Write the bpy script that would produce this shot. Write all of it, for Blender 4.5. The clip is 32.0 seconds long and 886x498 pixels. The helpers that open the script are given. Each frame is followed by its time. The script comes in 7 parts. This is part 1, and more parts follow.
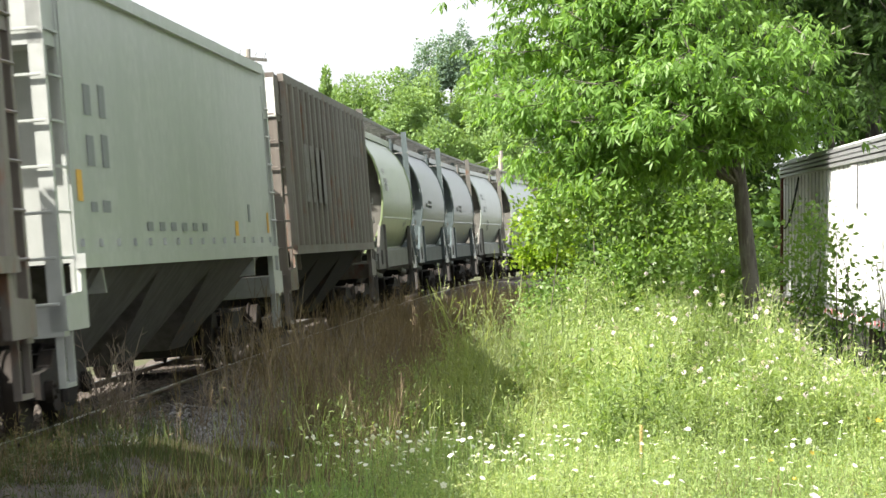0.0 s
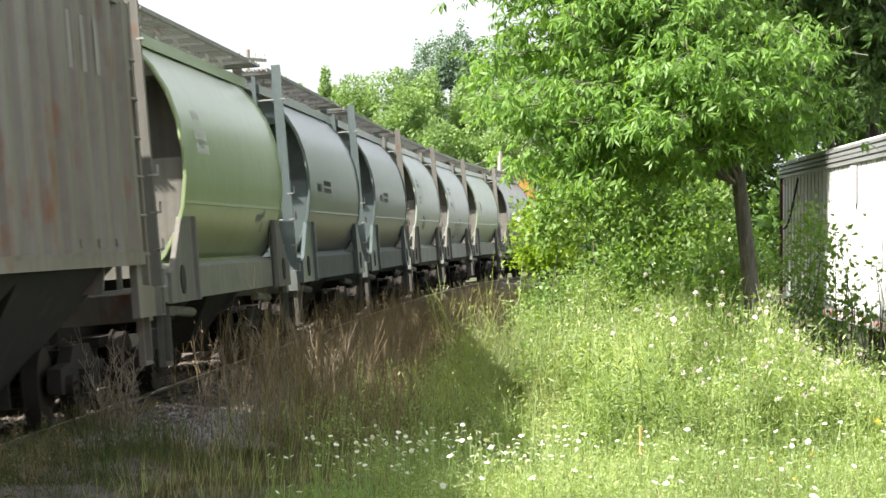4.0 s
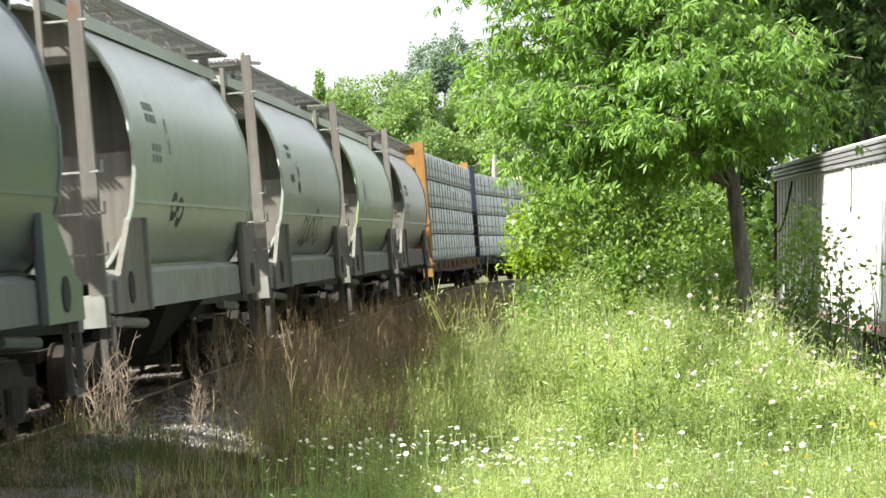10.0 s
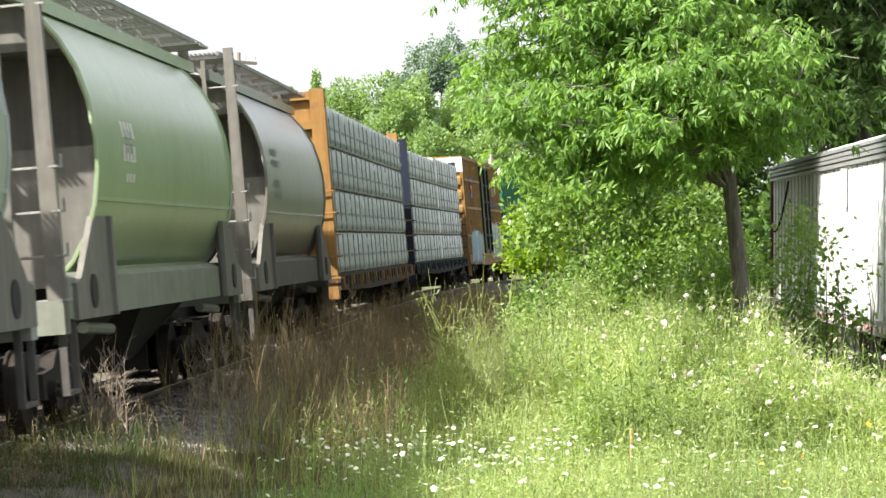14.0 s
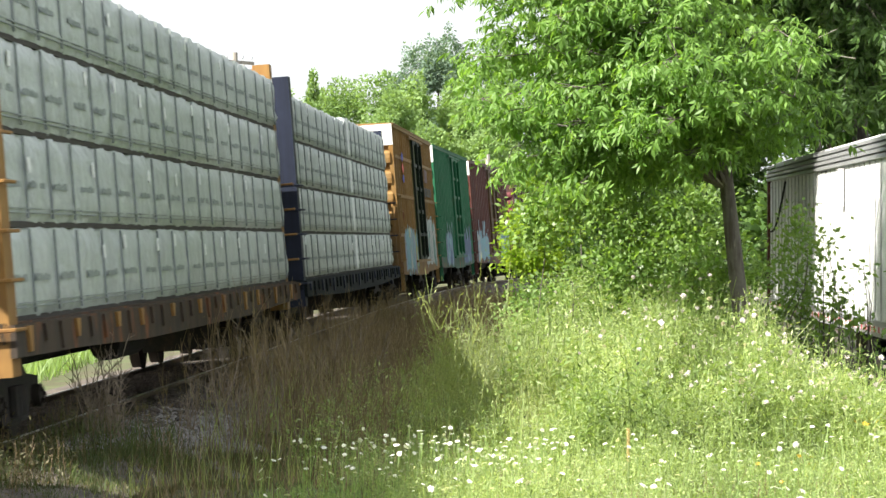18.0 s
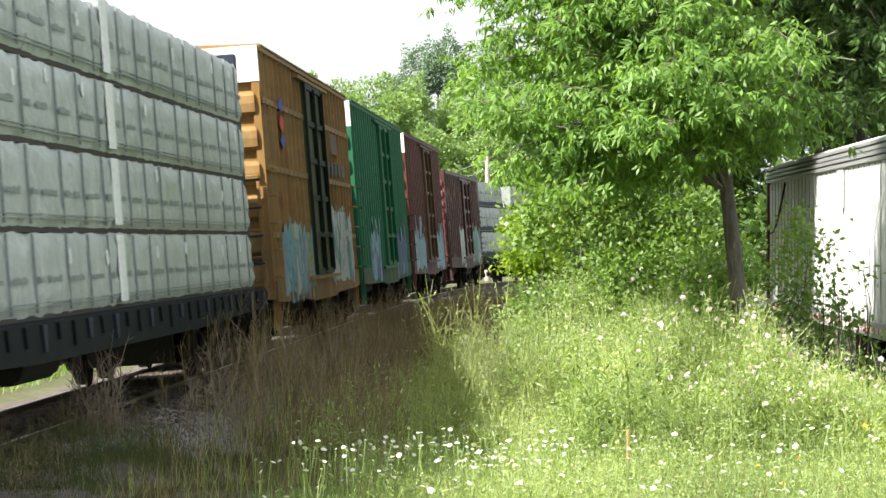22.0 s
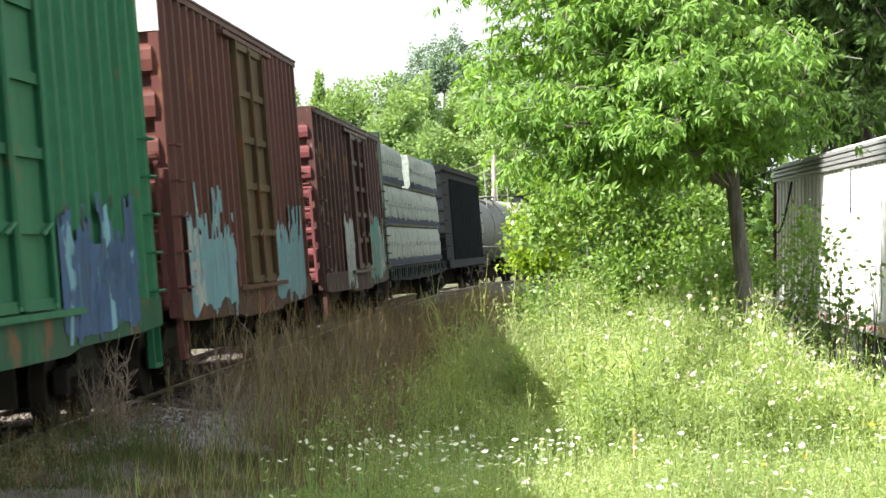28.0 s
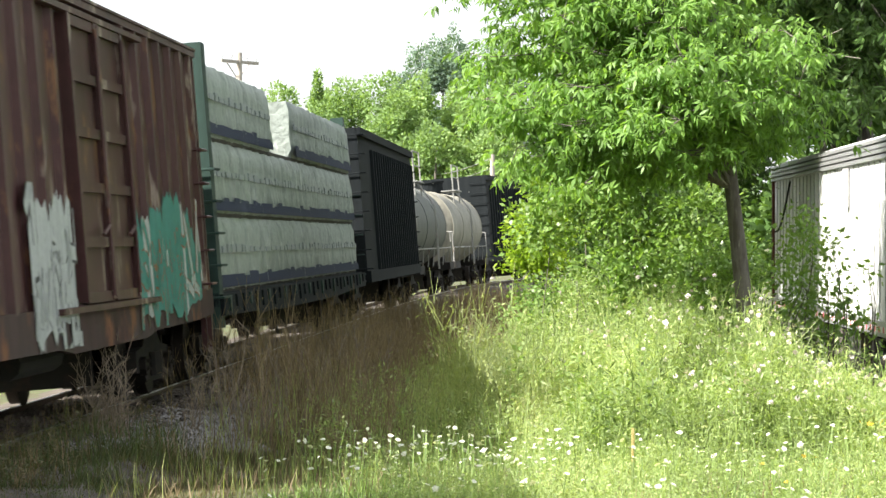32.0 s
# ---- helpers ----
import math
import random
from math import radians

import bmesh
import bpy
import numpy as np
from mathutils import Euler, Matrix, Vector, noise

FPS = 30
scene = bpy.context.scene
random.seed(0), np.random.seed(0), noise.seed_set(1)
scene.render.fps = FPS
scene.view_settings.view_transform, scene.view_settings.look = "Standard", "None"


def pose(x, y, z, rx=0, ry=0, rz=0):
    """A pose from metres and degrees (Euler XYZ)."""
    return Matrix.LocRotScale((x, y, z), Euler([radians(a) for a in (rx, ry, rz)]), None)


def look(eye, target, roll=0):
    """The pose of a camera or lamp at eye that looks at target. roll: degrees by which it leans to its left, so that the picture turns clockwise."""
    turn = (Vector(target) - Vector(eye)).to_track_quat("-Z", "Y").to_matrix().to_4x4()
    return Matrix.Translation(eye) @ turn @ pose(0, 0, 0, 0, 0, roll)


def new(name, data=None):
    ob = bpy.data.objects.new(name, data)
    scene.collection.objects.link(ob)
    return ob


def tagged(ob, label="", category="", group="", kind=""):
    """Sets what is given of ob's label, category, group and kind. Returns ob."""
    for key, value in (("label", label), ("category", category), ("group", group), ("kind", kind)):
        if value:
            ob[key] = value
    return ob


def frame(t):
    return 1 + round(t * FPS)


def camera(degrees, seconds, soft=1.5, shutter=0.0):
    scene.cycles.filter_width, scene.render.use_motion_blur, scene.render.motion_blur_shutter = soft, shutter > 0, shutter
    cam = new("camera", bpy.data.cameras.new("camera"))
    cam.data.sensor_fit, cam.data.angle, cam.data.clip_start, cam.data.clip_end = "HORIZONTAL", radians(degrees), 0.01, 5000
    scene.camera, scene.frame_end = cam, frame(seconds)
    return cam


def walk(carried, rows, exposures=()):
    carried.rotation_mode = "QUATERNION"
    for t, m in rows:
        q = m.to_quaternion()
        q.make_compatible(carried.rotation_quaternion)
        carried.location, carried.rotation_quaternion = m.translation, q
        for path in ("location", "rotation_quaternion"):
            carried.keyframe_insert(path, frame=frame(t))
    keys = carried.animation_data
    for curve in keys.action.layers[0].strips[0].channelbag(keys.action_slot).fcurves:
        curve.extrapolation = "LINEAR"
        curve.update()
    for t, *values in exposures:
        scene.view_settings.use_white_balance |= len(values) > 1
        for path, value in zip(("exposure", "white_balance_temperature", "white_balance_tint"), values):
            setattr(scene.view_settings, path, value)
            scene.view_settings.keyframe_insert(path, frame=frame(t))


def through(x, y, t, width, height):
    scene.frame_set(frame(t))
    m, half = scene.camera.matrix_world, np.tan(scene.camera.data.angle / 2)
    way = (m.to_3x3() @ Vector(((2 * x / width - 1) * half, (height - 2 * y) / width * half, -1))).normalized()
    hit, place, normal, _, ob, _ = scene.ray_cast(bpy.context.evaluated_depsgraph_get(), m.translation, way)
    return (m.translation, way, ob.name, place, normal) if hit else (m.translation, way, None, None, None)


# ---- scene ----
# ---- camera, standing on the grass beside the line, a long lens ----
EYE = (0.0, 0.0, 2.3)
LENS = 18.81
FOCAL = 4732.0
cam = camera(LENS, 32.0, soft=1.5, shutter=0.5)
# seconds, drift to the side and up or down of a hand on the tripod
DRIFT = [
    (0.0, 22.1, -6.1), (0.5, 23.2, -6.1), (1.0, 18.0, -6.1), (1.5, 19.1, -6.3), (2.0, 19.1, -6.7), (2.5, 19.9, -6.8),
    (3.0, 19.9, -6.3), (3.5, 21.2, -5.9), (4.5, 20.8, -4.6), (5.5, 19.9, -3.1), (6.0, 18.5, -2.9), (6.5, 22.2, -2.3), (7.0, 15.3, -1.6),
    (7.5, 14.7, -1.4), (8.0, 15.3, -0.8), (9.0, 15.5, 0.0), (9.5, 15.0, 0.0), (10.0, 11.0, 0.0), (10.5, 13.6, 0.0), (11.0, 12.0, 0.0),
    (11.5, 7.9, 0.0), (12.0, 9.2, 0.0), (12.5, 11.8, 0.0), (13.0, 6.3, 0.0), (13.5, 5.3, 0.0), (14.0, 4.8, 0.0), (14.5, 7.2, 0.0),
    (15.5, 3.5, 0.0), (16.5, 0.0, 0.0), (17.0, 0.2, 0.0), (18.0, -0.6, 0.0), (18.5, 2.6, 0.0), (19.0, 0.2, 0.2), (20.0, 1.2, 1.4),
    (20.5, 0.6, 1.5), (21.0, 3.6, 1.5), (21.5, 4.2, 1.7), (22.0, -1.2, 2.9), (22.5, 2.0, 3.1), (23.5, 3.4, 3.1), (24.5, 2.7, 3.0),
    (25.0, 1.0, 2.3), (25.5, 0.4, 1.4), (26.5, 3.0, -0.4), (27.5, 6.1, -1.2), (28.0, 10.2, 1.2), (28.5, -1.2, 1.2), (29.0, 1.4, -2.9),
    (29.5, 2.7, -3.3), (30.0, 0.3, -5.9), (30.5, 2.9, -4.5), (31.0, 4.4, -2.2), (31.5, 4.9, 0.5), (32.0, 7.4, 0.1)]
PATH = [(t, pose(*EYE, 90 - 0.2485 + math.degrees(dy / FOCAL), 0, math.degrees(dx / FOCAL))) for t, dx, dy in DRIFT]
walk(cam, PATH, [(0.0, 1.6), (23.5, 1.6), (25.0, 1.72), (28.0, 1.84), (29.0, 1.92), (31.0, 1.88), (32.0, 1.76)])

# ---- sky and sun: a hazy summer day, the sun to the camera's left, across the line ----
SUN_ELEVATION, SUN_TURN = 40.3, 241.0      # degrees; the turn runs clockwise from +y
world = bpy.data.worlds.new("sky")
world.use_nodes = True
scene.world = world
wn, wl = world.node_tree.nodes, world.node_tree.links
sky = wn.new("ShaderNodeTexSky")
sky.sky_type = "NISHITA"
sky.sun_disc = False
sky.sun_elevation, sky.sun_rotation = radians(SUN_ELEVATION), radians(SUN_TURN)
sky.air_density, sky.dust_density, sky.ozone_density = 1.0, 6.0, 1.0
haze = wn.new("ShaderNodeMix")
haze.data_type = "RGBA"
haze.inputs["Factor"].default_value = 0.55
haze.inputs["B"].default_value = (13.5, 14.0, 14.2, 1)
wl.new(sky.outputs["Color"], haze.inputs["A"])
wl.new(haze.outputs["Result"], wn["Background"].inputs["Color"])
wn["Background"].inputs["Strength"].default_value = 0.046
sun = new("sun", bpy.data.lights.new("sun", "SUN"))
sun.data.energy, sun.data.angle, sun.data.color = 5.0, radians(0.6), (1.0, 0.95, 0.86)
se, sa = radians(SUN_ELEVATION), radians(SUN_TURN)
SUN_FROM = Vector((math.sin(sa) * math.cos(se), math.cos(sa) * math.cos(se), math.sin(se)))
sun.matrix_world = look(SUN_FROM * 50, (0, 0, 0))

# ---- the line of the track ----
RAIL_TOP = 0.30
CANT = 0.079                    # radians, leaning away from the camera
SPEED, GAIN = 7.268, 0.0049     # metres a second, at 16 s, and its growth
BEND = [(-200, 0.00006), (0, 0.00006), (25, -0.00033), (50, 0.00054), (75, 0.00126), (100, 0.0054), (110, 0.0065), (120, 0.0), (400, 0.0)]
TS = np.arange(-200, 400, 0.5)
_k = np.interp(TS, [b[0] for b in BEND], [b[1] for b in BEND])
TH = np.concatenate([[0], np.cumsum(0.25 * (_k[1:] + _k[:-1]))])
TH += 0.05618 - np.interp(0, TS, TH)
_m = (TH[1:] + TH[:-1]) / 2
TX = np.concatenate([[0], np.cumsum(0.5 * np.sin(_m))])
TY = np.concatenate([[0], np.cumsum(0.5 * np.cos(_m))])
TX += -5.2134 - np.interp(0, TS, TX)
TY += 20.0 - np.interp(0, TS, TY)


def track_at(s):
    """Place and heading of the track's middle line, s metres along it."""
    return float(np.interp(s, TS, TX)), float(np.interp(s, TS, TY)), float(np.interp(s, TS, TH))


def track_off(x, y):
    """How far a point lies to the right of the track's middle line."""
    s = np.interp(y, TY, TS)
    return (x - np.interp(s, TS, TX)) * np.cos(np.interp(s, TS, TH))


def ground_z(x, y):
    o = track_off(x, y)
    bed = np.clip((3.2 - np.abs(o)) / 1.4, 0, 1) * 0.02
    roll = 0.05 * np.sin(x * 0.7 + 1.3) * np.cos(y * 0.45) + 0.03 * np.sin(x * 1.9 + y * 1.1)
    side = np.clip((o - 2.0) / 3.0, 0, 1)
    dip = -0.22 * np.clip((x - 4.0) / 3.0, 0, 1) * np.clip((y - 28) / 8, 0, 1)
    rise = np.clip((22.8 - y) / 2.6, 0, 1) * np.clip((y - 3) / 6, 0, 1) * np.clip((o - 1.9) / 1.4, 0, 1)
    bank = 0.42 * rise * rise * (3 - 2 * rise)      # a low bank between the camera and the line
    return bed + roll * side + dip + bank


# ---- mesh helpers ----


def mesh_of(name, verts, faces, materials=(), smooth=False):
    me = bpy.data.meshes.new(name)
    me.from_pydata(verts, [], faces)
    for m in materials:
        me.materials.append(m)
    if smooth:
        me.shade_smooth()
    me.update()
    return me


def soup(name, verts, quads, material, tris=None, mat_index=None, materials=None):
    """One mesh out of numpy arrays: verts (n,3), quads (m,4) and tris (k,3)."""
    me = bpy.data.meshes.new(name)
    quads = np.zeros((0, 4), int) if quads is None else np.asarray(quads)
    tris = np.zeros((0, 3), int) if tris is None else np.asarray(tris)
    nq, nt = len(quads), len(tris)
    me.vertices.add(len(verts))
    me.vertices.foreach_set("co", np.asarray(verts, dtype=np.float32).ravel())
    loops = np.concatenate([quads.ravel(), tris.ravel()]).astype(np.int32)
    me.loops.add(len(loops))
    me.loops.foreach_set("vertex_index", loops)
    starts = np.concatenate([np.arange(nq) * 4, nq * 4 + np.arange(nt) * 3]).astype(np.int32)
    me.polygons.add(nq + nt)
    me.polygons.foreach_set("loop_start", starts)
    for m in (materials or [material]):
        me.materials.append(m)
    if mat_index is not None:
        me.polygons.foreach_set("material_index", np.asarray(mat_index, dtype=np.int32))
    me.update(calc_edges=True)
    me.validate()
    return me


def part(name, bm, material, parent=None, label="", bevel=0.0, smooth=False):
    """Links a bmesh as one mesh object under a thing or a part."""
    if bevel:
        bmesh.ops.bevel(bm, geom=[e for e in bm.edges if len(e.link_faces) == 2 and e.calc_face_angle(0) > 0.5], offset=bevel,
                        segments=1, affect="EDGES", clamp_overlap=True)
    bmesh.ops.recalc_face_normals(bm, faces=bm.faces)
    me = bpy.data.meshes.new(name)
    bm.to_mesh(me)
    bm.free()
    for m in (material if isinstance(material, (list, tuple)) else [material]):
        me.materials.append(m)
    if smooth:
        me.shade_smooth()
        me.set_sharp_from_angle(angle=radians(38))
    ob = new(name, me)
    if parent is not None:
        ob.parent = parent
    if label:
        ob["label"] = label
    return ob


def shared(name, ob, parent, m):
    """Another part on the mesh of ob."""
    o = new(name, ob.data)
    o.parent = parent
    o.matrix_basis = m
    return o


def box(bm, x0, x1, y0, y1, z0, z1, m=None):
    c = [(x, y, z) for z in (z0, z1) for y in (y0, y1) for x in (x0, x1)]
    v = [bm.verts.new(m @ Vector(p) if m else p) for p in c]
    for f in ((0, 2, 3, 1), (4, 5, 7, 6), (0, 1, 5, 4), (2, 6, 7, 3), (0, 4, 6, 2), (1, 3, 7, 5)):
        bm.faces.new([v[i] for i in f])
    return bm


def prism(bm, poly, y0, y1, axis="y"):
    """A polygon of (a, b) drawn out along an axis: y: a is x and b is z; x: a is y and b is z; z: a is x and b is y."""
    def at(a, b, c):
        return (a, c, b) if axis == "y" else (c, a, b) if axis == "x" else (a, b, c)
    lo = [bm.verts.new(at(a, b, y0)) for a, b in poly]
    hi = [bm.verts.new(at(a, b, y1)) for a, b in poly]
    n = len(poly)
    bm.faces.new(lo)
    bm.faces.new(hi[::-1])
    for i in range(n):
        bm.faces.new([lo[i], hi[i], hi[(i + 1) % n], lo[(i + 1) % n]])
    return bm


def rod(bm, p, q, r, n=6, r2=None):
    p, q = Vector(p), Vector(q)
    t = (q - p).to_track_quat("Z", "Y").to_matrix()
    r2 = r if r2 is None else r2
    ring = [[bm.verts.new(o + t @ Vector((rr * math.cos(a), rr * math.sin(a), 0))) for a in [2 * math.pi * i / n for i in range(n)]]
            for o, rr in ((p, r), (q, r2))]
    for i in range(n):
        bm.faces.new([ring[0][i], ring[0][(i + 1) % n], ring[1][(i + 1) % n], ring[1][i]])
    bm.faces.new(ring[0][::-1])
    bm.faces.new(ring[1])
    return bm


def tube(bm, pts, r, n=5):
    """One bent round bar through points."""
    pts = [Vector(p) for p in pts]
    rings = []
    for i, p in enumerate(pts):
        d = (pts[min(i + 1, len(pts) - 1)] - pts[max(i - 1, 0)])
        t = d.to_track_quat("Z", "Y").to_matrix()
        rings.append([p + t @ Vector((r * math.cos(2 * math.pi * k / n), r * math.sin(2 * math.pi * k / n), 0)) for k in range(n)])
    return loft(bm, rings)


def loft(bm, rings, closed=True, caps=True):
    vs = [[bm.verts.new(p) for p in r] for r in rings]
    n = len(vs[0])
    for a, b in zip(vs, vs[1:]):
        for i in range(n if closed else n - 1):
            bm.faces.new([a[i], a[(i + 1) % n], b[(i + 1) % n], b[i]])
    if caps and closed:
        bm.faces.new(vs[0][::-1])
        bm.faces.new(vs[-1])
    return bm


def empty(name, label, category, group=""):
    e = new(name)
    e.empty_display_size = 0.3
    return tagged(e, label, category, group)

# ---- materials ----
def material(name, color, rough=0.6, metal=0.0, spots=(), grain=0.08, grain_scale=18.0, bump=0.15, bump_scale=40.0, spec=0.5, bump_dist=0.01, coat=0.0):
    """A painted or natural surface: base colour with fine grain, patches of other colours, streaks and relief.
    spots: (colour, scale, low, high, stretch) patches laid over one another."""
    m = bpy.data.materials.new(name)
    m.use_nodes = True
    n, l = m.node_tree.nodes, m.node_tree.links
    bsdf = n["Principled BSDF"]
    bsdf.inputs["Roughness"].default_value = rough
    bsdf.inputs["Metallic"].default_value = metal
    bsdf.inputs["Specular IOR Level"].default_value = spec
    bsdf.inputs["Coat Weight"].default_value = coat
    bsdf.inputs["Coat Roughness"].default_value = 0.25
    co = n.new("ShaderNodeTexCoord")
    base = n.new("ShaderNodeMix")
    base.data_type = "RGBA"
    base.blend_type = "MULTIPLY"
    base.inputs["Factor"].default_value = 1.0
    base.inputs["A"].default_value = (*color, 1)
    g = n.new("ShaderNodeTexNoise")
    g.inputs["Scale"].default_value = grain_scale
    g.inputs["Detail"].default_value = 6
    l.new(co.outputs["Object"], g.inputs["Vector"])
    r = n.new("ShaderNodeMapRange")
    r.inputs["From Min"].default_value, r.inputs["From Max"].default_value = 0.3, 0.7
    r.inputs["To Min"].default_value, r.inputs["To Max"].default_value = 1 - grain * 2, 1 + grain
    l.new(g.outputs["Fac"], r.inputs["Value"])
    l.new(r.outputs["Result"], base.inputs["B"])
    last = base.outputs["Result"]
    for colour, scale, low, high, stretch in spots:
        mp = n.new("ShaderNodeMapping")
        mp.inputs["Scale"].default_value = stretch
        l.new(co.outputs["Object"], mp.inputs["Vector"])
        t = n.new("ShaderNodeTexNoise")
        t.inputs["Scale"].default_value = scale
        t.inputs["Detail"].default_value = 5
        t.inputs["Roughness"].default_value = 0.62
        l.new(mp.outputs["Vector"], t.inputs["Vector"])
        k = n.new("ShaderNodeMapRange")
        k.inputs["From Min"].default_value, k.inputs["From Max"].default_value = low, high
        l.new(t.outputs["Fac"], k.inputs["Value"])
        x = n.new("ShaderNodeMix")
        x.data_type = "RGBA"
        x.inputs["B"].default_value = (*colour, 1)
        l.new(k.outputs["Result"], x.inputs["Factor"])
        l.new(last, x.inputs["A"])
        last = x.outputs["Result"]
    l.new(last, bsdf.inputs["Base Color"])
    if bump:
        b = n.new("ShaderNodeBump")
        b.inputs["Strength"].default_value = bump
        b.inputs["Distance"].default_value = bump_dist
        t = n.new("ShaderNodeTexNoise")
        t.inputs["Scale"].default_value = bump_scale
        t.inputs["Detail"].default_value = 4
        l.new(co.outputs["Object"], t.inputs["Vector"])
        l.new(t.outputs["Fac"], b.inputs["Height"])
        l.new(b.outputs["Normal"], bsdf.inputs["Normal"])
    return m


def leafy(name, colour, other, dark=0.5, through=0.45, rough=0.5, spread=1.0, sheen=0.3):
    """Leaves and blades: each piece has its own shade, and light shines through."""
    m = bpy.data.materials.new(name)
    m.use_nodes = True
    n, l = m.node_tree.nodes, m.node_tree.links
    bsdf, out = n["Principled BSDF"], n["Material Output"]
    bsdf.inputs["Roughness"].default_value = rough
    bsdf.inputs["Specular IOR Level"].default_value = sheen
    geo = n.new("ShaderNodeNewGeometry")
    ramp = n.new("ShaderNodeValToRGB")
    e = ramp.color_ramp.elements
    e[0].position, e[0].color = 0.0, (*[c * dark for c in colour], 1)
    e[1].position, e[1].color = 1.0, (*other, 1)
    mid = ramp.color_ramp.elements.new(0.5)
    mid.color = (*colour, 1)
    co = n.new("ShaderNodeTexCoord")
    t = n.new("ShaderNodeTexNoise")
    t.inputs["Scale"].default_value = 0.9 * spread
    t.inputs["Detail"].default_value = 3
    l.new(co.outputs["Object"], t.inputs["Vector"])
    add = n.new("ShaderNodeMath")
    add.operation = "MULTIPLY_ADD"
    add.inputs[1].default_value = 0.6
    l.new(geo.outputs["Random Per Island"], add.inputs[0])
    sub = n.new("ShaderNodeMath")
    sub.operation = "MULTIPLY_ADD"
    sub.inputs[1].default_value, sub.inputs[2].default_value = 1.5, -0.55
    l.new(t.outputs["Fac"], sub.inputs[0])
    l.new(sub.outputs[0], add.inputs[2])
    l.new(add.outputs[0], ramp.inputs["Fac"])
    l.new(ramp.outputs["Color"], bsdf.inputs["Base Color"])
    tr = n.new("ShaderNodeBsdfTranslucent")
    hue = n.new("ShaderNodeMix")
    hue.data_type = "RGBA"
    hue.blend_type = "MULTIPLY"
    hue.inputs["Factor"].default_value = 1.0
    hue.inputs["B"].default_value = (1.25, 1.3, 0.5, 1)
    l.new(ramp.outputs["Color"], hue.inputs["A"])
    l.new(hue.outputs["Result"], tr.inputs["Color"])
    mix = n.new("ShaderNodeMixShader")
    mix.inputs["Fac"].default_value = through
    l.new(bsdf.outputs["BSDF"], mix.inputs[1])
    l.new(tr.outputs["BSDF"], mix.inputs[2])
    l.new(mix.outputs["Shader"], out.inputs["Surface"])
    return m


RUST = (0.16, 0.07, 0.035)
GRIME = (0.06, 0.055, 0.05)
DOWN = (6.0, 6.0, 0.35)          # stretch of stains that run down
ALONG = (6.0, 0.25, 3.0)
M = {}
M["ground"] = material("soil_and_thatch", (0.07, 0.065, 0.032), 0.95, spots=[((0.07, 0.10, 0.03), 1.6, 0.45, 0.6, (1, 1, 1)), ((0.16, 0.13, 0.08), 5, 0.55, 0.7, (1, 1, 1))], bump=0.6, bump_scale=25)
M["ballast"] = material("ballast_stone", (0.12, 0.098, 0.082), 0.95, spots=[((0.05, 0.042, 0.036), 3, 0.45, 0.65, (1, 1, 1))], grain=0.3, grain_scale=30, bump=0.9, bump_scale=30)
M["gravel"] = material("pale_gravel", (0.27, 0.255, 0.245), 0.95, grain=0.35, grain_scale=40, bump=0.5)
M["rail"] = material("rail_steel", (0.11, 0.075, 0.055), 0.55, 0.6, bump=0.2)
M["rail_head"] = material("worn_rail_head", (0.62, 0.6, 0.58), 0.28, 1.0, bump=0.05)
M["tie"] = material("creosoted_timber", (0.075, 0.06, 0.05), 0.9, spots=[((0.16, 0.14, 0.12), 3, 0.5, 0.7, (1, 8, 1))], bump=0.6)
M["truck"] = material("bogie_steel", (0.017, 0.015, 0.013), 0.85, 0.2, spots=[((0.035, 0.023, 0.017), 6, 0.5, 0.7, (1, 1, 1))], bump=0.3)
M["wheel"] = material("wheel_steel", (0.030, 0.024, 0.020), 0.7, 0.5, bump=0.15)
M["underframe"] = material("grimy_underframe", (0.016, 0.0145, 0.013), 0.9, spots=[((0.05, 0.028, 0.018), 4, 0.55, 0.75, (1, 1, 1))], bump=0.25)


def paint(name, colour, dirt=0.5, rough=0.62, rust=0.6, dirt_colour=GRIME, stain=None, spec=0.22, bump=0.22, coat=0.0):
    stain = stain or tuple(c * 0.62 for c in colour)
    return material(name, colour, rough, 0.0, spots=[(stain, 0.9, 0.42, 0.68, DOWN if coat == 0 else (1.4, 1.4, 0.3)), (dirt_colour, 0.35, 1 - dirt, 1.25 - dirt * 0.55, (1, 1, 1.5)),
                                                     (RUST, 2.2, rust, rust + 0.12, (1, 1, 0.6))], grain=0.07, grain_scale=7, bump=bump, bump_scale=7, spec=spec, coat=coat)


M["grey_hopper"] = paint("pale_grey_paint", (0.410, 0.426, 0.410), 0.30, rust=0.74, stain=(0.344, 0.361, 0.344), rough=0.34, spec=0.5, bump=0.04, coat=0.5)
M["brown_hopper"] = paint("faded_brown_paint", (0.150, 0.129, 0.112), 0.46, 0.5, rust=0.57, stain=(0.195, 0.175, 0.156), spec=0.4, dirt_colour=(0.075, 0.055, 0.042))
M["cream"] = paint("pale_green_grey_paint", (0.25, 0.315, 0.165), 0.28, rust=0.78, stain=(0.21, 0.265, 0.135), rough=0.34, spec=0.5, bump=0.04, coat=0.5)
M["blue_grey"] = paint("blue_grey_paint", (0.092, 0.117, 0.120), 0.30, rust=0.78, stain=(0.078, 0.098, 0.10), rough=0.34, spec=0.5, bump=0.04, coat=0.5)
M["off_white"] = paint("weathered_white_paint", (0.345, 0.385, 0.350), 0.28, rust=0.76, stain=(0.29, 0.325, 0.295), rough=0.34, spec=0.5, bump=0.04, coat=0.5)
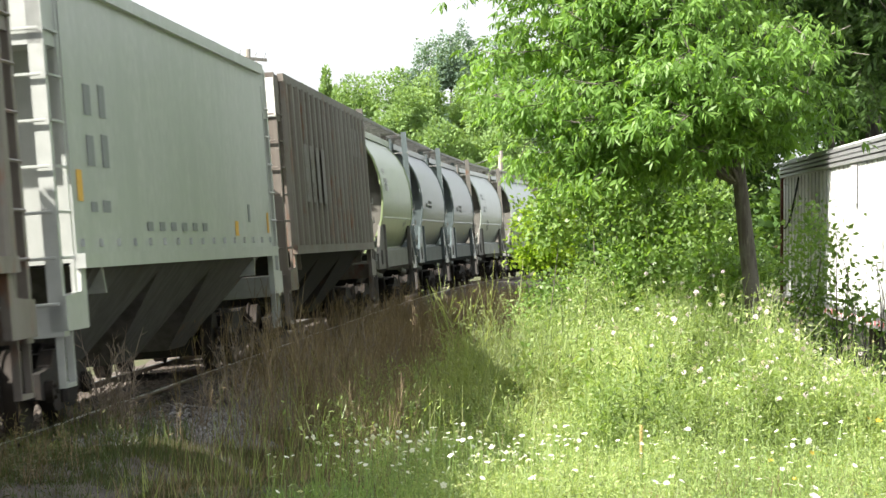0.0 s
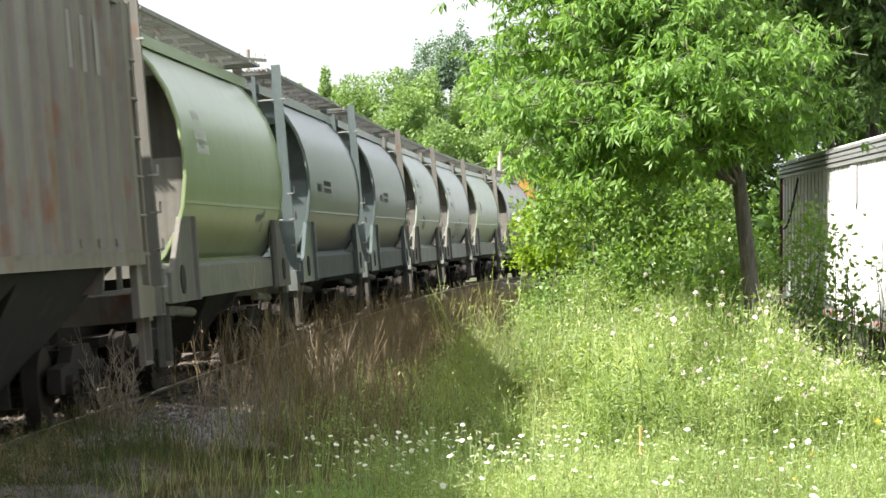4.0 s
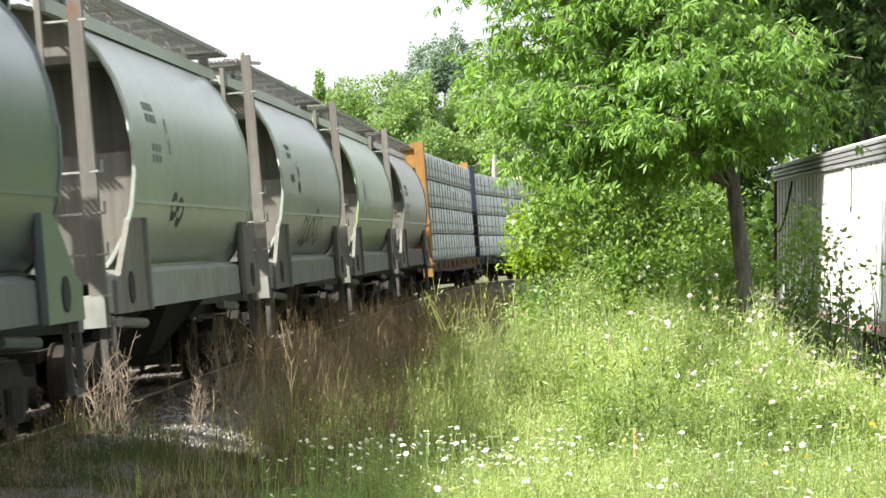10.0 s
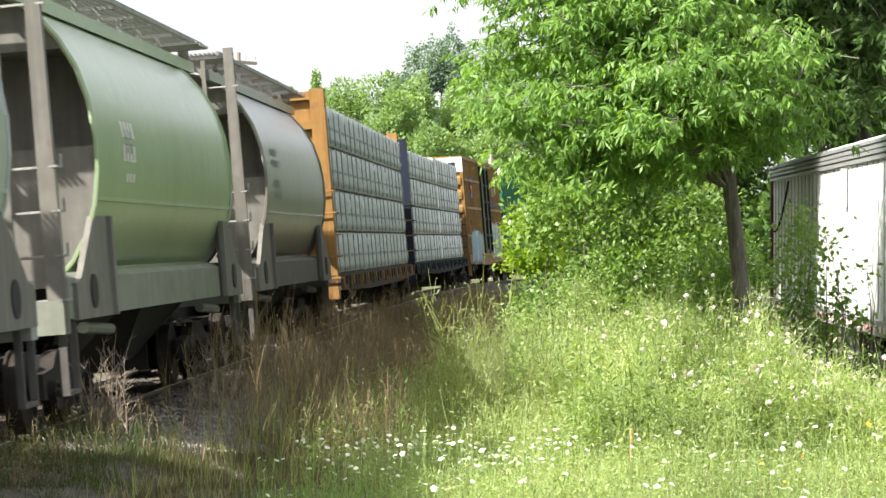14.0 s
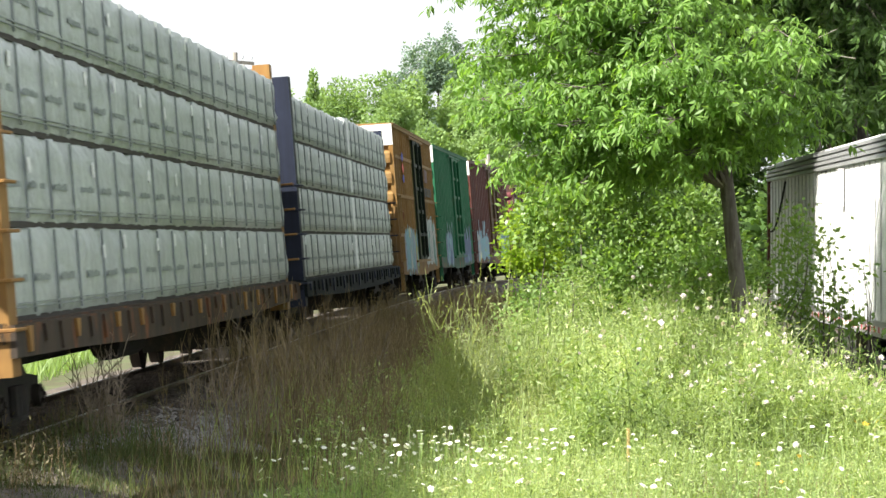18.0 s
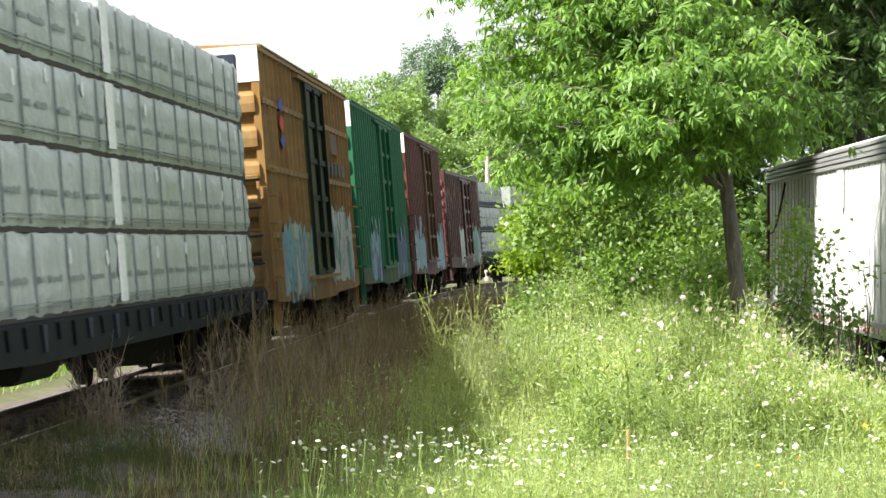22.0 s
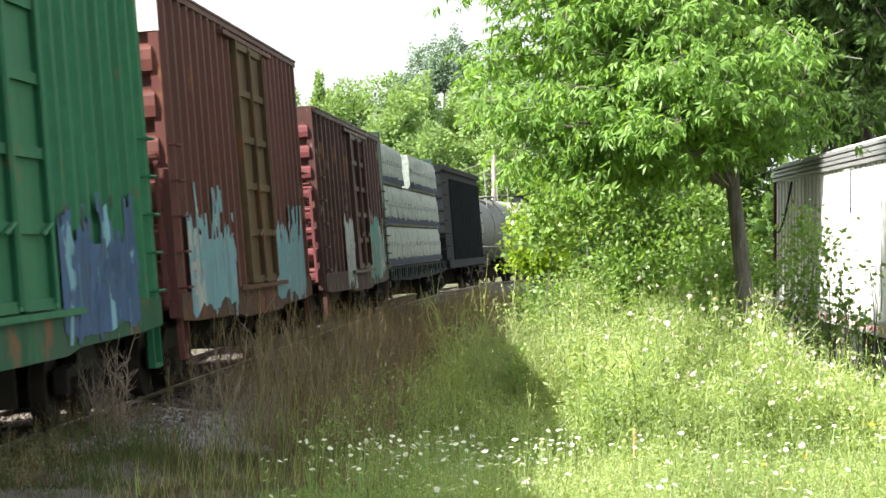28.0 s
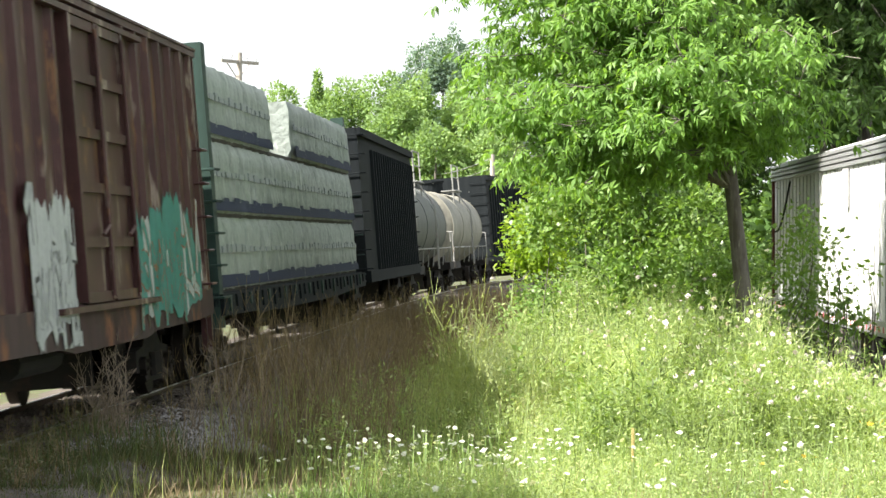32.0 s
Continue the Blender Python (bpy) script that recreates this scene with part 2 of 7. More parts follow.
M["green_grey"] = paint("pale_green_paint", (0.27, 0.35, 0.21), 0.28, rust=0.76, stain=(0.22, 0.29, 0.17), rough=0.34, spec=0.5, bump=0.04, coat=0.5)
M["dirty_grey"] = paint("dirty_grey_brown_paint", (0.17, 0.165, 0.145), 0.38, rust=0.72, stain=(0.13, 0.125, 0.11), rough=0.34, spec=0.5, bump=0.04, coat=0.5)
# Lower-edge paints: shade low on the car toned in, with extra grime.
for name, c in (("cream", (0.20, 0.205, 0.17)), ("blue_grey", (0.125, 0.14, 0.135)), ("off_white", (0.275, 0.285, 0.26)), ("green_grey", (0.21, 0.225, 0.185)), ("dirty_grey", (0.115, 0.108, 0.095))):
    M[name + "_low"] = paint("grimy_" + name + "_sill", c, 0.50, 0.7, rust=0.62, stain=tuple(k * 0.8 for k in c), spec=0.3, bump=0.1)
# Dark to stand for the deep shade under the hoppers, with grime and rust.
M["chute"] = paint("grimy_chute_paint", (0.105, 0.10, 0.094), 0.5, 0.8, rust=0.62, stain=(0.06, 0.055, 0.05))
M["end_grey"] = paint("end_sheet_grey", (0.165, 0.158, 0.142), 0.42, rust=0.64)
M["yellow"] = paint("boxcar_yellow", (0.255, 0.160, 0.062), 0.48, rust=0.59, stain=(0.215, 0.112, 0.03))
M["yellow_beam"] = paint("centerbeam_yellow", (0.285, 0.158, 0.05), 0.38, rust=0.58, stain=(0.2, 0.098, 0.032))
M["navy"] = paint("centerbeam_navy", (0.019, 0.025, 0.047), 0.34, 0.6, rust=0.66)
M["door_green"] = paint("door_green", (0.066, 0.080, 0.025), 0.46, rust=0.62, stain=(0.036, 0.047, 0.020))
M["door_rim"] = paint("door_dark_green", (0.014, 0.023, 0.017), 0.36, rust=0.7)
M["green"] = paint("boxcar_green", (0.022, 0.135, 0.064), 0.38, rust=0.64, stain=(0.015, 0.095, 0.045))
M["oxide"] = paint("boxcar_oxide_red", (0.100, 0.034, 0.029), 0.40, rust=0.6, stain=(0.068, 0.025, 0.022), spec=0.24, rough=0.55)
M["maroon"] = material("boxcar_dark_maroon", (0.066, 0.029, 0.028), 0.5, spots=[((0.080, 0.042, 0.038), 0.9, 0.45, 0.66, DOWN), ((0.040, 0.022, 0.020), 0.5, 0.52, 0.7, (1, 1, 1.5)), ((0.24, 0.19, 0.155), 1.5, 0.585, 0.64, (2.2, 2.2, 0.5)),
                                                                                 ((0.16, 0.08, 0.04), 2.4, 0.60, 0.68, (1, 1, 0.5))], grain=0.08, grain_scale=7, bump=0.22, bump_scale=7, spec=0.22)
M["maroon_end"] = paint("boxcar_red_end", (0.135, 0.040, 0.044), 0.32, rust=0.72, stain=(0.105, 0.035, 0.036))
M["oxide_door"] = paint("brown_door", (0.105, 0.066, 0.036), 0.42, rust=0.56, stain=(0.075, 0.052, 0.030))
M["white_panel"] = paint("white_end_panel", (0.78, 0.78, 0.75), 0.18, rust=0.80, stain=(0.66, 0.66, 0.62))
M["black_car"] = paint("black_car_paint", (0.010, 0.013, 0.015), 0.30, 0.8, rust=0.78, stain=(0.015, 0.018, 0.020), spec=0.12)
M["dark_green"] = paint("dark_green_paint", (0.025, 0.05, 0.042), 0.34, rust=0.7)
M["tank"] = paint("tank_grey_white", (0.125, 0.135, 0.125), 0.36, rust=0.74)
M["tank_dull"] = paint("tank_dull_olive", (0.30, 0.29, 0.245), 0.46, rust=0.70)
M["galvanised"] = material("galvanised_grating", (0.30, 0.30, 0.29), 0.55, 0.5, spots=[(RUST, 3, 0.58, 0.75, (1, 1, 1))], bump=0.1)
M["bar_dark"] = material("stencil_dark", (0.05, 0.055, 0.055), 0.7, bump=0)
M["bar_mid"] = material("stencil_grey", (0.19, 0.205, 0.20), 0.7, bump=0)
M["scrawl"] = material("dark_green_spray", (0.018, 0.085, 0.045), 0.6, bump=0)
M["bar_white"] = material("stencil_white", (0.62, 0.62, 0.60), 0.7, bump=0)
M["faded_white"] = material("faded_white_stencil", (0.27, 0.26, 0.24), 0.7, spots=[((0.16, 0.14, 0.12), 1.8, 0.45, 0.62, DOWN)], bump=0)
M["bar_yellow"] = material("yellow_decal", (0.62, 0.36, 0.05), 0.6, bump=0)
M["bar_blue"] = material("blue_decal", (0.03, 0.05, 0.36), 0.6, bump=0)
M["bar_red"] = material("red_decal", (0.55, 0.05, 0.04), 0.6, bump=0)
M["wrap"] = material("white_lumber_wrap", (0.455, 0.495, 0.490), 0.40, spots=[((0.36, 0.39, 0.39), 2.2, 0.45, 0.62, (1, 2.5, 0.4)), ((0.62, 0.64, 0.63), 5, 0.6, 0.75, (1, 1, 0.5))], bump=0.8, bump_scale=6.0, grain=0.07, bump_dist=0.05)
M["wrap_grey"] = material("grey_white_lumber_wrap", (0.285, 0.325, 0.30), 0.45, spots=[((0.21, 0.24, 0.22), 2.2, 0.45, 0.62, (1, 2.5, 0.4)), ((0.50, 0.53, 0.50), 5, 0.6, 0.75, (1, 1, 0.5))], bump=0.8, bump_scale=6.0, grain=0.07, bump_dist=0.05)
M["wrap_print"] = material("grey_wrap_print", (0.235, 0.265, 0.265), 0.5, bump=0.1)
M["wrap_navy"] = material("navy_wrap_print", (0.022, 0.030, 0.060), 0.75, bump=0.1, spec=0.2)
M["wrap_dot"] = material("white_wrap_sticker", (0.80, 0.82, 0.82), 0.5, bump=0)
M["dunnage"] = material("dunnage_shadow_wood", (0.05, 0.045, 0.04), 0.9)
M["trailer"] = material("white_trailer_panel", (0.78, 0.79, 0.79), 0.5, spots=[((0.60, 0.61, 0.60), 0.8, 0.5, 0.7, DOWN), ((0.40, 0.38, 0.35), 1.2, 0.66, 0.8, DOWN)], bump=0.05)
M["trailer_rail"] = material("trailer_aluminium", (0.55, 0.56, 0.57), 0.4, 0.7, bump=0.05)
M["trailer_seam"] = material("grey_panel_seam", (0.42, 0.42, 0.42), 0.6, bump=0.1)
M["tape_red"] = material("red_reflective_tape", (0.60, 0.07, 0.09), 0.4, bump=0)
M["tape_white"] = material("white_reflective_tape", (0.75, 0.75, 0.76), 0.4, bump=0)
M["bark"] = material("grey_brown_bark", (0.125, 0.112, 0.097), 0.92, spots=[((0.07, 0.058, 0.05), 3, 0.45, 0.6, (8, 8, 1)), ((0.22, 0.20, 0.17), 4, 0.6, 0.75, (3, 3, 1))], bump=0.9, bump_scale=18)
M["bark_pale"] = material("pale_bare_wood", (0.26, 0.235, 0.20), 0.85, spots=[((0.2, 0.18, 0.15), 4, 0.5, 0.7, (8, 8, 1))], bump=0.4)
M["pole"] = material("weathered_pole", (0.38, 0.35, 0.32), 0.9, spots=[((0.24, 0.21, 0.18), 3, 0.45, 0.65, (6, 6, 0.4))])
M["leaf"] = leafy("compound_leaf", (0.165, 0.300, 0.070), (0.28, 0.42, 0.125), 0.5, 0.52, sheen=0.35, rough=0.48)
# Leaf colour darkened to carry the shade of the trees behind.
M["leaf_dark"] = leafy("shade_toned_leaf", (0.066, 0.130, 0.034), (0.115, 0.19, 0.05), 0.45, 0.38)
M["leaf_shrub"] = leafy("shrub_leaf", (0.17, 0.285, 0.072), (0.31, 0.41, 0.155), 0.42, 0.48, rough=0.4, sheen=0.6)
M["leaf_lime"] = leafy("yellow_green_leaf", (0.185, 0.295, 0.032), (0.30, 0.40, 0.05), 0.55, 0.48)
# Far leaves paler and bluer than near ones: haze mixed into their colour.
M["leaf_far"] = leafy("hazed_wood_leaf", (0.20, 0.30, 0.125), (0.285, 0.39, 0.175), 0.7, 0.40, rough=0.8, spread=0.25, sheen=0.05)
M["leaf_blue"] = leafy("hazed_blue_green_leaf", (0.165, 0.24, 0.19), (0.225, 0.30, 0.235), 0.75, 0.35, rough=0.8, spread=0.25, sheen=0.05)
M["grass"] = leafy("green_grass", (0.255, 0.375, 0.145), (0.43, 0.505, 0.27), 0.5, 0.50)
M["weed"] = leafy("tall_green_weed", (0.27, 0.365, 0.130), (0.54, 0.60, 0.29), 0.22, 0.43, rough=0.42, sheen=0.45)
M["weed_deep"] = leafy("deep_green_weed", (0.195, 0.288, 0.088), (0.38, 0.465, 0.19), 0.4, 0.45, rough=0.45, sheen=0.5)
M["weed_pale"] = leafy("pale_clover", (0.29, 0.34, 0.14), (0.44, 0.46, 0.22), 0.55, 0.45)
M["straw"] = leafy("dry_brown_weed", (0.190, 0.140, 0.090), (0.36, 0.28, 0.185), 0.45, 0.25, rough=0.8)
M["weed_wispy"] = leafy("wispy_grey_weed", (0.24, 0.29, 0.16), (0.36, 0.40, 0.24), 0.7, 0.45)
# Browner than the open grass, and coloured darker where the train's shade falls.
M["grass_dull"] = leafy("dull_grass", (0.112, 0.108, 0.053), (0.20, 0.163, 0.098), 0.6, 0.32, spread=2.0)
M["grass_dark"] = leafy("shade_dark_tuft", (0.080, 0.112, 0.042), (0.15, 0.17, 0.075), 0.6, 0.35, spread=2.0)
M["dry_wood"] = material("dead_stem", (0.25, 0.20, 0.15), 0.9, grain=0.2, bump=0.2)
M["petal"] = leafy("white_petal", (0.78, 0.78, 0.72), (0.84, 0.84, 0.8), 0.9, 0.3)
M["petal_pink"] = leafy("lilac_petal", (0.66, 0.55, 0.64), (0.78, 0.72, 0.78), 0.8, 0.3)
M["spike"] = leafy("faded_spike", (0.55, 0.44, 0.20), (0.66, 0.54, 0.26), 0.8, 0.3)
M["petal_yellow"] = leafy("yellow_petal", (0.72, 0.42, 0.03), (0.78, 0.55, 0.05), 0.8, 0.3)

for name, colour in (("g_blue", (0.19, 0.42, 0.52)), ("g_pale", (0.50, 0.53, 0.52)), ("g_lilac", (0.34, 0.24, 0.36)), ("g_deep", (0.022, 0.082, 0.23)), ("g_teal", (0.04, 0.26, 0.22)),
                     ("g_black", (0.03, 0.03, 0.035)), ("g_lime", (0.42, 0.44, 0.08)), ("g_rust", (0.30, 0.11, 0.05))):
    colour = tuple(c * 0.78 for c in colour)
    M[name] = material("sprayed_" + name[2:] + "_paint", colour, 0.6, spots=[(tuple(c * 0.6 for c in colour), 1.6, 0.5, 0.7, DOWN)], bump=0)
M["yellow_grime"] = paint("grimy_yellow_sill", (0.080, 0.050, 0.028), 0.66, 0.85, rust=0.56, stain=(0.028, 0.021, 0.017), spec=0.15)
# Sill versions of the side paints: more grime, darkened for the shade below.
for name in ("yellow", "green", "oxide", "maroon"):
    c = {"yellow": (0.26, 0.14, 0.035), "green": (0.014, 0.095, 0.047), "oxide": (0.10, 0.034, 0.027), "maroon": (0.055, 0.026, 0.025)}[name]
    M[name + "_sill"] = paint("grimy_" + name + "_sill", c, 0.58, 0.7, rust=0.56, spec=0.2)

# ---- ground: one sheet to the horizon ----
def make_ground():
    xs = np.concatenate([[-3000, -1500, -700, -300, -120, -60], np.arange(-30, 32, 1.0), [60, 120, 300, 700, 1500, 3000]])
    ys = np.concatenate([[-3000, -1000, -300, -100, -40, -15], np.arange(0, 121, 1.25), [140, 170, 210, 260, 330, 500, 900, 1700, 3000]])
    gx, gy = np.meshgrid(xs, ys)
    near = np.clip(1 - (np.hypot(gx, gy - 40) - 60) / 60, 0, 1)
    gz = ground_z(gx, np.clip(gy, -190, 400)) * near
    nx, ny = len(xs), len(ys)
    i = np.arange(nx * ny).reshape(ny, nx)
    quads = np.stack([i[:-1, :-1], i[:-1, 1:], i[1:, 1:], i[1:, :-1]], -1).reshape(-1, 4)
    ob = new("ground", soup("ground", np.stack([gx, gy, gz], -1).reshape(-1, 3), quads, M["ground"]))
    ob.data.shade_smooth()
    tagged(ob, "rough earth with dead thatch under weeds", "ground", kind="structure")


def along(poly, s0, s1, step, lean=True):
    """A profile (across, height over the rail) drawn along the track."""
    verts, n = [], len(poly)
    ss = np.arange(s0, s1 + step * 0.5, step)
    for s in ss:
        x, y, h = track_at(s)
        for a, z in poly:
            if lean:
                a, z = a * math.cos(CANT) - z * math.sin(CANT), z * math.cos(CANT) + a * math.sin(CANT)
            verts.append((x + a * math.cos(h), y - a * math.sin(h), RAIL_TOP + z))
    i = np.arange(len(ss) * n).reshape(len(ss), n)
    j = np.roll(i, -1, axis=1)
    quads = np.stack([i[:-1], j[:-1], j[1:], i[1:]], -1).reshape(-1, 4)
    return np.array(verts), quads


def make_track():
    bed = [(-3.0, -0.36), (-1.75, -0.13), (-1.3, -0.10), (1.3, -0.10), (2.0, -0.22), (2.9, -0.52), (2.9, -0.9), (-3.0, -0.8)]
    v, q = along(bed, -40, 200, 1.0)
    rng = np.random.default_rng(3)
    v = v + rng.normal(0, 0.018, v.shape)
    tagged(new("ballast_bed", soup("ballast_bed", v, q, M["ballast"])), "grey stone ballast bed under the rails", "track bed", kind="structure")
    track = tagged(new("railway_track"), "single railway track on timber ties in stone ballast", "railway track", kind="structure")
    for side in (-1, 1):
        c = side * 0.752
        prof = [(c - 0.07, -0.165), (c - 0.07, -0.15), (c - 0.012, -0.13), (c - 0.012, -0.05), (c - 0.035, -0.035), (c - 0.035, -0.003),
                (c + 0.035, -0.003), (c + 0.035, -0.035), (c + 0.012, -0.05), (c + 0.012, -0.13), (c + 0.07, -0.15), (c + 0.07, -0.165)]
        v, q = along(prof, -40, 200, 1.0)
        ob = new("rail", soup("rail", v, q, M["rail"]))
        ob.parent = track
        v, q = along([(c - 0.033, -0.006), (c + 0.033, -0.006), (c + 0.033, 0.0), (c - 0.033, 0.0)], -40, 200, 1.0)
        head = new("rail_head", soup("rail_head", v, q, M["rail_head"]))
        head.parent = ob
        head["label"] = "bright worn top of the rail"
    bm = bmesh.new()
    box(bm, -1.3, 1.3, -0.11, 0.11, -0.33, -0.168)
    tie = part("tie", bm, M["tie"], track, bevel=0.012)
    for i in range(230):
        x, y, h = track_at(-12 + i * 0.52)
        m = pose(x, y, RAIL_TOP, 0, -math.degrees(CANT), -math.degrees(h) + random.uniform(-1, 1))
        if i:
            shared("tie", tie, track, m)
        else:
            tie.matrix_basis = m


make_ground()
make_track()

# ---- the train ----
CARS = []        # (thing, place of its middle at 16 s, half the way between its trucks, wheels)


def bogie(car, y, wheels):
    """A three-piece truck under a car, with two wheelsets that roll."""
    bm = bmesh.new()
    for sx in (-1, 1):
        x0, x1 = sx * 1.0 - 0.07, sx * 1.0 + 0.07
        side = [(-1.12, 0.36), (-1.12, 0.60), (-0.62, 0.64), (-0.40, 0.80), (0.40, 0.80), (0.62, 0.64), (1.12, 0.60), (1.12, 0.36), (0.98, 0.34), (0.78, 0.44),
                (0.52, 0.22), (-0.52, 0.22), (-0.78, 0.44), (-0.98, 0.34)]
        prism(bm, side, x0, x1, axis="x")
        for yy in (-0.16, 0.0, 0.16):
            rod(bm, (sx * 1.09, yy, 0.28), (sx * 1.09, yy, 0.56), 0.065, 8)
    box(bm, -1.05, 1.05, -0.2, 0.2, 0.50, 0.76)
    frame_ob = part("truck_frame", bm, M["truck"], car)
    frame_ob.location = (0, y, 0)
    bm = bmesh.new()                         # brake beams and levers between the wheels
    box(bm, -0.62, 0.62, -0.40, 0.40, 0.22, 0.50)
    box(bm, -0.64, 0.64, -1.34, 1.34, 0.66, 0.78)
    for yy in (-1.36, 1.36):
        box(bm, -0.60, 0.60, yy - 0.05, yy + 0.05, 0.26, 0.66)
    part("brake_rigging", bm, M["truck"], frame_ob, bevel=0.02)
    for yy in (-0.86, 0.86):
        bm = bmesh.new()
        rod(bm, (-1.05, 0, 0), (1.05, 0, 0), 0.075, 10)
        for sx in (-1, 1):
            rod(bm, (sx * 0.72, 0, 0), (sx * 0.86, 0, 0), 0.40, 24)
            rod(bm, (sx * 0.70, 0, 0), (sx * 0.725, 0, 0), 0.43, 24)
            rod(bm, (sx * 1.07, 0, 0), (sx * 1.15, 0, 0), 0.11, 10)
            for k in range(3):
                a = k * 2.094
                box(bm, sx * 1.16 - 0.02, sx * 1.16 + 0.02, 0.06 * math.cos(a) - 0.02, 0.06 * math.cos(a) + 0.02, 0.06 * math.sin(a) - 0.02, 0.06 * math.sin(a) + 0.02)
        w = part("wheelset", bm, M["wheel"], frame_ob)
        w.matrix_basis = pose(0, yy, 0.42)
        wheels.append((w, yy))
    return frame_ob


def coupler(car, y, way):
    bm = bmesh.new()
    box(bm, -0.09, 0.09, min(y, y + way * 0.75), max(y, y + way * 0.75), 0.78, 0.98)
    box(bm, -0.17, 0.17, min(y + way * 0.55, y + way * 0.8), max(y + way * 0.55, y + way * 0.8), 0.72, 1.04)
    rod(bm, (0.3, y, 0.75), (0.25, y + way * 0.6, 0.40), 0.03, 6)
    part("coupler", bm, M["truck"], car)


def strap_step(bm, ya, yb, z0, z1, x, t=0.045):
    """A stirrup: one bent strap hanging from the sill."""
    a, b = min(ya, yb), max(ya, yb)
    prism(bm, [(a, z1), (a, z0), (b, z0), (b, z1), (b - t, z1), (b - t, z0 + t), (a + t, z0 + t), (a + t, z1)], x - 0.035, x + 0.035, axis="x")


def stencil(car, rows, x, mat, parent=None):
    """Plain bars where lettering cannot be read: (y0, y1, z0, z1) on a side."""
    for y0, y1, z0, z1 in rows:
        bm = bmesh.new()
        box(bm, x, x + 0.004, y0, y1, z0, z1)
        part("lettering_bar", bm, mat, car)


def begin(name, label, category, lead, length, bogie_in=2.0, gap=0.95, front=0.0):
    """A car: its origin on the rails under its middle, +y away from the engine."""
    car = empty(name, label, category, "cars of the freight train")
    wheels = []
    half = (length - gap) / 2
    for y in (-half + bogie_in, half - bogie_in):
        bogie(car, y, wheels)
    coupler(car, -half, -1)
    coupler(car, half, 1)
    CARS.append((car, lead + half - front, half - bogie_in, wheels))
    return car, half


def other_side(car, names, deep=True):
    """The same parts again on the far side of a car."""
    turn = pose(0, 0, 0, 0, 0, 180)
    for o in list(car.children):
        if o.name.split(".")[0] in names:
            for src in ([o, *o.children_recursive] if deep else [o]):
                c = src.copy()
                scene.collection.objects.link(c)
                if src is o:
                    c.matrix_basis = turn @ o.matrix_basis
                    top = c
                else:
                    c.parent = top


ROUND = [(1.12, 1.48), (1.30, 1.66), (1.46, 1.92), (1.56, 2.20), (1.615, 2.55), (1.62, 2.90), (1.575, 3.25), (1.48, 3.58), (1.32, 3.88), (1.13, 4.12), (0.96, 4.26), (0.75, 4.36), (0.45, 4.44), (0.0, 4.48)]


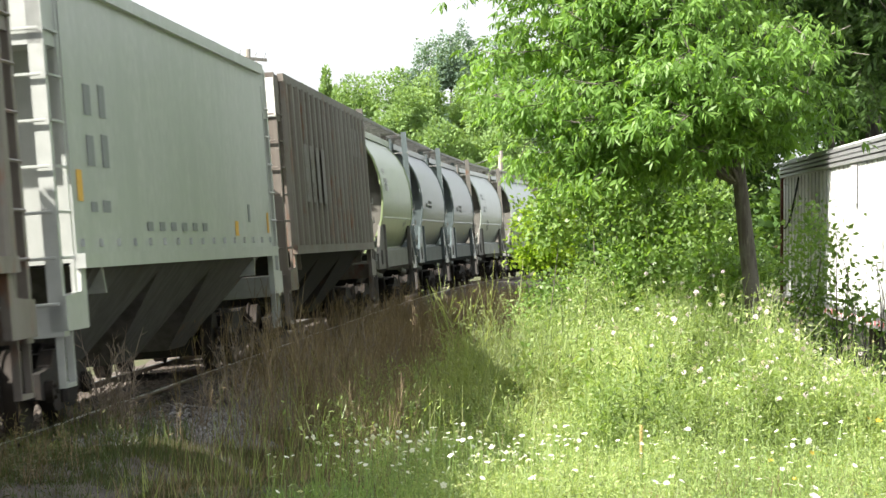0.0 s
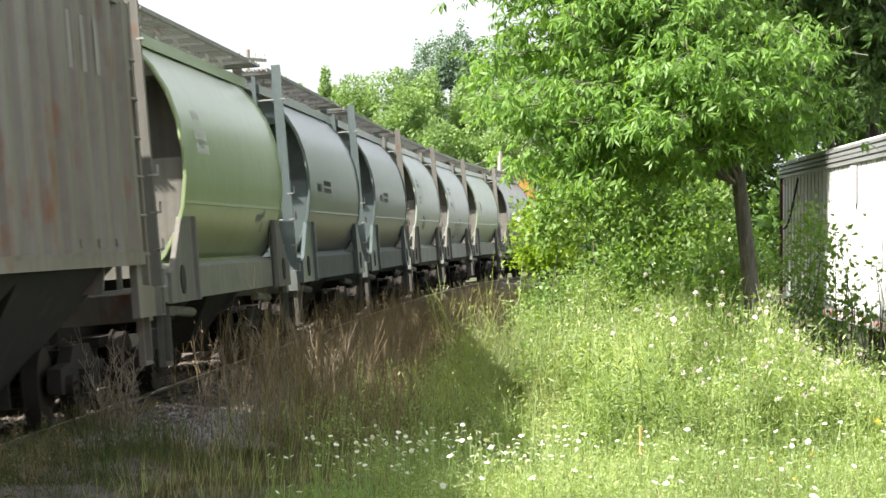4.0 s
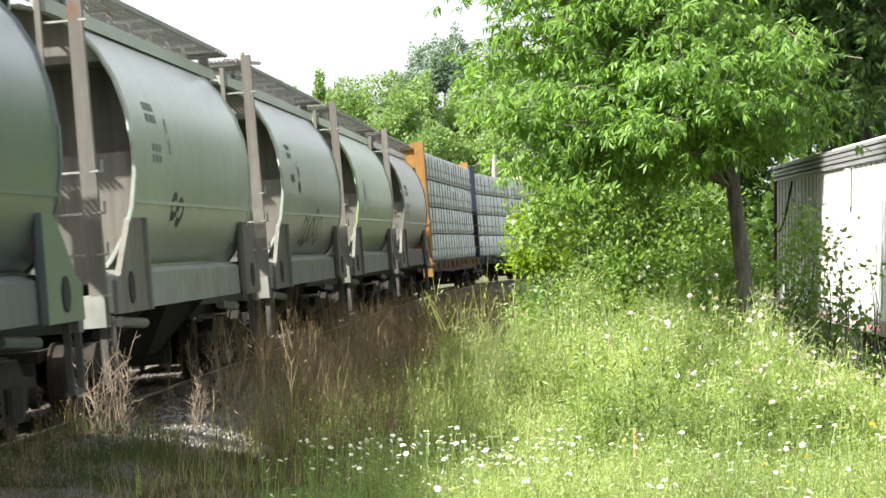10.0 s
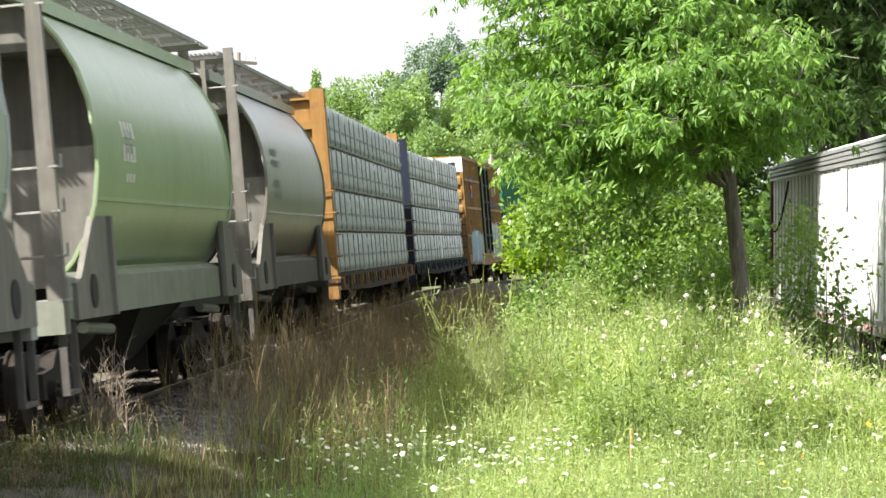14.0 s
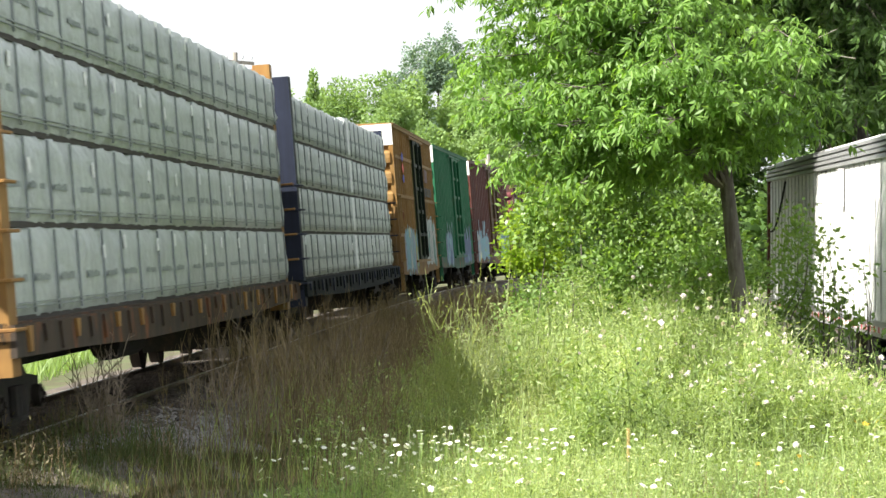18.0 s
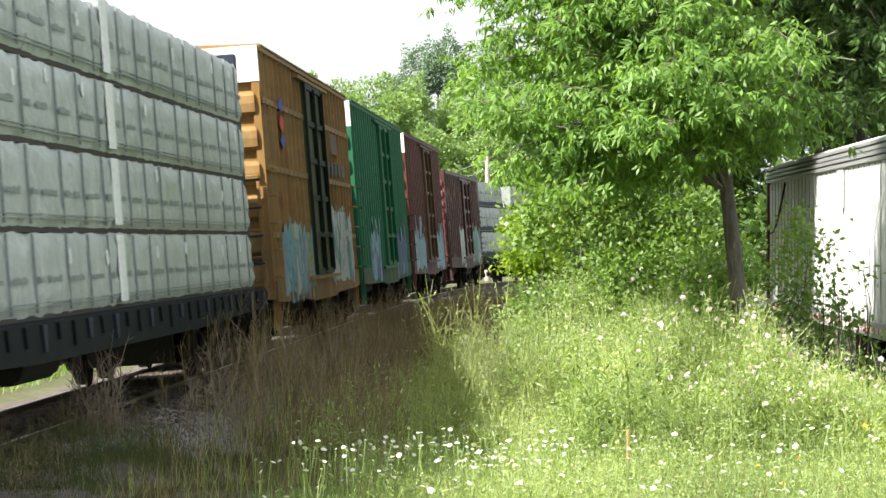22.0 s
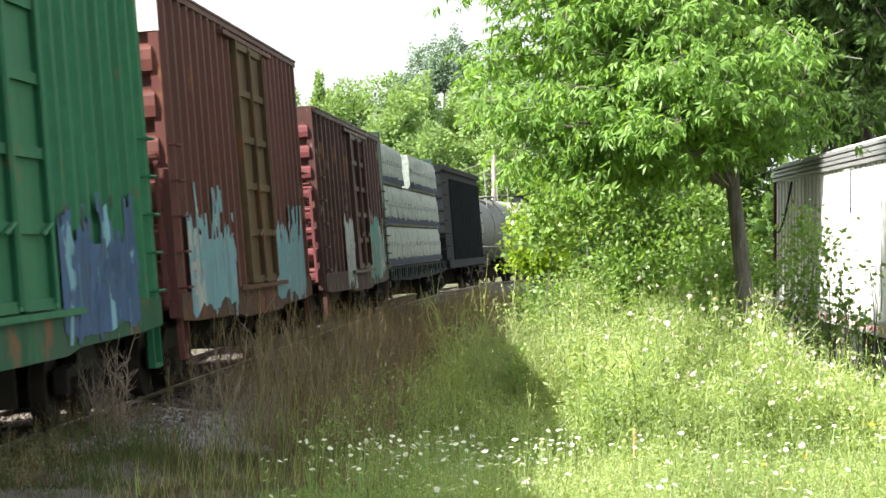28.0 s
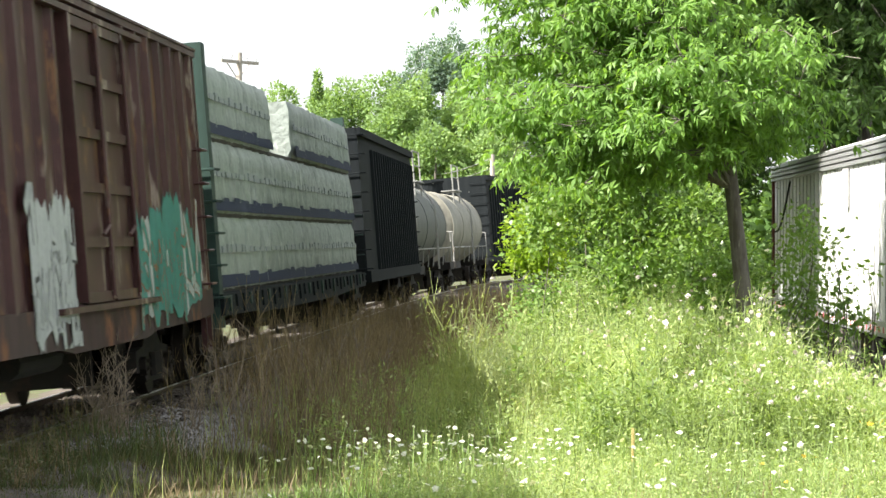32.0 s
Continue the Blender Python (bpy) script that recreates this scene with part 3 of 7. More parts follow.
def round_hopper(label, lead, length, paint_name, extras=None):
    """A short covered hopper with bulging rounded sides, open end platforms with ladders, and a grating walk on its roof."""
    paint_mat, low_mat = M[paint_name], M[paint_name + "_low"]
    end_mat = paint_mat if paint_name == "blue_grey" else M["end_grey"]
    car, half = begin("covered_hopper_car", label, "hopper car", lead, length, bogie_in=1.75, gap=1.25, front=0.10)
    prof = ROUND + [(-x, z) for x, z in ROUND[-2::-1]]
    body = half - 1.40

    def ring(y, k=1.0):
        return [(x * k, y, 1.5 + (z - 1.5) * k) for x, z in prof] + [(-1.05 * k, y, 1.42), (1.05 * k, y, 1.42)]
    bm = bmesh.new()
    loft(bm, [ring(y) for y in np.linspace(-body, body, 9)], caps=False)
    part("body_shell", bm, paint_mat, car, smooth=True)
    for sy in (-1, 1):
        # end sheets: plates above and below, a deep recess between
        for z0, z1, inset in ((1.42, 2.80, 0.03), (2.80, 3.78, 1.05), (3.78, 4.47, 0.03)):
            bm = bmesh.new()
            y = sy * (body - inset)
            zs = np.linspace(z0, z1, 6)
            xs = [float(np.interp(z, [1.42] + [p[1] for p in ROUND], [1.05] + [p[0] for p in ROUND])) * 0.985 for z in zs]
            poly = [(x, z) for x, z in zip(xs, zs)] + [(-x, z) for x, z in zip(xs[::-1], zs[::-1])]
            prism(bm, poly, min(y, y - sy * (0.03 if inset > 0.1 else 1.08)), max(y, y - sy * (0.03 if inset > 0.1 else 1.08)))
            part("end_sheet", bm, end_mat, car)
        bm = bmesh.new()                     # rim round the end
        for i in range(len(prof) - 1):
            (xa, za), (xb, zb) = prof[i], prof[i + 1]
            rod(bm, (xa, sy * (body + 0.015), za), (xb, sy * (body + 0.015), zb), 0.028, 5)
        part("end_rim", bm, paint_mat, car)
        bm = bmesh.new()
        box(bm, -1.45, 1.45, min(sy * half, sy * (half - 0.26)), max(sy * half, sy * (half - 0.26)), 0.98, 1.30)
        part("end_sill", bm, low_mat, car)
        for k in range(4):                   # crossover platform of the roof walk
            y = sy * (body + 0.2 + k * 0.28)
            bm = bmesh.new()
            box(bm, -1.30, 1.30, y - 0.10, y + 0.10, 4.53, 4.57)
            part("platform_slat", bm, M["galvanised"], car)
    for sx in (-1, 1):                       # side sill, roof beam and the gussets at the ends
        bm = bmesh.new()
        prism(bm, [(sx * 1.40, 1.12), (sx * 1.48, 1.12), (sx * 1.48, 1.50), (sx * 1.36, 1.56), (sx * 1.30, 1.50)], -half + 0.1, half - 0.1)
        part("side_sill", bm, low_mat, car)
        bm = bmesh.new()
        prism(bm, [(sx * 0.94, 4.24), (sx * 1.06, 4.22), (sx * 1.06, 4.37), (sx * 0.88, 4.40)], -half + 0.12, half - 0.12)
        part("roof_beam", bm, paint_mat, car)
        for sy in (-1, 1):
            bm = bmesh.new()
            e, b = sy * (half - 0.32), sy * (body - 0.75)
            prism(bm, [(e, 1.10), (b, 1.10), (b, 2.05), (b + sy * 0.10, 2.10), (b + sy * 0.75, 2.10), (e - sy * 0.25, 1.50), (e, 1.45)], sx * 1.47, sx * 1.53, axis="x")
            part("end_gusset", bm, end_mat, car)
            bm = bmesh.new()
            box(bm, sx * 1.53 - 0.02, sx * 1.53 + 0.05, b - 0.05, b + 0.05, 1.10, 2.10)
            part("gusset_flange", bm, end_mat, car)
            # Solid dark disc on the gusset in place of the hole's shade.
            bm = bmesh.new()
            rod(bm, (sx * 1.53, sy * (body + 0.25), 1.36), (sx * 1.545, sy * (body + 0.25), 1.36), 0.17, 18)
            part("gusset_hole", bm, M["underframe"], car, "dark disc that stands for the shade in a round hole")
            px, y = sx * 1.38, sy * (half - 0.10)
            if sx * sy < 0:                  # ladder corner: a broad post with rungs
                bm = bmesh.new()
                prism(bm, [(px - 0.09, 1.0), (px + 0.09, 1.0), (px + 0.05, 4.66), (px - 0.09, 4.66)], y - 0.05, y + 0.05)
                part("corner_post", bm, end_mat, car, bevel=0.008)
                for z in (1.30, 1.72, 2.14, 2.56, 4.10):
                    bm = bmesh.new()
                    pts = [(px - sx * 0.40, y - sy * 0.02, z), (px + sx * 0.10, y + sy * 0.05, z)]
                    if z < 2.9:
                        pts += [(px + sx * 0.11, y - sy * 0.10, z), (px + sx * 0.11, y - sy * 0.12, z + 0.12)]
                    tube(bm, pts, 0.015)
                    part("ladder_rung", bm, M["galvanised"], car)
                bm = bmesh.new()
                box(bm, px - sx * 0.40 - 0.03, px - sx * 0.40 + 0.03, y - 0.03, y + 0.03, 1.2, 4.5)
                part("ladder_stile", bm, end_mat, car)
            else:
                bm = bmesh.new()
                box(bm, sx * 0.92 - 0.07, sx * 0.92 + 0.07, y - 0.05, y + 0.05, 1.2, 4.62)
                part("end_post", bm, end_mat, car, bevel=0.008)
            bm = bmesh.new()
            strap_step(bm, y + sy * 0.03, y - sy * 0.53, 0.40, 1.08, sx * 1.40)
            part("stirrup_step", bm, M["chute"], car)
    bm = bmesh.new()                         # walk of fine grating on brackets
    for sx in (-1, 1):
        for i in range(13):
            x = sx * (0.40 + i * 0.066)
            box(bm, x - 0.009, x + 0.009, -half + 0.15, half - 0.15, 4.585, 4.625)
        for y in np.arange(-half + 0.2, half - 0.15, 0.11):
            box(bm, min(sx * 0.38, sx * 1.20), max(sx * 0.38, sx * 1.20), y - 0.006, y + 0.006, 4.60, 4.615)
        box(bm, sx * 1.20 - 0.015, sx * 1.20 + 0.015, -half + 0.15, half - 0.15, 4.57, 4.63)
        for y in np.arange(-body, body + 0.1, 1.4):
            box(bm, min(sx * 0.38, sx * 1.18), max(sx * 0.38, sx * 1.18), y - 0.025, y + 0.025, 4.54, 4.584)
            box(bm, sx * 0.98 - 0.03, sx * 0.98 + 0.03, y - 0.03, y + 0.03, 4.36, 4.54)
    part("running_board", bm, M["galvanised"], car)
    for i in range(4):
        bm = bmesh.new()
        y = -body * 0.75 + i * body * 0.5
        rod(bm, (0, y, 4.42), (0, y, 4.57), 0.33, 14)
        part("roof_hatch", bm, paint_mat, car)
    for sy in (-1, 1):                       # two hoppers under the floor
        bm = bmesh.new()
        y = sy * body * 0.5
        loft(bm, [[(-1.25, y - body * 0.48, 1.45), (1.25, y - body * 0.48, 1.45), (1.25, y + body * 0.48, 1.45), (-1.25, y + body * 0.48, 1.45)],
                  [(-0.45, y - 0.4, 0.42), (0.45, y - 0.4, 0.42), (0.45, y + 0.4, 0.42), (-0.45, y + 0.4, 0.42)]])
        part("outlet_hopper", bm, M["underframe"], car)
    bm = bmesh.new()
    box(bm, -0.22, 0.22, -half + 0.1, half - 0.1, 0.75, 1.12)
    part("center_sill", bm, M["underframe"], car)
    for y in (-body + 0.2, body - 1.6):
        bm = bmesh.new()
        rod(bm, (1.3, y, 1.0), (1.3, y + 1.5, 0.94), 0.06, 8)
        part("brake_pipe", bm, low_mat, car)
    for z in (2.27, 1.58):                   # lap seams along the side
        bm = bmesh.new()
        x = float(np.interp(z, [p[1] for p in ROUND], [p[0] for p in ROUND]))
        box(bm, x - 0.03, x + 0.016, -body, body, z - 0.02, z + 0.02)
        part("lap_seam", bm, paint_mat, car)
    for y in (-body * 0.5, 0.0, body * 0.5):
        bm = bmesh.new()
        on_shell(y - 0.02, y + 0.02, 1.55, 4.2, bm, 0.005)
        part("weld_seam", bm, paint_mat, car)
    other_side(car, ("lap_seam", "weld_seam", "brake_pipe"))
    if extras:
        extras(car, half, body)
    return car


def on_shell(y0, y1, z0, z1, bm, off=0.006):
    """A patch that lies on the rounded side."""
    zs = np.linspace(z0, z1, 8)
    xs = np.interp(zs, [p[1] for p in ROUND], [p[0] for p in ROUND]) + off
    lo = [bm.verts.new((x, y0, z)) for x, z in zip(xs, zs)]
    hi = [bm.verts.new((x, y1, z)) for x, z in zip(xs, zs)]
    for i in range(7):
        bm.faces.new([lo[i], hi[i], hi[i + 1], lo[i + 1]])


def shell_mark(car, boxes, mat, name="lettering_bar"):
    for y0, y1, z0, z1 in boxes:
        cols, rows = max(1, round((y1 - y0) / 0.2)), 2 if z1 - z0 > 0.22 else 1
        for i in range(cols):                # a row of small bars in place of each word
            for j in range(rows):
                dy, dz = (y1 - y0) / cols, (z1 - z0) / rows
                bm = bmesh.new()
                on_shell(y0 + i * dy, y0 + (i + 0.68) * dy, z0 + (j + 0.12) * dz, z0 + (j + 0.8) * dz, bm)
                part(name, bm, mat, car)


def splash(car, x, y0, y1, z0, z1, mats, seed, n=26, on=None, label="sprayed graffiti in overlapping strokes", fill=True):
    """Graffiti without any words: a ragged ground colour, angular interlocked shapes with dark edges, patches and runs."""
    rng = random.Random(seed)
    bm = bmesh.new()
    H = z1 - z0

    def at(y, z, lift):
        z = min(max(z, z0 - 0.06), z1 + 0.12)
        xx = x if on is None else float(np.interp(z, [p[1] for p in ROUND], [p[0] for p in ROUND]))
        return bm.verts.new((xx + lift, min(max(y, y0 - 0.12), y1 + 0.12), z))

    def patch(poly, m, lift):
        if on is None:
            bm.faces.new([at(y, z, lift) for y, z in poly]).material_index = m

    def bar(p, q, wide, m, lift, taper=1.0):
        """A stroke with square ends between two places, in short lengths that follow the side."""
        d = Vector((q[0] - p[0], q[1] - p[1]))
        if d.length < 0.02:
            return
        d.normalize()
        last = None
        for k in range(6):
            f = k / 5
            c = (p[0] + (q[0] - p[0]) * f, p[1] + (q[1] - p[1]) * f)
            w = wide * (1 + (taper - 1) * f) / 2
            cur = [at(c[0] - d.y * w, c[1] + d.x * w, lift), at(c[0] + d.y * w, c[1] - d.x * w, lift)]
            if last:
                bm.faces.new([last[0], last[1], cur[1], cur[0]]).material_index = m
            last = cur
    dark = len(mats) - 1
    lift = 0.003
    if fill:                                 # ground colour in upright swathes with a ragged edge
        y, hi, lo = y0, z1 - 0.2 * H, z0 + 0.05 * H
        m = 0
        while y < y1 - 0.02:
            w = min(rng.uniform(0.10, 0.30), y1 - y)
            h2 = min(max(hi + rng.uniform(-0.16, 0.16) * H, z0 + 0.62 * H), z1)
            l2 = min(max(lo + rng.uniform(-0.06, 0.06) * H, z0), z0 + 0.14 * H)
            if rng.random() < 0.28:
                m = rng.randrange(max(1, len(mats) - 1))
            elif rng.random() < 0.5:
                m = 0
            patch([(y, lo), (y + w, l2), (y + w, h2), (y + w * rng.uniform(0.3, 0.7), max(hi, h2) + rng.uniform(0, 0.08) * H), (y, hi)], m, lift)
            y, hi, lo = y + w, h2, l2
        lift = 0.005
    cells = max(2, int(round((y1 - y0) / (0.72 if fill else 0.6))))
    wide = (y1 - y0) / cells
    for c in range(cells):                   # angular shapes, an edge colour beneath each
        ya, yb = y0 + (c + 0.08) * wide, y0 + (c + 0.92) * wide
        za, zb = z0 + rng.uniform(0.08, 0.2) * H, z1 - rng.uniform(0.08, 0.3) * H
        lean = rng.uniform(-0.15, 0.2)
        main = rng.randrange(max(1, len(mats) - 1)) if fill else rng.randrange(len(mats))
        t = rng.uniform(0.09, 0.17) if fill else rng.uniform(0.06, 0.11)
        strokes = []
        for _ in range(rng.randint(4, 6)):   # bent, crossing strokes that form no letter
            p = (rng.uniform(ya - 0.12, yb + 0.12), rng.uniform(za, zb))
            a0, r = rng.uniform(0, 6.28), rng.uniform(0.22, 0.55)
            mid = (p[0] + 0.6 * r * math.cos(a0), p[1] + r * math.sin(a0) * H * 0.8)
            strokes += [(p, mid), (mid, (mid[0] + r * 0.6 * math.cos(a0 + lean * 6 + 0.9), mid[1] + r * math.sin(a0 + lean * 6 + 0.9) * H * 0.7))]
        if not fill:
            turn = rng.uniform(0, 6.28)
            loop = [((ya + yb) / 2 + (yb - ya) * 0.55 * math.cos(turn + 0.5 * k), (za + zb) / 2 + (zb - za) * (0.5 - 0.02 * k) * math.sin(turn + 0.5 * k)) for k in range(12)]
            for p, q in zip(loop, loop[1:]):
                bar(p, q, t, main, lift + 0.0001 * c)
            continue
        chosen = strokes
        for p, q in chosen:
            if fill:
                bar(p, q, t + 0.05, dark, lift)
        for p, q in chosen:
            bar(p, q, t, main, lift + 0.0012 + 0.0001 * c, rng.uniform(0.7, 1.3))
        if fill:                             # small patches of other colours within
            for _ in range(rng.randint(1, 3)):
                py, pz, pw, ph = rng.uniform(ya, yb), rng.uniform(za, zb), rng.uniform(0.05, 0.16), rng.uniform(0.06, 0.22)
                patch([(py, pz), (py + pw, pz + rng.uniform(-0.05, 0.05)), (py + pw * 1.1, pz + ph), (py + rng.uniform(-0.04, 0.04), pz + ph * 0.9)], rng.randrange(len(mats)), lift + 0.003 + 0.0001 * c)
    for _ in range(int((y1 - y0) * (6 if fill else 2))):     # runs of paint
        y, z, w = rng.uniform(y0, y1), z0 + rng.uniform(0.1, 0.7) * H, rng.uniform(0.012, 0.035)
        bar((y, z), (y + rng.uniform(-0.01, 0.01), z - rng.uniform(0.12, 0.5)), w, rng.randrange(len(mats)), lift + 0.0045, 0.5)
    g = part("graffiti", bm, mats, car, label)
    g["kind"] = "stuff"
    return g


def slab_hopper(label, lead, length, paint_mat, ribs=0, dark=False, extras=None, top=4.38):
    """A covered hopper with upright flat sides, open ends with slanting sheets, and three chutes."""
    car, half = begin("covered_hopper_car", label, "hopper car", lead, length, bogie_in=1.9, gap=1.0)
    b = half - 0.75
    bm = bmesh.new()
    loft(bm, [[(-1.52, -b, 1.62), (1.52, -b, 1.62), (1.52, -b, top - 0.06), (1.30, -b, top), (-1.30, -b, top), (-1.52, -b, top - 0.06)],
              [(-1.52, b, 1.62), (1.52, b, 1.62), (1.52, b, top - 0.06), (1.30, b, top), (-1.30, b, top), (-1.52, b, top - 0.06)]])
    part("body", bm, paint_mat, car, bevel=0.02)
    for i in range(ribs):
        y = -b + 0.2 + i * (2 * b - 0.4) / (ribs - 1)
        bm = bmesh.new()
        prism(bm, [(1.52, y - 0.26), (1.575, y - 0.19), (1.60, y - 0.10), (1.60, y + 0.10), (1.575, y + 0.19), (1.52, y + 0.26)], 1.66, top - 0.1, axis="z")
        part("side_rib", bm, paint_mat, car)
    bm = bmesh.new()
    box(bm, 1.50, 1.60, -b, b, 1.56, 1.70)
    part("bottom_rail", bm, paint_mat, car, bevel=0.01)
    bm = bmesh.new()
    box(bm, 1.48, 1.58, -b, b, top - 0.12, top + 0.02)
    part("top_rail", bm, paint_mat, car, bevel=0.01)
    for i in range(16):                      # bolt heads along the lower edge
        y = -b + 0.3 + i * (2 * b - 0.6) / 15
        bm = bmesh.new()
        box(bm, 1.525, 1.555, y - 0.05, y + 0.05, 1.76, 1.84)
        part("edge_lug", bm, paint_mat, car)
    for sy in (-1, 1):
        bm = bmesh.new()
        e = sy * half
        loft(bm, [[(-1.45, sy * b, top - 0.1), (1.45, sy * b, top - 0.1), (1.45, sy * (b - 0.05), top - 0.1), (-1.45, sy * (b - 0.05), top - 0.1)],
                  [(-1.45, sy * (b - 1.7), 1.3), (1.45, sy * (b - 1.7), 1.3), (1.45, sy * (b - 1.75), 1.3), (-1.45, sy * (b - 1.75), 1.3)]])
        part("slope_sheet", bm, paint_mat, car)
        bm = bmesh.new()
        box(bm, -1.5, 1.5, min(e, e - sy * 0.7), max(e, e - sy * 0.7), top - 0.75, top - 0.02)
        part("end_panel", bm, paint_mat, car)
        for sx in (-1, 1):
            bm = bmesh.new()
            box(bm, sx * 1.44 - 0.07, sx * 1.44 + 0.07, e - sy * 0.06 - 0.06, e - sy * 0.06 + 0.06, 1.0, top)
            part("corner_post", bm, paint_mat, car, bevel=0.01)
            bm = bmesh.new()
            prism(bm, [(e, 1.0), (e - sy * 1.0, 1.0), (e - sy * 1.0, 1.62), (e - sy * 0.8, 1.62), (e - sy * 0.75, 1.35), (e, 1.32)], sx * 1.46, sx * 1.54, axis="x")
            part("side_sill", bm, paint_mat, car)
            bm = bmesh.new()
            for z in np.arange(1.25, 4.0, 0.42):
                rod(bm, (sx * 1.52, e - sy * 0.05, z), (sx * 1.52, e - sy * 0.62, z), 0.016, 5)
                rod(bm, (sx * 0.75, e + sy * 0.04, z), (sx * 1.48, e + sy * 0.04, z), 0.016, 5)
            box(bm, sx * 1.50 - 0.02, sx * 1.50 + 0.02, e - sy * 0.62 - 0.03, e - sy * 0.62 + 0.03, 1.0, 4.1)
            box(bm, sx * 0.75 - 0.02, sx * 0.75 + 0.02, e - 0.03, e + 0.03, 1.0, 4.0)
            part("ladder", bm, paint_mat, car)
            bm = bmesh.new()
            strap_step(bm, e - sy * 0.04, e - sy * 0.52, 0.48, 1.02, sx * 1.44)
            part("stirrup_step", bm, paint_mat, car)
        bm = bmesh.new()
        box(bm, -1.5, 1.5, min(e, e - sy * 0.25), max(e, e - sy * 0.25), 0.95, 1.25)
        part("end_sill", bm, paint_mat, car)
    for k in (-1, 0, 1):                     # chutes: slanting sides
        y = k * b * 0.56
        bm = bmesh.new()
        w = b * 0.30
        loft(bm, [[(-1.48, y - w, 1.60), (1.48, y - w, 1.60), (1.48, y + w, 1.60), (-1.48, y + w, 1.60)],
                  [(-0.5, y - w * 0.35, 0.40), (0.5, y - w * 0.35, 0.40), (0.5, y + w * 0.35, 0.40), (-0.5, y + w * 0.35, 0.40)]])
        part("outlet_hopper", bm, M["chute"] if not dark else M["underframe"], car)
    bm = bmesh.new()
    box(bm, -0.2, 0.2, -half + 0.1, half - 0.1, 0.7, 1.05)
    part("center_sill", bm, M["underframe"], car)
    bm = bmesh.new()
    for sx in (-1, 1):
        for i in range(4):
            x = sx * (0.3 + i * 0.13)
            box(bm, x - 0.04, x + 0.04, -half, half, top + 0.12, top + 0.15)
        for y in np.arange(-half + 0.4, half, 1.2):
            box(bm, min(sx * 0.25, sx * 0.75), max(sx * 0.25, sx * 0.75), y - 0.03, y + 0.03, top - 0.02, top + 0.12)
    part("running_board", bm, M["galvanised"], car)
    other_side(car, ("side_rib", "bottom_rail", "top_rail", "edge_lug"))
    if extras:
        extras(car, half, b)
    return car


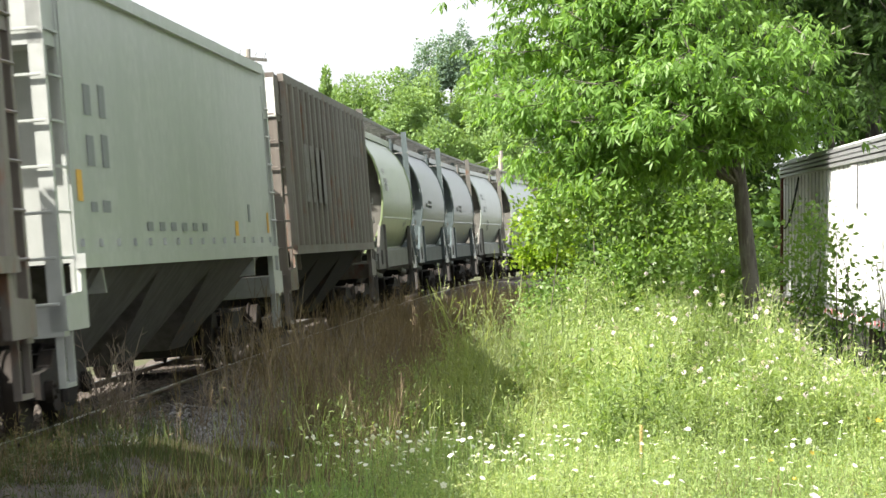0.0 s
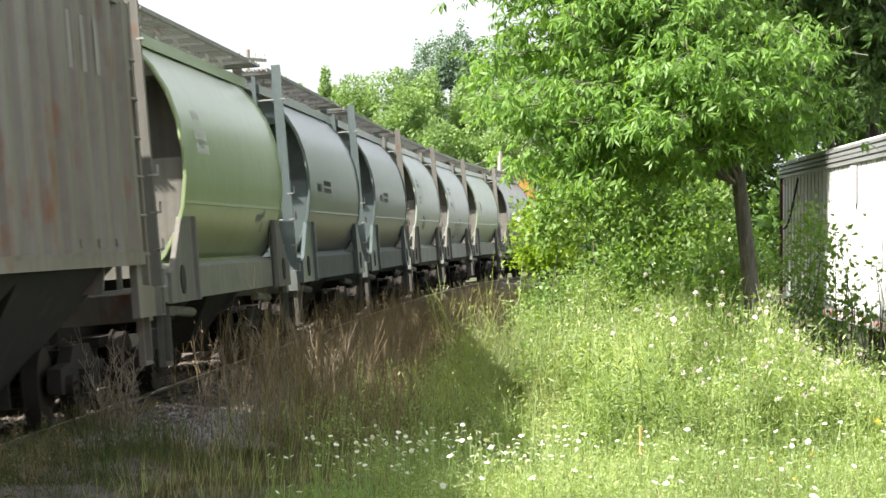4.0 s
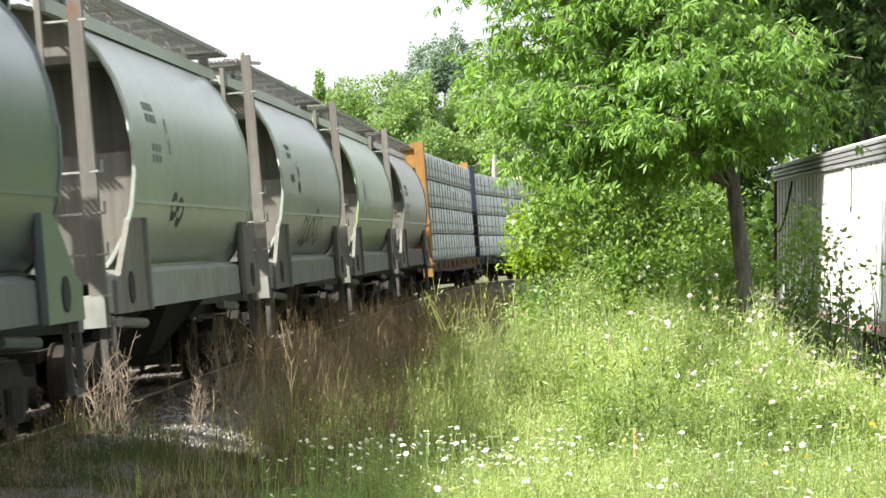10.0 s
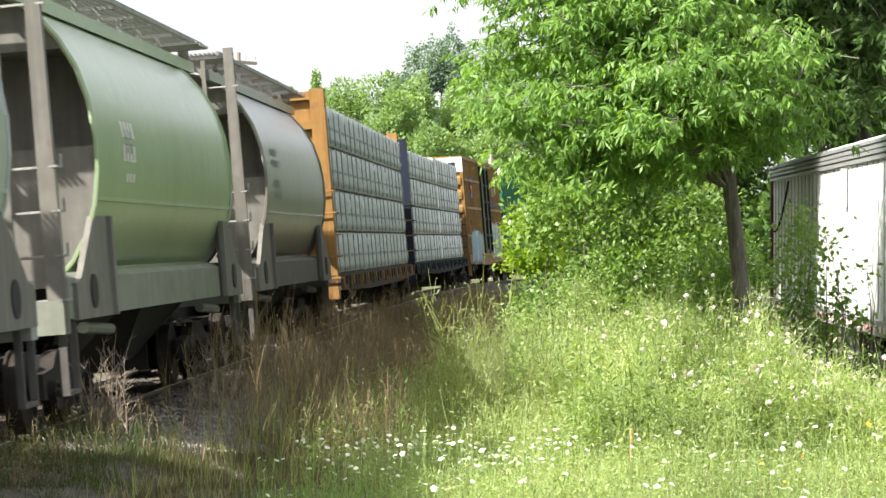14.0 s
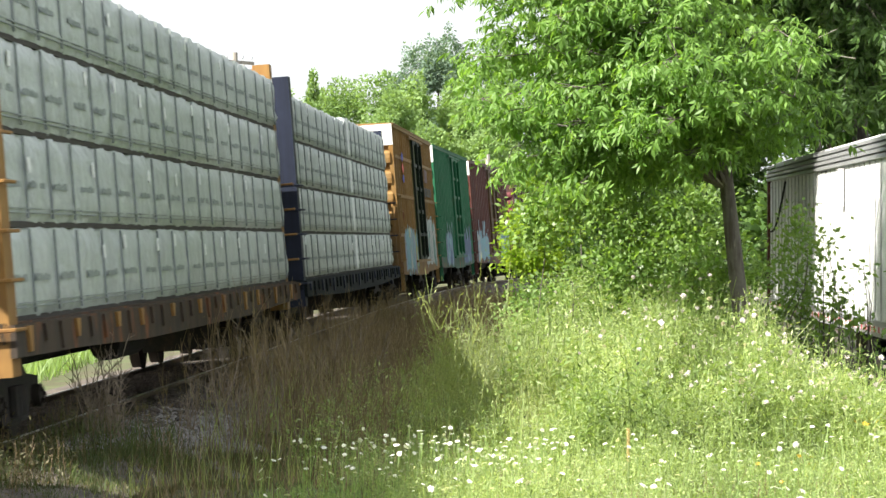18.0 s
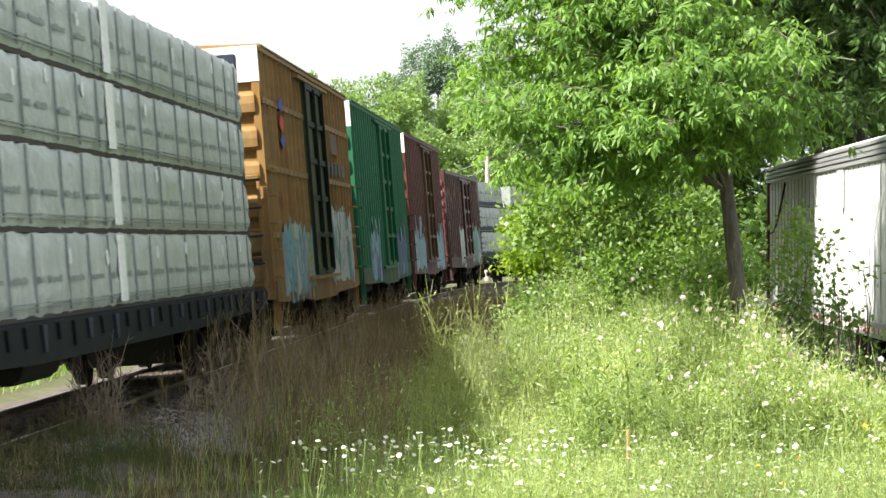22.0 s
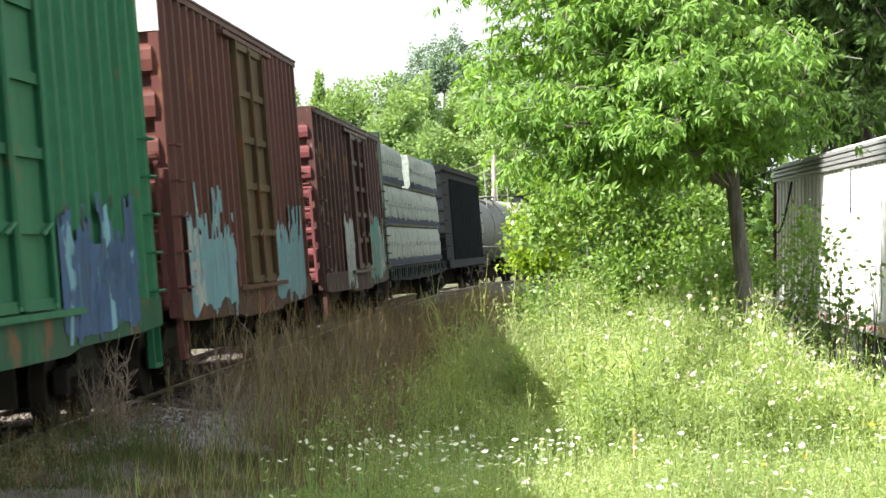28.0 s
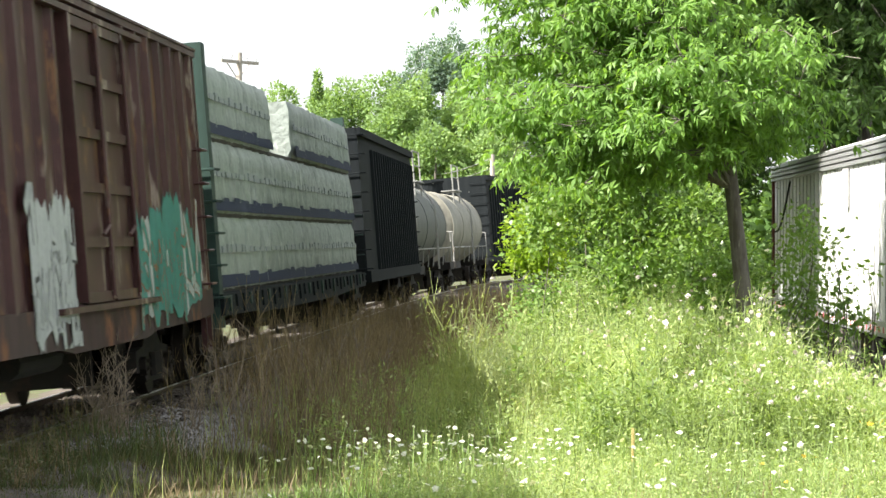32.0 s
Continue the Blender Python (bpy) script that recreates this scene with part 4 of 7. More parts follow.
def boxcar(label, lead, length, mat, top, ends=None, end_ribs=6, style="ribs", door=None, door_rim=None, white_end=True, extras=None, ribs=22, roof=None, gap=1.4, sill=None):
    """A boxcar: ribbed sides, a pair of sliding doors, corrugated ends, ladders and a roof of panels."""
    car, half = begin("boxcar", label, "boxcar", lead, length, bogie_in=2.1, gap=gap, front=0.12)
    ends = ends or mat
    w = 1.50
    bm = bmesh.new()
    loft(bm, [[(-w, -half + 0.12, 1.05), (w, -half + 0.12, 1.05), (w, -half + 0.12, top), (-w, -half + 0.12, top)],
              [(-w, half - 0.12, 1.05), (w, half - 0.12, 1.05), (w, half - 0.12, top), (-w, half - 0.12, top)]])
    part("body", bm, mat, car, bevel=0.015)
    bm = bmesh.new()
    prism(bm, [(-w - 0.085, top - 0.012), (w + 0.085, top - 0.012), (w + 0.085, top + 0.018), (0.3, top + 0.075), (-0.3, top + 0.075), (-w - 0.085, top + 0.018)], -half + 0.125, half - 0.125)
    part("roof", bm, roof or mat, car, bevel=0.01)
    d0, d1 = -1.0, 1.95                      # door opening
    if style == "posts":
        d0, d1 = -1.5, 1.5
    for y0, y1 in ((-half + 0.12, d0), (d1, half - 0.12)):
        n = max(3, int(round(ribs * (y1 - y0) / (2 * half))))
        for i in range(n):
            y = y0 + (i + 0.5) * (y1 - y0) / n
            bm = bmesh.new()
            k = 0.055 if style == "posts" else 0.115
            prism(bm, [(w - 0.005, y - k), (w + 0.065, y - k * 0.5), (w + 0.065, y + k * 0.5), (w - 0.005, y + k)], 1.22, top - 0.07, axis="z")
            part("side_post", bm, mat, car)
        if style == "posts":
            for z in (1.95, 3.0, 4.05):
                bm = bmesh.new()
                box(bm, w, w + 0.058, y0 + 0.02, y1 - 0.02, z - 0.045, z + 0.045)
                part("side_belt", bm, mat, car)
    bm = bmesh.new()
    prism(bm, [(-half + 0.12, 0.92), (-half + 1.4, 0.88), (d0 - 1.2, 0.86), (d0 - 0.5, 0.80), (d1 + 0.5, 0.80), (d1 + 1.2, 0.86), (half - 1.4, 0.88), (half - 0.12, 0.92),
               (half - 0.12, 1.24), (-half + 0.12, 1.24)], w - 0.02, w + 0.062, axis="x")
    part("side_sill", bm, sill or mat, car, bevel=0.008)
    bm = bmesh.new()
    box(bm, w, w + 0.07, -half + 0.12, half - 0.12, top - 0.09, top - 0.016)
    part("top_chord", bm, mat, car, bevel=0.008)
    for y0, y1 in ((d0, (d0 + d1) / 2), ((d0 + d1) / 2, d1)):
        bm = bmesh.new()
        box(bm, w, w + 0.07, y0 + 0.03, y1 - 0.03, 1.26, top - 0.22)
        leaf = part("door", bm, door or mat, car, bevel=0.01)
        for a, b_ in ((y0 + 0.02, y0 + 0.14), (y1 - 0.14, y1 - 0.02)):
            bm = bmesh.new()
            box(bm, w + 0.07, w + 0.125, a, b_, 1.26, top - 0.22)
            part("door_stile", bm, door_rim or door or mat, leaf)
        for z in np.linspace(1.30, top - 0.28, 6):
            bm = bmesh.new()
            box(bm, w + 0.07, w + 0.115, y0 + 0.14, y1 - 0.14, z - 0.05, z + 0.05)
            part("door_rail", bm, door_rim or door or mat, leaf)
        bm = bmesh.new()
        yy = y1 - 0.24
        rod(bm, (w + 0.15, yy, 1.3), (w + 0.15, yy, top - 0.3), 0.022, 6)
        rod(bm, (w + 0.16, yy, 2.0), (w + 0.16, yy - 0.4, 1.9), 0.02, 6)
        part("lock_bar", bm, door_rim or door or mat, leaf)
    for z in (1.2, top - 0.19):
        bm = bmesh.new()
        box(bm, w + 0.04, w + 0.13, d0 - 1.2, d1 + 1.2, z - 0.03, z + 0.03)
        part("door_track", bm, mat, car)
    for sy in (-1, 1):                       # ends: broad horizontal corrugations
        e = sy * (half - 0.12)
        z0, z1 = 1.1, top - (0.55 if white_end else 0.2)
        step = (z1 - z0) / end_ribs
        for i in range(end_ribs):
            z = z0 + i * step
            bm = bmesh.new()
            h = step * 0.72
            prism(bm, [(e, z), (e + sy * 0.105, z + h * 0.16), (e + sy * 0.118, z + h * 0.5), (e + sy * 0.105, z + h * 0.80), (e + sy * 0.08, z + h * 0.9), (e, z + h)], -w + 0.1, w - 0.06, axis="x")
            part("end_corrugation", bm, ends, car)
        if white_end:
            bm = bmesh.new()
            box(bm, -w - 0.035, w + 0.035, min(e + sy * 0.002, e + sy * 0.080), max(e + sy * 0.002, e + sy * 0.080), top - 0.56, top - 0.004)
            part("end_panel", bm, M["white_panel"], car, "white painted panel at the top of the end")
        for sx in (-1, 1):
            bm = bmesh.new()
            box(bm, sx * (w - 0.03) - 0.06, sx * (w - 0.03) + 0.06, min(e, e + sy * 0.07), max(e, e + sy * 0.07), 0.95, top)
            part("corner_post", bm, mat, car, bevel=0.01)
            for z in np.arange(1.2, 2.9, 0.42):
                y = e + sy * 0.15
                bm = bmesh.new()
                tube(bm, [(sx * 0.95, y - sy * 0.12, z), (sx * 0.95, y, z), (sx * 1.40, y, z), (sx * 1.40, y - sy * 0.12, z)], 0.016)
                part("grab_iron", bm, ends, car)
                bm = bmesh.new()
                tube(bm, [(sx * (w + 0.02), e - sy * 0.08, z + 0.1), (sx * (w + 0.13), e - sy * 0.08, z + 0.1), (sx * (w + 0.13), e - sy * 0.5, z + 0.1), (sx * (w + 0.02), e - sy * 0.5, z + 0.1)], 0.016)
                part("grab_iron", bm, mat, car)
            bm = bmesh.new()
            box(bm, sx * 1.40 - 0.025, sx * 1.40 + 0.025, e + sy * 0.15 - 0.02, e + sy * 0.15 + 0.02, 1.1, 2.8)
            part("ladder_stile", bm, ends, car)
            bm = bmesh.new()
            y = e - sy * 0.3
            strap_step(bm, y - 0.25, y + 0.25, 0.46, 0.95, sx * w)
            part("stirrup_step", bm, mat, car)
    bm = bmesh.new()
    box(bm, -0.25, 0.25, -half + 0.05, half - 0.05, 0.70, 1.06)
    part("center_sill", bm, M["underframe"], car)
    for y in np.arange(-half + 3.4, half - 3.2, 1.5):
        bm = bmesh.new()
        box(bm, -1.4, 1.4, y - 0.06, y + 0.06, 0.86, 1.055)
        part("cross_bearer", bm, M["underframe"], car)
    bm = bmesh.new()
    rod(bm, (0.9, -1.6, 0.75), (0.9, 0.4, 0.75), 0.16, 10)
    part("air_tank", bm, M["underframe"], car)
    other_side(car, ("side_post", "side_belt", "side_sill", "top_chord", "door", "door_track"))
    if extras:
        extras(car, half, w + 0.068)
    return car


def package(bm_name, car, y0, y1, z0, z1, mat_list, seed, strap=1.10, navy=False):
    """A wrapped stack of boards: puckered wrapping with bands, a printed stripe and round stickers."""
    rng = random.Random(seed)
    bm = bmesh.new()
    ny = max(4, int((y1 - y0) / (0.12 if navy else 0.175)))
    nz = 6
    X = 1.42
    for sx in (1,):
        cols = []
        for i in range(ny + 1):
            y = y0 + (y1 - y0) * i / ny
            fold = abs(((y - y0) / strap) % 1.0)
            pinch = -0.022 if min(fold, 1 - fold) < 0.14 else 0.0
            col = []
            for j in range(nz + 1):
                f = j / nz
                z = z0 + (z1 - z0) * f
                rnd = 0.05 if j in (0, nz) else 0.0
                pleat = 0.030 * (1 - 0.75 * f) * math.sin(i * 1.35 + 2.0 * math.sin(i * 0.37 + seed)) if navy else 0.0
                col.append(bm.verts.new((X - rnd + pinch + pleat + rng.uniform(-0.017, 0.017) * (1.6 if j < 2 else 1.0), y + rng.uniform(-0.03, 0.03) * (0 < i < ny), z + rng.uniform(-0.012, 0.012) - (0.012 * abs(math.sin(i * 1.7 + seed)) if j == 0 else 0))))
            cols.append(col)
        for i in range(ny):
            for j in range(nz):
                f = bm.faces.new([cols[i][j], cols[i + 1][j], cols[i + 1][j + 1], cols[i][j + 1]])
    back = [[bm.verts.new((-0.1, y, z)) for z in (z0, z1)] for y in (y0, y1)]
    a, b_ = cols[0], cols[-1]
    bm.faces.new([*a[::-1], back[0][0], back[0][1]])
    bm.faces.new([*b_, back[1][1], back[1][0]])
    bm.faces.new([c[-1] for c in cols] + [back[1][1], back[0][1]])
    bm.faces.new([c[0] for c in cols][::-1] + [back[0][0], back[1][0]])
    p = part("lumber_package", bm, M["wrap_grey" if navy else "wrap"], car, smooth=True)
    bm = bmesh.new()
    H = z1 - z0
    if navy:
        n = max(3, int((y1 - y0) / 0.5))
        for i in range(n):                   # dark foot band, ragged along its top
            ya, yb = y0 + (y1 - y0) * i / n, y0 + (y1 - y0) * (i + 1) / n
            h = H * rng.uniform(0.15, 0.22)
            v = [bm.verts.new(c) for c in ((X + 0.040, ya, z0 + 0.02), (X + 0.040, yb, z0 + 0.02), (X + 0.036, yb, z0 + h), (X + 0.036, ya, z0 + h))]
            bm.faces.new(v)
        bmesh.ops.remove_doubles(bm, verts=bm.verts, dist=0.03)
        part("printed_band", bm, M["wrap_navy"], p)
        y = y0 + 0.15
        while y < y1 - 0.2:
            wd = rng.uniform(0.18, 0.55)
            bm = bmesh.new()
            box(bm, X + 0.006, X + 0.030, y, min(y + wd, y1 - 0.05), z0 + H * 0.50, z0 + H * rng.uniform(0.56, 0.62))
            y += wd + rng.uniform(0.06, 0.2)
            part("printed_bar", bm, M["wrap_print"], p)["kind"] = "stuff"
    else:
        bm.free()
        y = y0 + 0.12
        while y < y1 - 0.3:
            wd = rng.uniform(0.52, 0.68)
            bm = bmesh.new()
            yy = y
            while yy < min(y + wd, y1 - 0.1):   # one printed word that cannot be read: a row of bars
                b2 = rng.uniform(0.06, 0.12)
                box(bm, X + 0.006, X + 0.012, yy, yy + b2, z0 + H * (0.38 + rng.uniform(-0.006, 0.006)), z0 + H * (0.445 + rng.choice([0, 0, 0.02])))
                yy += b2 + 0.014
            y += strap
            part("printed_bar", bm, M["wrap_print"], p)["kind"] = "stuff"
        y = y0 + strap
        while y < y1 - 0.05:                 # crossing bands
            bm = bmesh.new()
            box(bm, X - 0.015, X + 0.010, y - 0.007, y + 0.007, z0 + 0.02, z1 - 0.02)
            y += strap
            part("strap", bm, M["wrap_print"], p)
        for zz in (0.085, 0.135):            # folded hem near the foot
            bm = bmesh.new()
            box(bm, X - 0.01, X + 0.0075, y0 + 0.03, y1 - 0.03, z0 + H * zz, z0 + H * zz + 0.011)
            part("hem_line", bm, M["wrap_print"], p)
        for yc in (y0 + 0.25 * (y1 - y0), y0 + 0.75 * (y1 - y0)):
            if rng.random() < 0.75:
                bm = bmesh.new()
                m = pose(0, yc + rng.uniform(-0.4, 0.4), z0 + H * rng.uniform(0.62, 0.84), rng.uniform(-25, 25))
                box(bm, X + 0.004, X + 0.014, -0.055, 0.055, -0.07, 0.07, m)
                part("paper_tag", bm, M["wrap_dot"], p)
    return p


def centerbeam(label, lead, length, mat, deck_mat, tiers, tops, seed, bulk=4.80, packs=6, navy=False, short_tiers=(), bulk_mat=None, gap=1.0, step_up=0.0, cut_short=()):
    """A centerbeam flat car: bulkheads, a beam down the middle, wrapped lumber along it in tiers."""
    car, half = begin("centerbeam_flat_car", label, "flat car", lead, length, bogie_in=2.0, gap=gap, front=0.1)
    bulk_mat = bulk_mat or mat
    bm = bmesh.new()
    prism(bm, [(-1.48, 0.98), (1.48, 0.98), (1.48, 1.16), (-1.48, 1.16)], -half + 0.1, half - 0.1)
    part("deck", bm, deck_mat, car)
    for sx in (-1, 1):
        bm = bmesh.new()
        prism(bm, [(-half + 0.1, 0.86), (-half + 3.0, 0.84), (-half * 0.4, 0.78), (half * 0.4, 0.78), (half - 3.0, 0.84), (half - 0.1, 0.86), (half - 0.1, 1.14), (-half + 0.1, 1.14)],
              sx * 1.49, sx * 1.55, axis="x")
        part("side_sill", bm, deck_mat, car)
        for y in np.arange(-half + 0.6, half - 0.5, 0.72):
            bm = bmesh.new()
            low = 0.92 + 0.05 * math.sin(y * 5.3 + seed)
            prism(bm, [(y - 0.05, low), (y + 0.05, low), (y + 0.10, 1.12), (y - 0.10, 1.12)], sx * 1.55, sx * 1.58, axis="x")
            part("tie_down", bm, mat if math.sin(y * 3.1 + seed) > 0.45 else deck_mat, car)
    for sy in (-1, 1):                       # bulkheads: a frame with rungs at its edge
        e = sy * (half - 0.1)
        for sx in (-1, 1):
            bm = bmesh.new()
            pc = sx * (1.36 if sy < 0 else 1.22)
            box(bm, pc - 0.14, pc + 0.14, min(e, e - sy * 0.34), max(e, e - sy * 0.34), 0.70, bulk)
            part("bulkhead_post", bm, bulk_mat, car, bevel=0.015)
            for z in np.arange(1.1, 2.8, 0.42):
                y = e + sy * 0.07
                bm = bmesh.new()
                tube(bm, [(sx * 0.95, y - sy * 0.06, z), (sx * 0.95, y, z), (sx * 1.56, y, z), (sx * 1.58, e - sy * 0.3, z)], 0.018)
                part("grab_iron", bm, bulk_mat, car)
        bm = bmesh.new()
        box(bm, -1.24, 1.24, min(e - sy * 0.1, e - sy * 0.24), max(e - sy * 0.1, e - sy * 0.24), 1.1, bulk - 0.05)
        part("bulkhead_sheet", bm, bulk_mat, car)
        for z in np.linspace(1.25, bulk - 0.12, 7):
            bm = bmesh.new()
            box(bm, -1.24, 1.24, min(e, e - sy * 0.12), max(e, e - sy * 0.12), z - 0.08, z + 0.08)
            part("bulkhead_beam", bm, bulk_mat, car, bevel=0.01)
    bm = bmesh.new()
    box(bm, -0.10, 0.10, -half + 0.3, half - 0.3, 1.16, bulk - 0.3)
    box(bm, -0.3, 0.3, -half + 0.3, half - 0.3, bulk - 0.35, bulk - 0.2)
    part("center_beam", bm, mat, car)
    bm = bmesh.new()
    box(bm, -0.3, 0.3, -half + 0.1, half - 0.1, 0.62, 0.98)
    rod(bm, (0.8, -3, 0.7), (0.8, -1.2, 0.7), 0.18, 10)
    part("underframe", bm, M["underframe"], car)
    y0, y1 = -half + 0.50, half - 0.50
    z0 = 1.20
    step = (tops - z0) / tiers
    for k in range(tiers):
        za, zb = z0 + k * step, z0 + (k + 1) * step - 0.055
        cuts = [y0 + (y1 - y0) * i / packs for i in range(packs + 1)]
        for i in range(packs):
            if (k, i) in short_tiers:
                continue
            lift = 0.0 if navy or i < packs / 2 else step_up
            end = cuts[i] + (cuts[i + 1] - cuts[i]) * 0.38 if (k, i) in cut_short else cuts[i + 1] - 0.01
            package("lumber_package", car, cuts[i] + 0.01, end, za + (0.0), zb + (lift if k == tiers - 1 else 0), None, seed * 100 + k * 10 + i, navy=navy)
        if step_up:                          # paler end of the sheet where two loads meet
            bm = bmesh.new()
            yc = cuts[packs // 2]
            prism(bm, [(1.432, yc + 0.02), (1.450, yc + 0.06), (1.446, yc + 0.40), (1.432, yc + 0.46)], za + 0.03, zb + (step_up if k == tiers - 1 else 0) - 0.02, axis="z")
            part("wrap_flap", bm, M["wrap_dot"], car, "paler loose end of the white wrapping")
        # One dark sheet fills each gap between tiers: dunnage and shade in one colour.
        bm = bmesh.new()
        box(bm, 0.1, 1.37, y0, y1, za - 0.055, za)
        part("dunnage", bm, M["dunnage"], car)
    other_side(car, ("lumber_package", "dunnage"), deep=False)
    return car


def tank_car(label, lead, length, mat):
    car, half = begin("tank_car", label, "tank car", lead, length, bogie_in=1.9, gap=1.0)
    b, r, zc = half - 1.3, 1.36, 2.32
    bm = bmesh.new()
    rings = []
    for y, k in ((-b - 0.42, 0.05), (-b - 0.36, 0.45), (-b - 0.22, 0.78), (-b, 1.0), (-b * 0.33, 1.0), (b * 0.33, 1.0), (b, 1.0), (b + 0.22, 0.78), (b + 0.36, 0.45), (b + 0.42, 0.05)):
        rings.append([(r * k * math.cos(a), y, zc + r * k * math.sin(a)) for a in [2 * math.pi * i / 36 for i in range(36)]])
    loft(bm, rings)
    part("tank", bm, mat, car, smooth=True)
    for y in (-b, -b * 0.33, b * 0.33, b):
        bm = bmesh.new()
        turns = [2 * math.pi * i / 36 for i in range(36)]
        loops = [[bm.verts.new((q * math.cos(a), y + e, zc + q * math.sin(a))) for a in turns] for q, e in ((r - 0.01, -0.024), (r + 0.022, -0.016), (r + 0.022, 0.016), (r - 0.01, 0.024))]
        for lower, upper in zip(loops, loops[1:] + loops[:1]):
            for i in range(36):
                bm.faces.new((lower[i], lower[i - 1], upper[i - 1], upper[i]))
        bmesh.ops.recalc_face_normals(bm, faces=bm.faces)
        part("tank_band", bm, mat, car)
    bm = bmesh.new()
    rod(bm, (0, 0, zc + r - 0.05), (0, 0, zc + r + 0.36), 0.52, 20)
    rod(bm, (0, 0, zc + r + 0.36), (0, 0, zc + r + 0.42), 0.58, 20)
    part("manway_dome", bm, M["black_car"], car)
    bm = bmesh.new()
    for sx in (-1, 1):
        for y in (-1.3, 1.3):
            rod(bm, (sx * 1.0, y, zc + 0.9), (sx * 1.0, y, zc + r + 0.95), 0.025, 6)
        rod(bm, (sx * 1.0, -1.3, zc + r + 0.95), (sx * 1.0, 1.3, zc + r + 0.95), 0.025, 6)
        rod(bm, (sx * 1.0, -1.3, zc + r + 0.5), (sx * 1.0, 1.3, zc + r + 0.5), 0.02, 6)
        box(bm, min(sx * 0.55, sx * 1.1), max(sx * 0.55, sx * 1.1), -1.35, 1.35, zc + r - 0.02, zc + r + 0.02)
    for sx in (-1, 1):
        for z in np.arange(1.2, zc + r, 0.4):
            rod(bm, (sx * (r + 0.12), -0.2, z), (sx * (r + 0.12), 0.2, z), 0.016, 5)
        for y in (-0.2, 0.2):
            rod(bm, (sx * (r + 0.12), y, 0.9), (sx * (r + 0.12), y, zc + 0.6), 0.02, 5)
            rod(bm, (sx * (r + 0.12), y, zc + 0.6), (sx * 0.95, y, zc + r + 0.02), 0.02, 5)
    part("platform_railing", bm, M["galvanised"], car)
    for sx in (-1, 1):
        bm = bmesh.new()
        rod(bm, (sx * 1.42, -half + 0.3, 1.55), (sx * 1.42, half - 0.3, 1.55), 0.022, 6)
        for y in np.arange(-half + 0.3, half, 2.2):
            rod(bm, (sx * 1.42, y, 1.55), (sx * 1.35, y, 1.0), 0.018, 5)
        part("hand_rail", bm, M["galvanised"], car)
    for sy in (-1, 1):
        bm = bmesh.new()
        e = sy * (half - 0.1)
        box(bm, -1.45, 1.45, min(e, e - sy * 1.9), max(e, e - sy * 1.9), 0.82, 1.06)
        box(bm, -0.9, 0.9, sy * (b - 0.6) - 0.2, sy * (b - 0.6) + 0.2, 1.0, 1.35)
        part("end_platform", bm, M["underframe"], car)
        bm = bmesh.new()
        rod(bm, (-1.4, e, 1.06), (-1.4, e, 2.1), 0.02, 6)
        rod(bm, (1.4, e, 1.06), (1.4, e, 2.1), 0.02, 6)
        rod(bm, (-1.4, e, 2.1), (1.4, e, 2.1), 0.02, 6)
        part("end_rail", bm, M["galvanised"], car)
    bm = bmesh.new()
    box(bm, -0.2, 0.2, -half + 0.1, half - 0.1, 0.72, 0.98)
    part("center_sill", bm, M["underframe"], car)
    return car


def gondola(label, lead, length, mat, top, ribs=20, plain=3.2):
    """A tall dark car with upright ribs over most of its side."""
    car, half = begin("high_side_gondola", label, "gondola", lead, length, bogie_in=2.0, gap=0.9)
    w = 1.46
    bm = bmesh.new()
    for sx in (-1, 1):
        box(bm, sx * w - 0.04, sx * w + 0.04, -half + 0.1, half - 0.1, 0.95, top)
    for sy in (-1, 1):
        e = sy * (half - 0.14)
        box(bm, -w + 0.04, w - 0.04, e - 0.04, e + 0.04, 0.95, top)
    box(bm, -w + 0.04, w - 0.04, -half + 0.18, half - 0.18, 0.95, 1.1)
    part("body", bm, mat, car)
    bm = bmesh.new()
    box(bm, w, w + 0.12, -half + 0.1, half - 0.1, top - 0.18, top)
    part("top_chord", bm, mat, car, bevel=0.01)
    bm = bmesh.new()
    box(bm, w, w + 0.12, -half + 0.1, half - 0.1, 0.90, 1.15)
    part("side_sill", bm, mat, car, bevel=0.01)
    for i in range(ribs):
        y = -half + plain + i * (2 * half - plain - 0.6) / (ribs - 1)
        bm = bmesh.new()
        prism(bm, [(w, y - 0.10), (w + 0.11, y - 0.05), (w + 0.11, y + 0.05), (w, y + 0.10)], 1.15, top - 0.4, axis="z")
        part("side_rib", bm, mat, car)
    for sx in (-1, 1):
        for sy in (-1, 1):
            e = sy * (half - 0.1)
            for z in np.arange(1.2, top, 0.42):
                bm = bmesh.new()
                tube(bm, [(sx * 0.8, e + sy * 0.06, z), (sx * 1.5, e + sy * 0.06, z), (sx * 1.62, e - sy * 0.05, z), (sx * 1.62, e - sy * 0.5, z)], 0.016)
                part("grab_iron", bm, mat, car)
    bm = bmesh.new()
    box(bm, -0.25, 0.25, -half + 0.05, half - 0.05, 0.68, 0.95)
    part("center_sill", bm, M["underframe"], car)
    other_side(car, ("top_chord", "side_sill", "side_rib"))
    return car


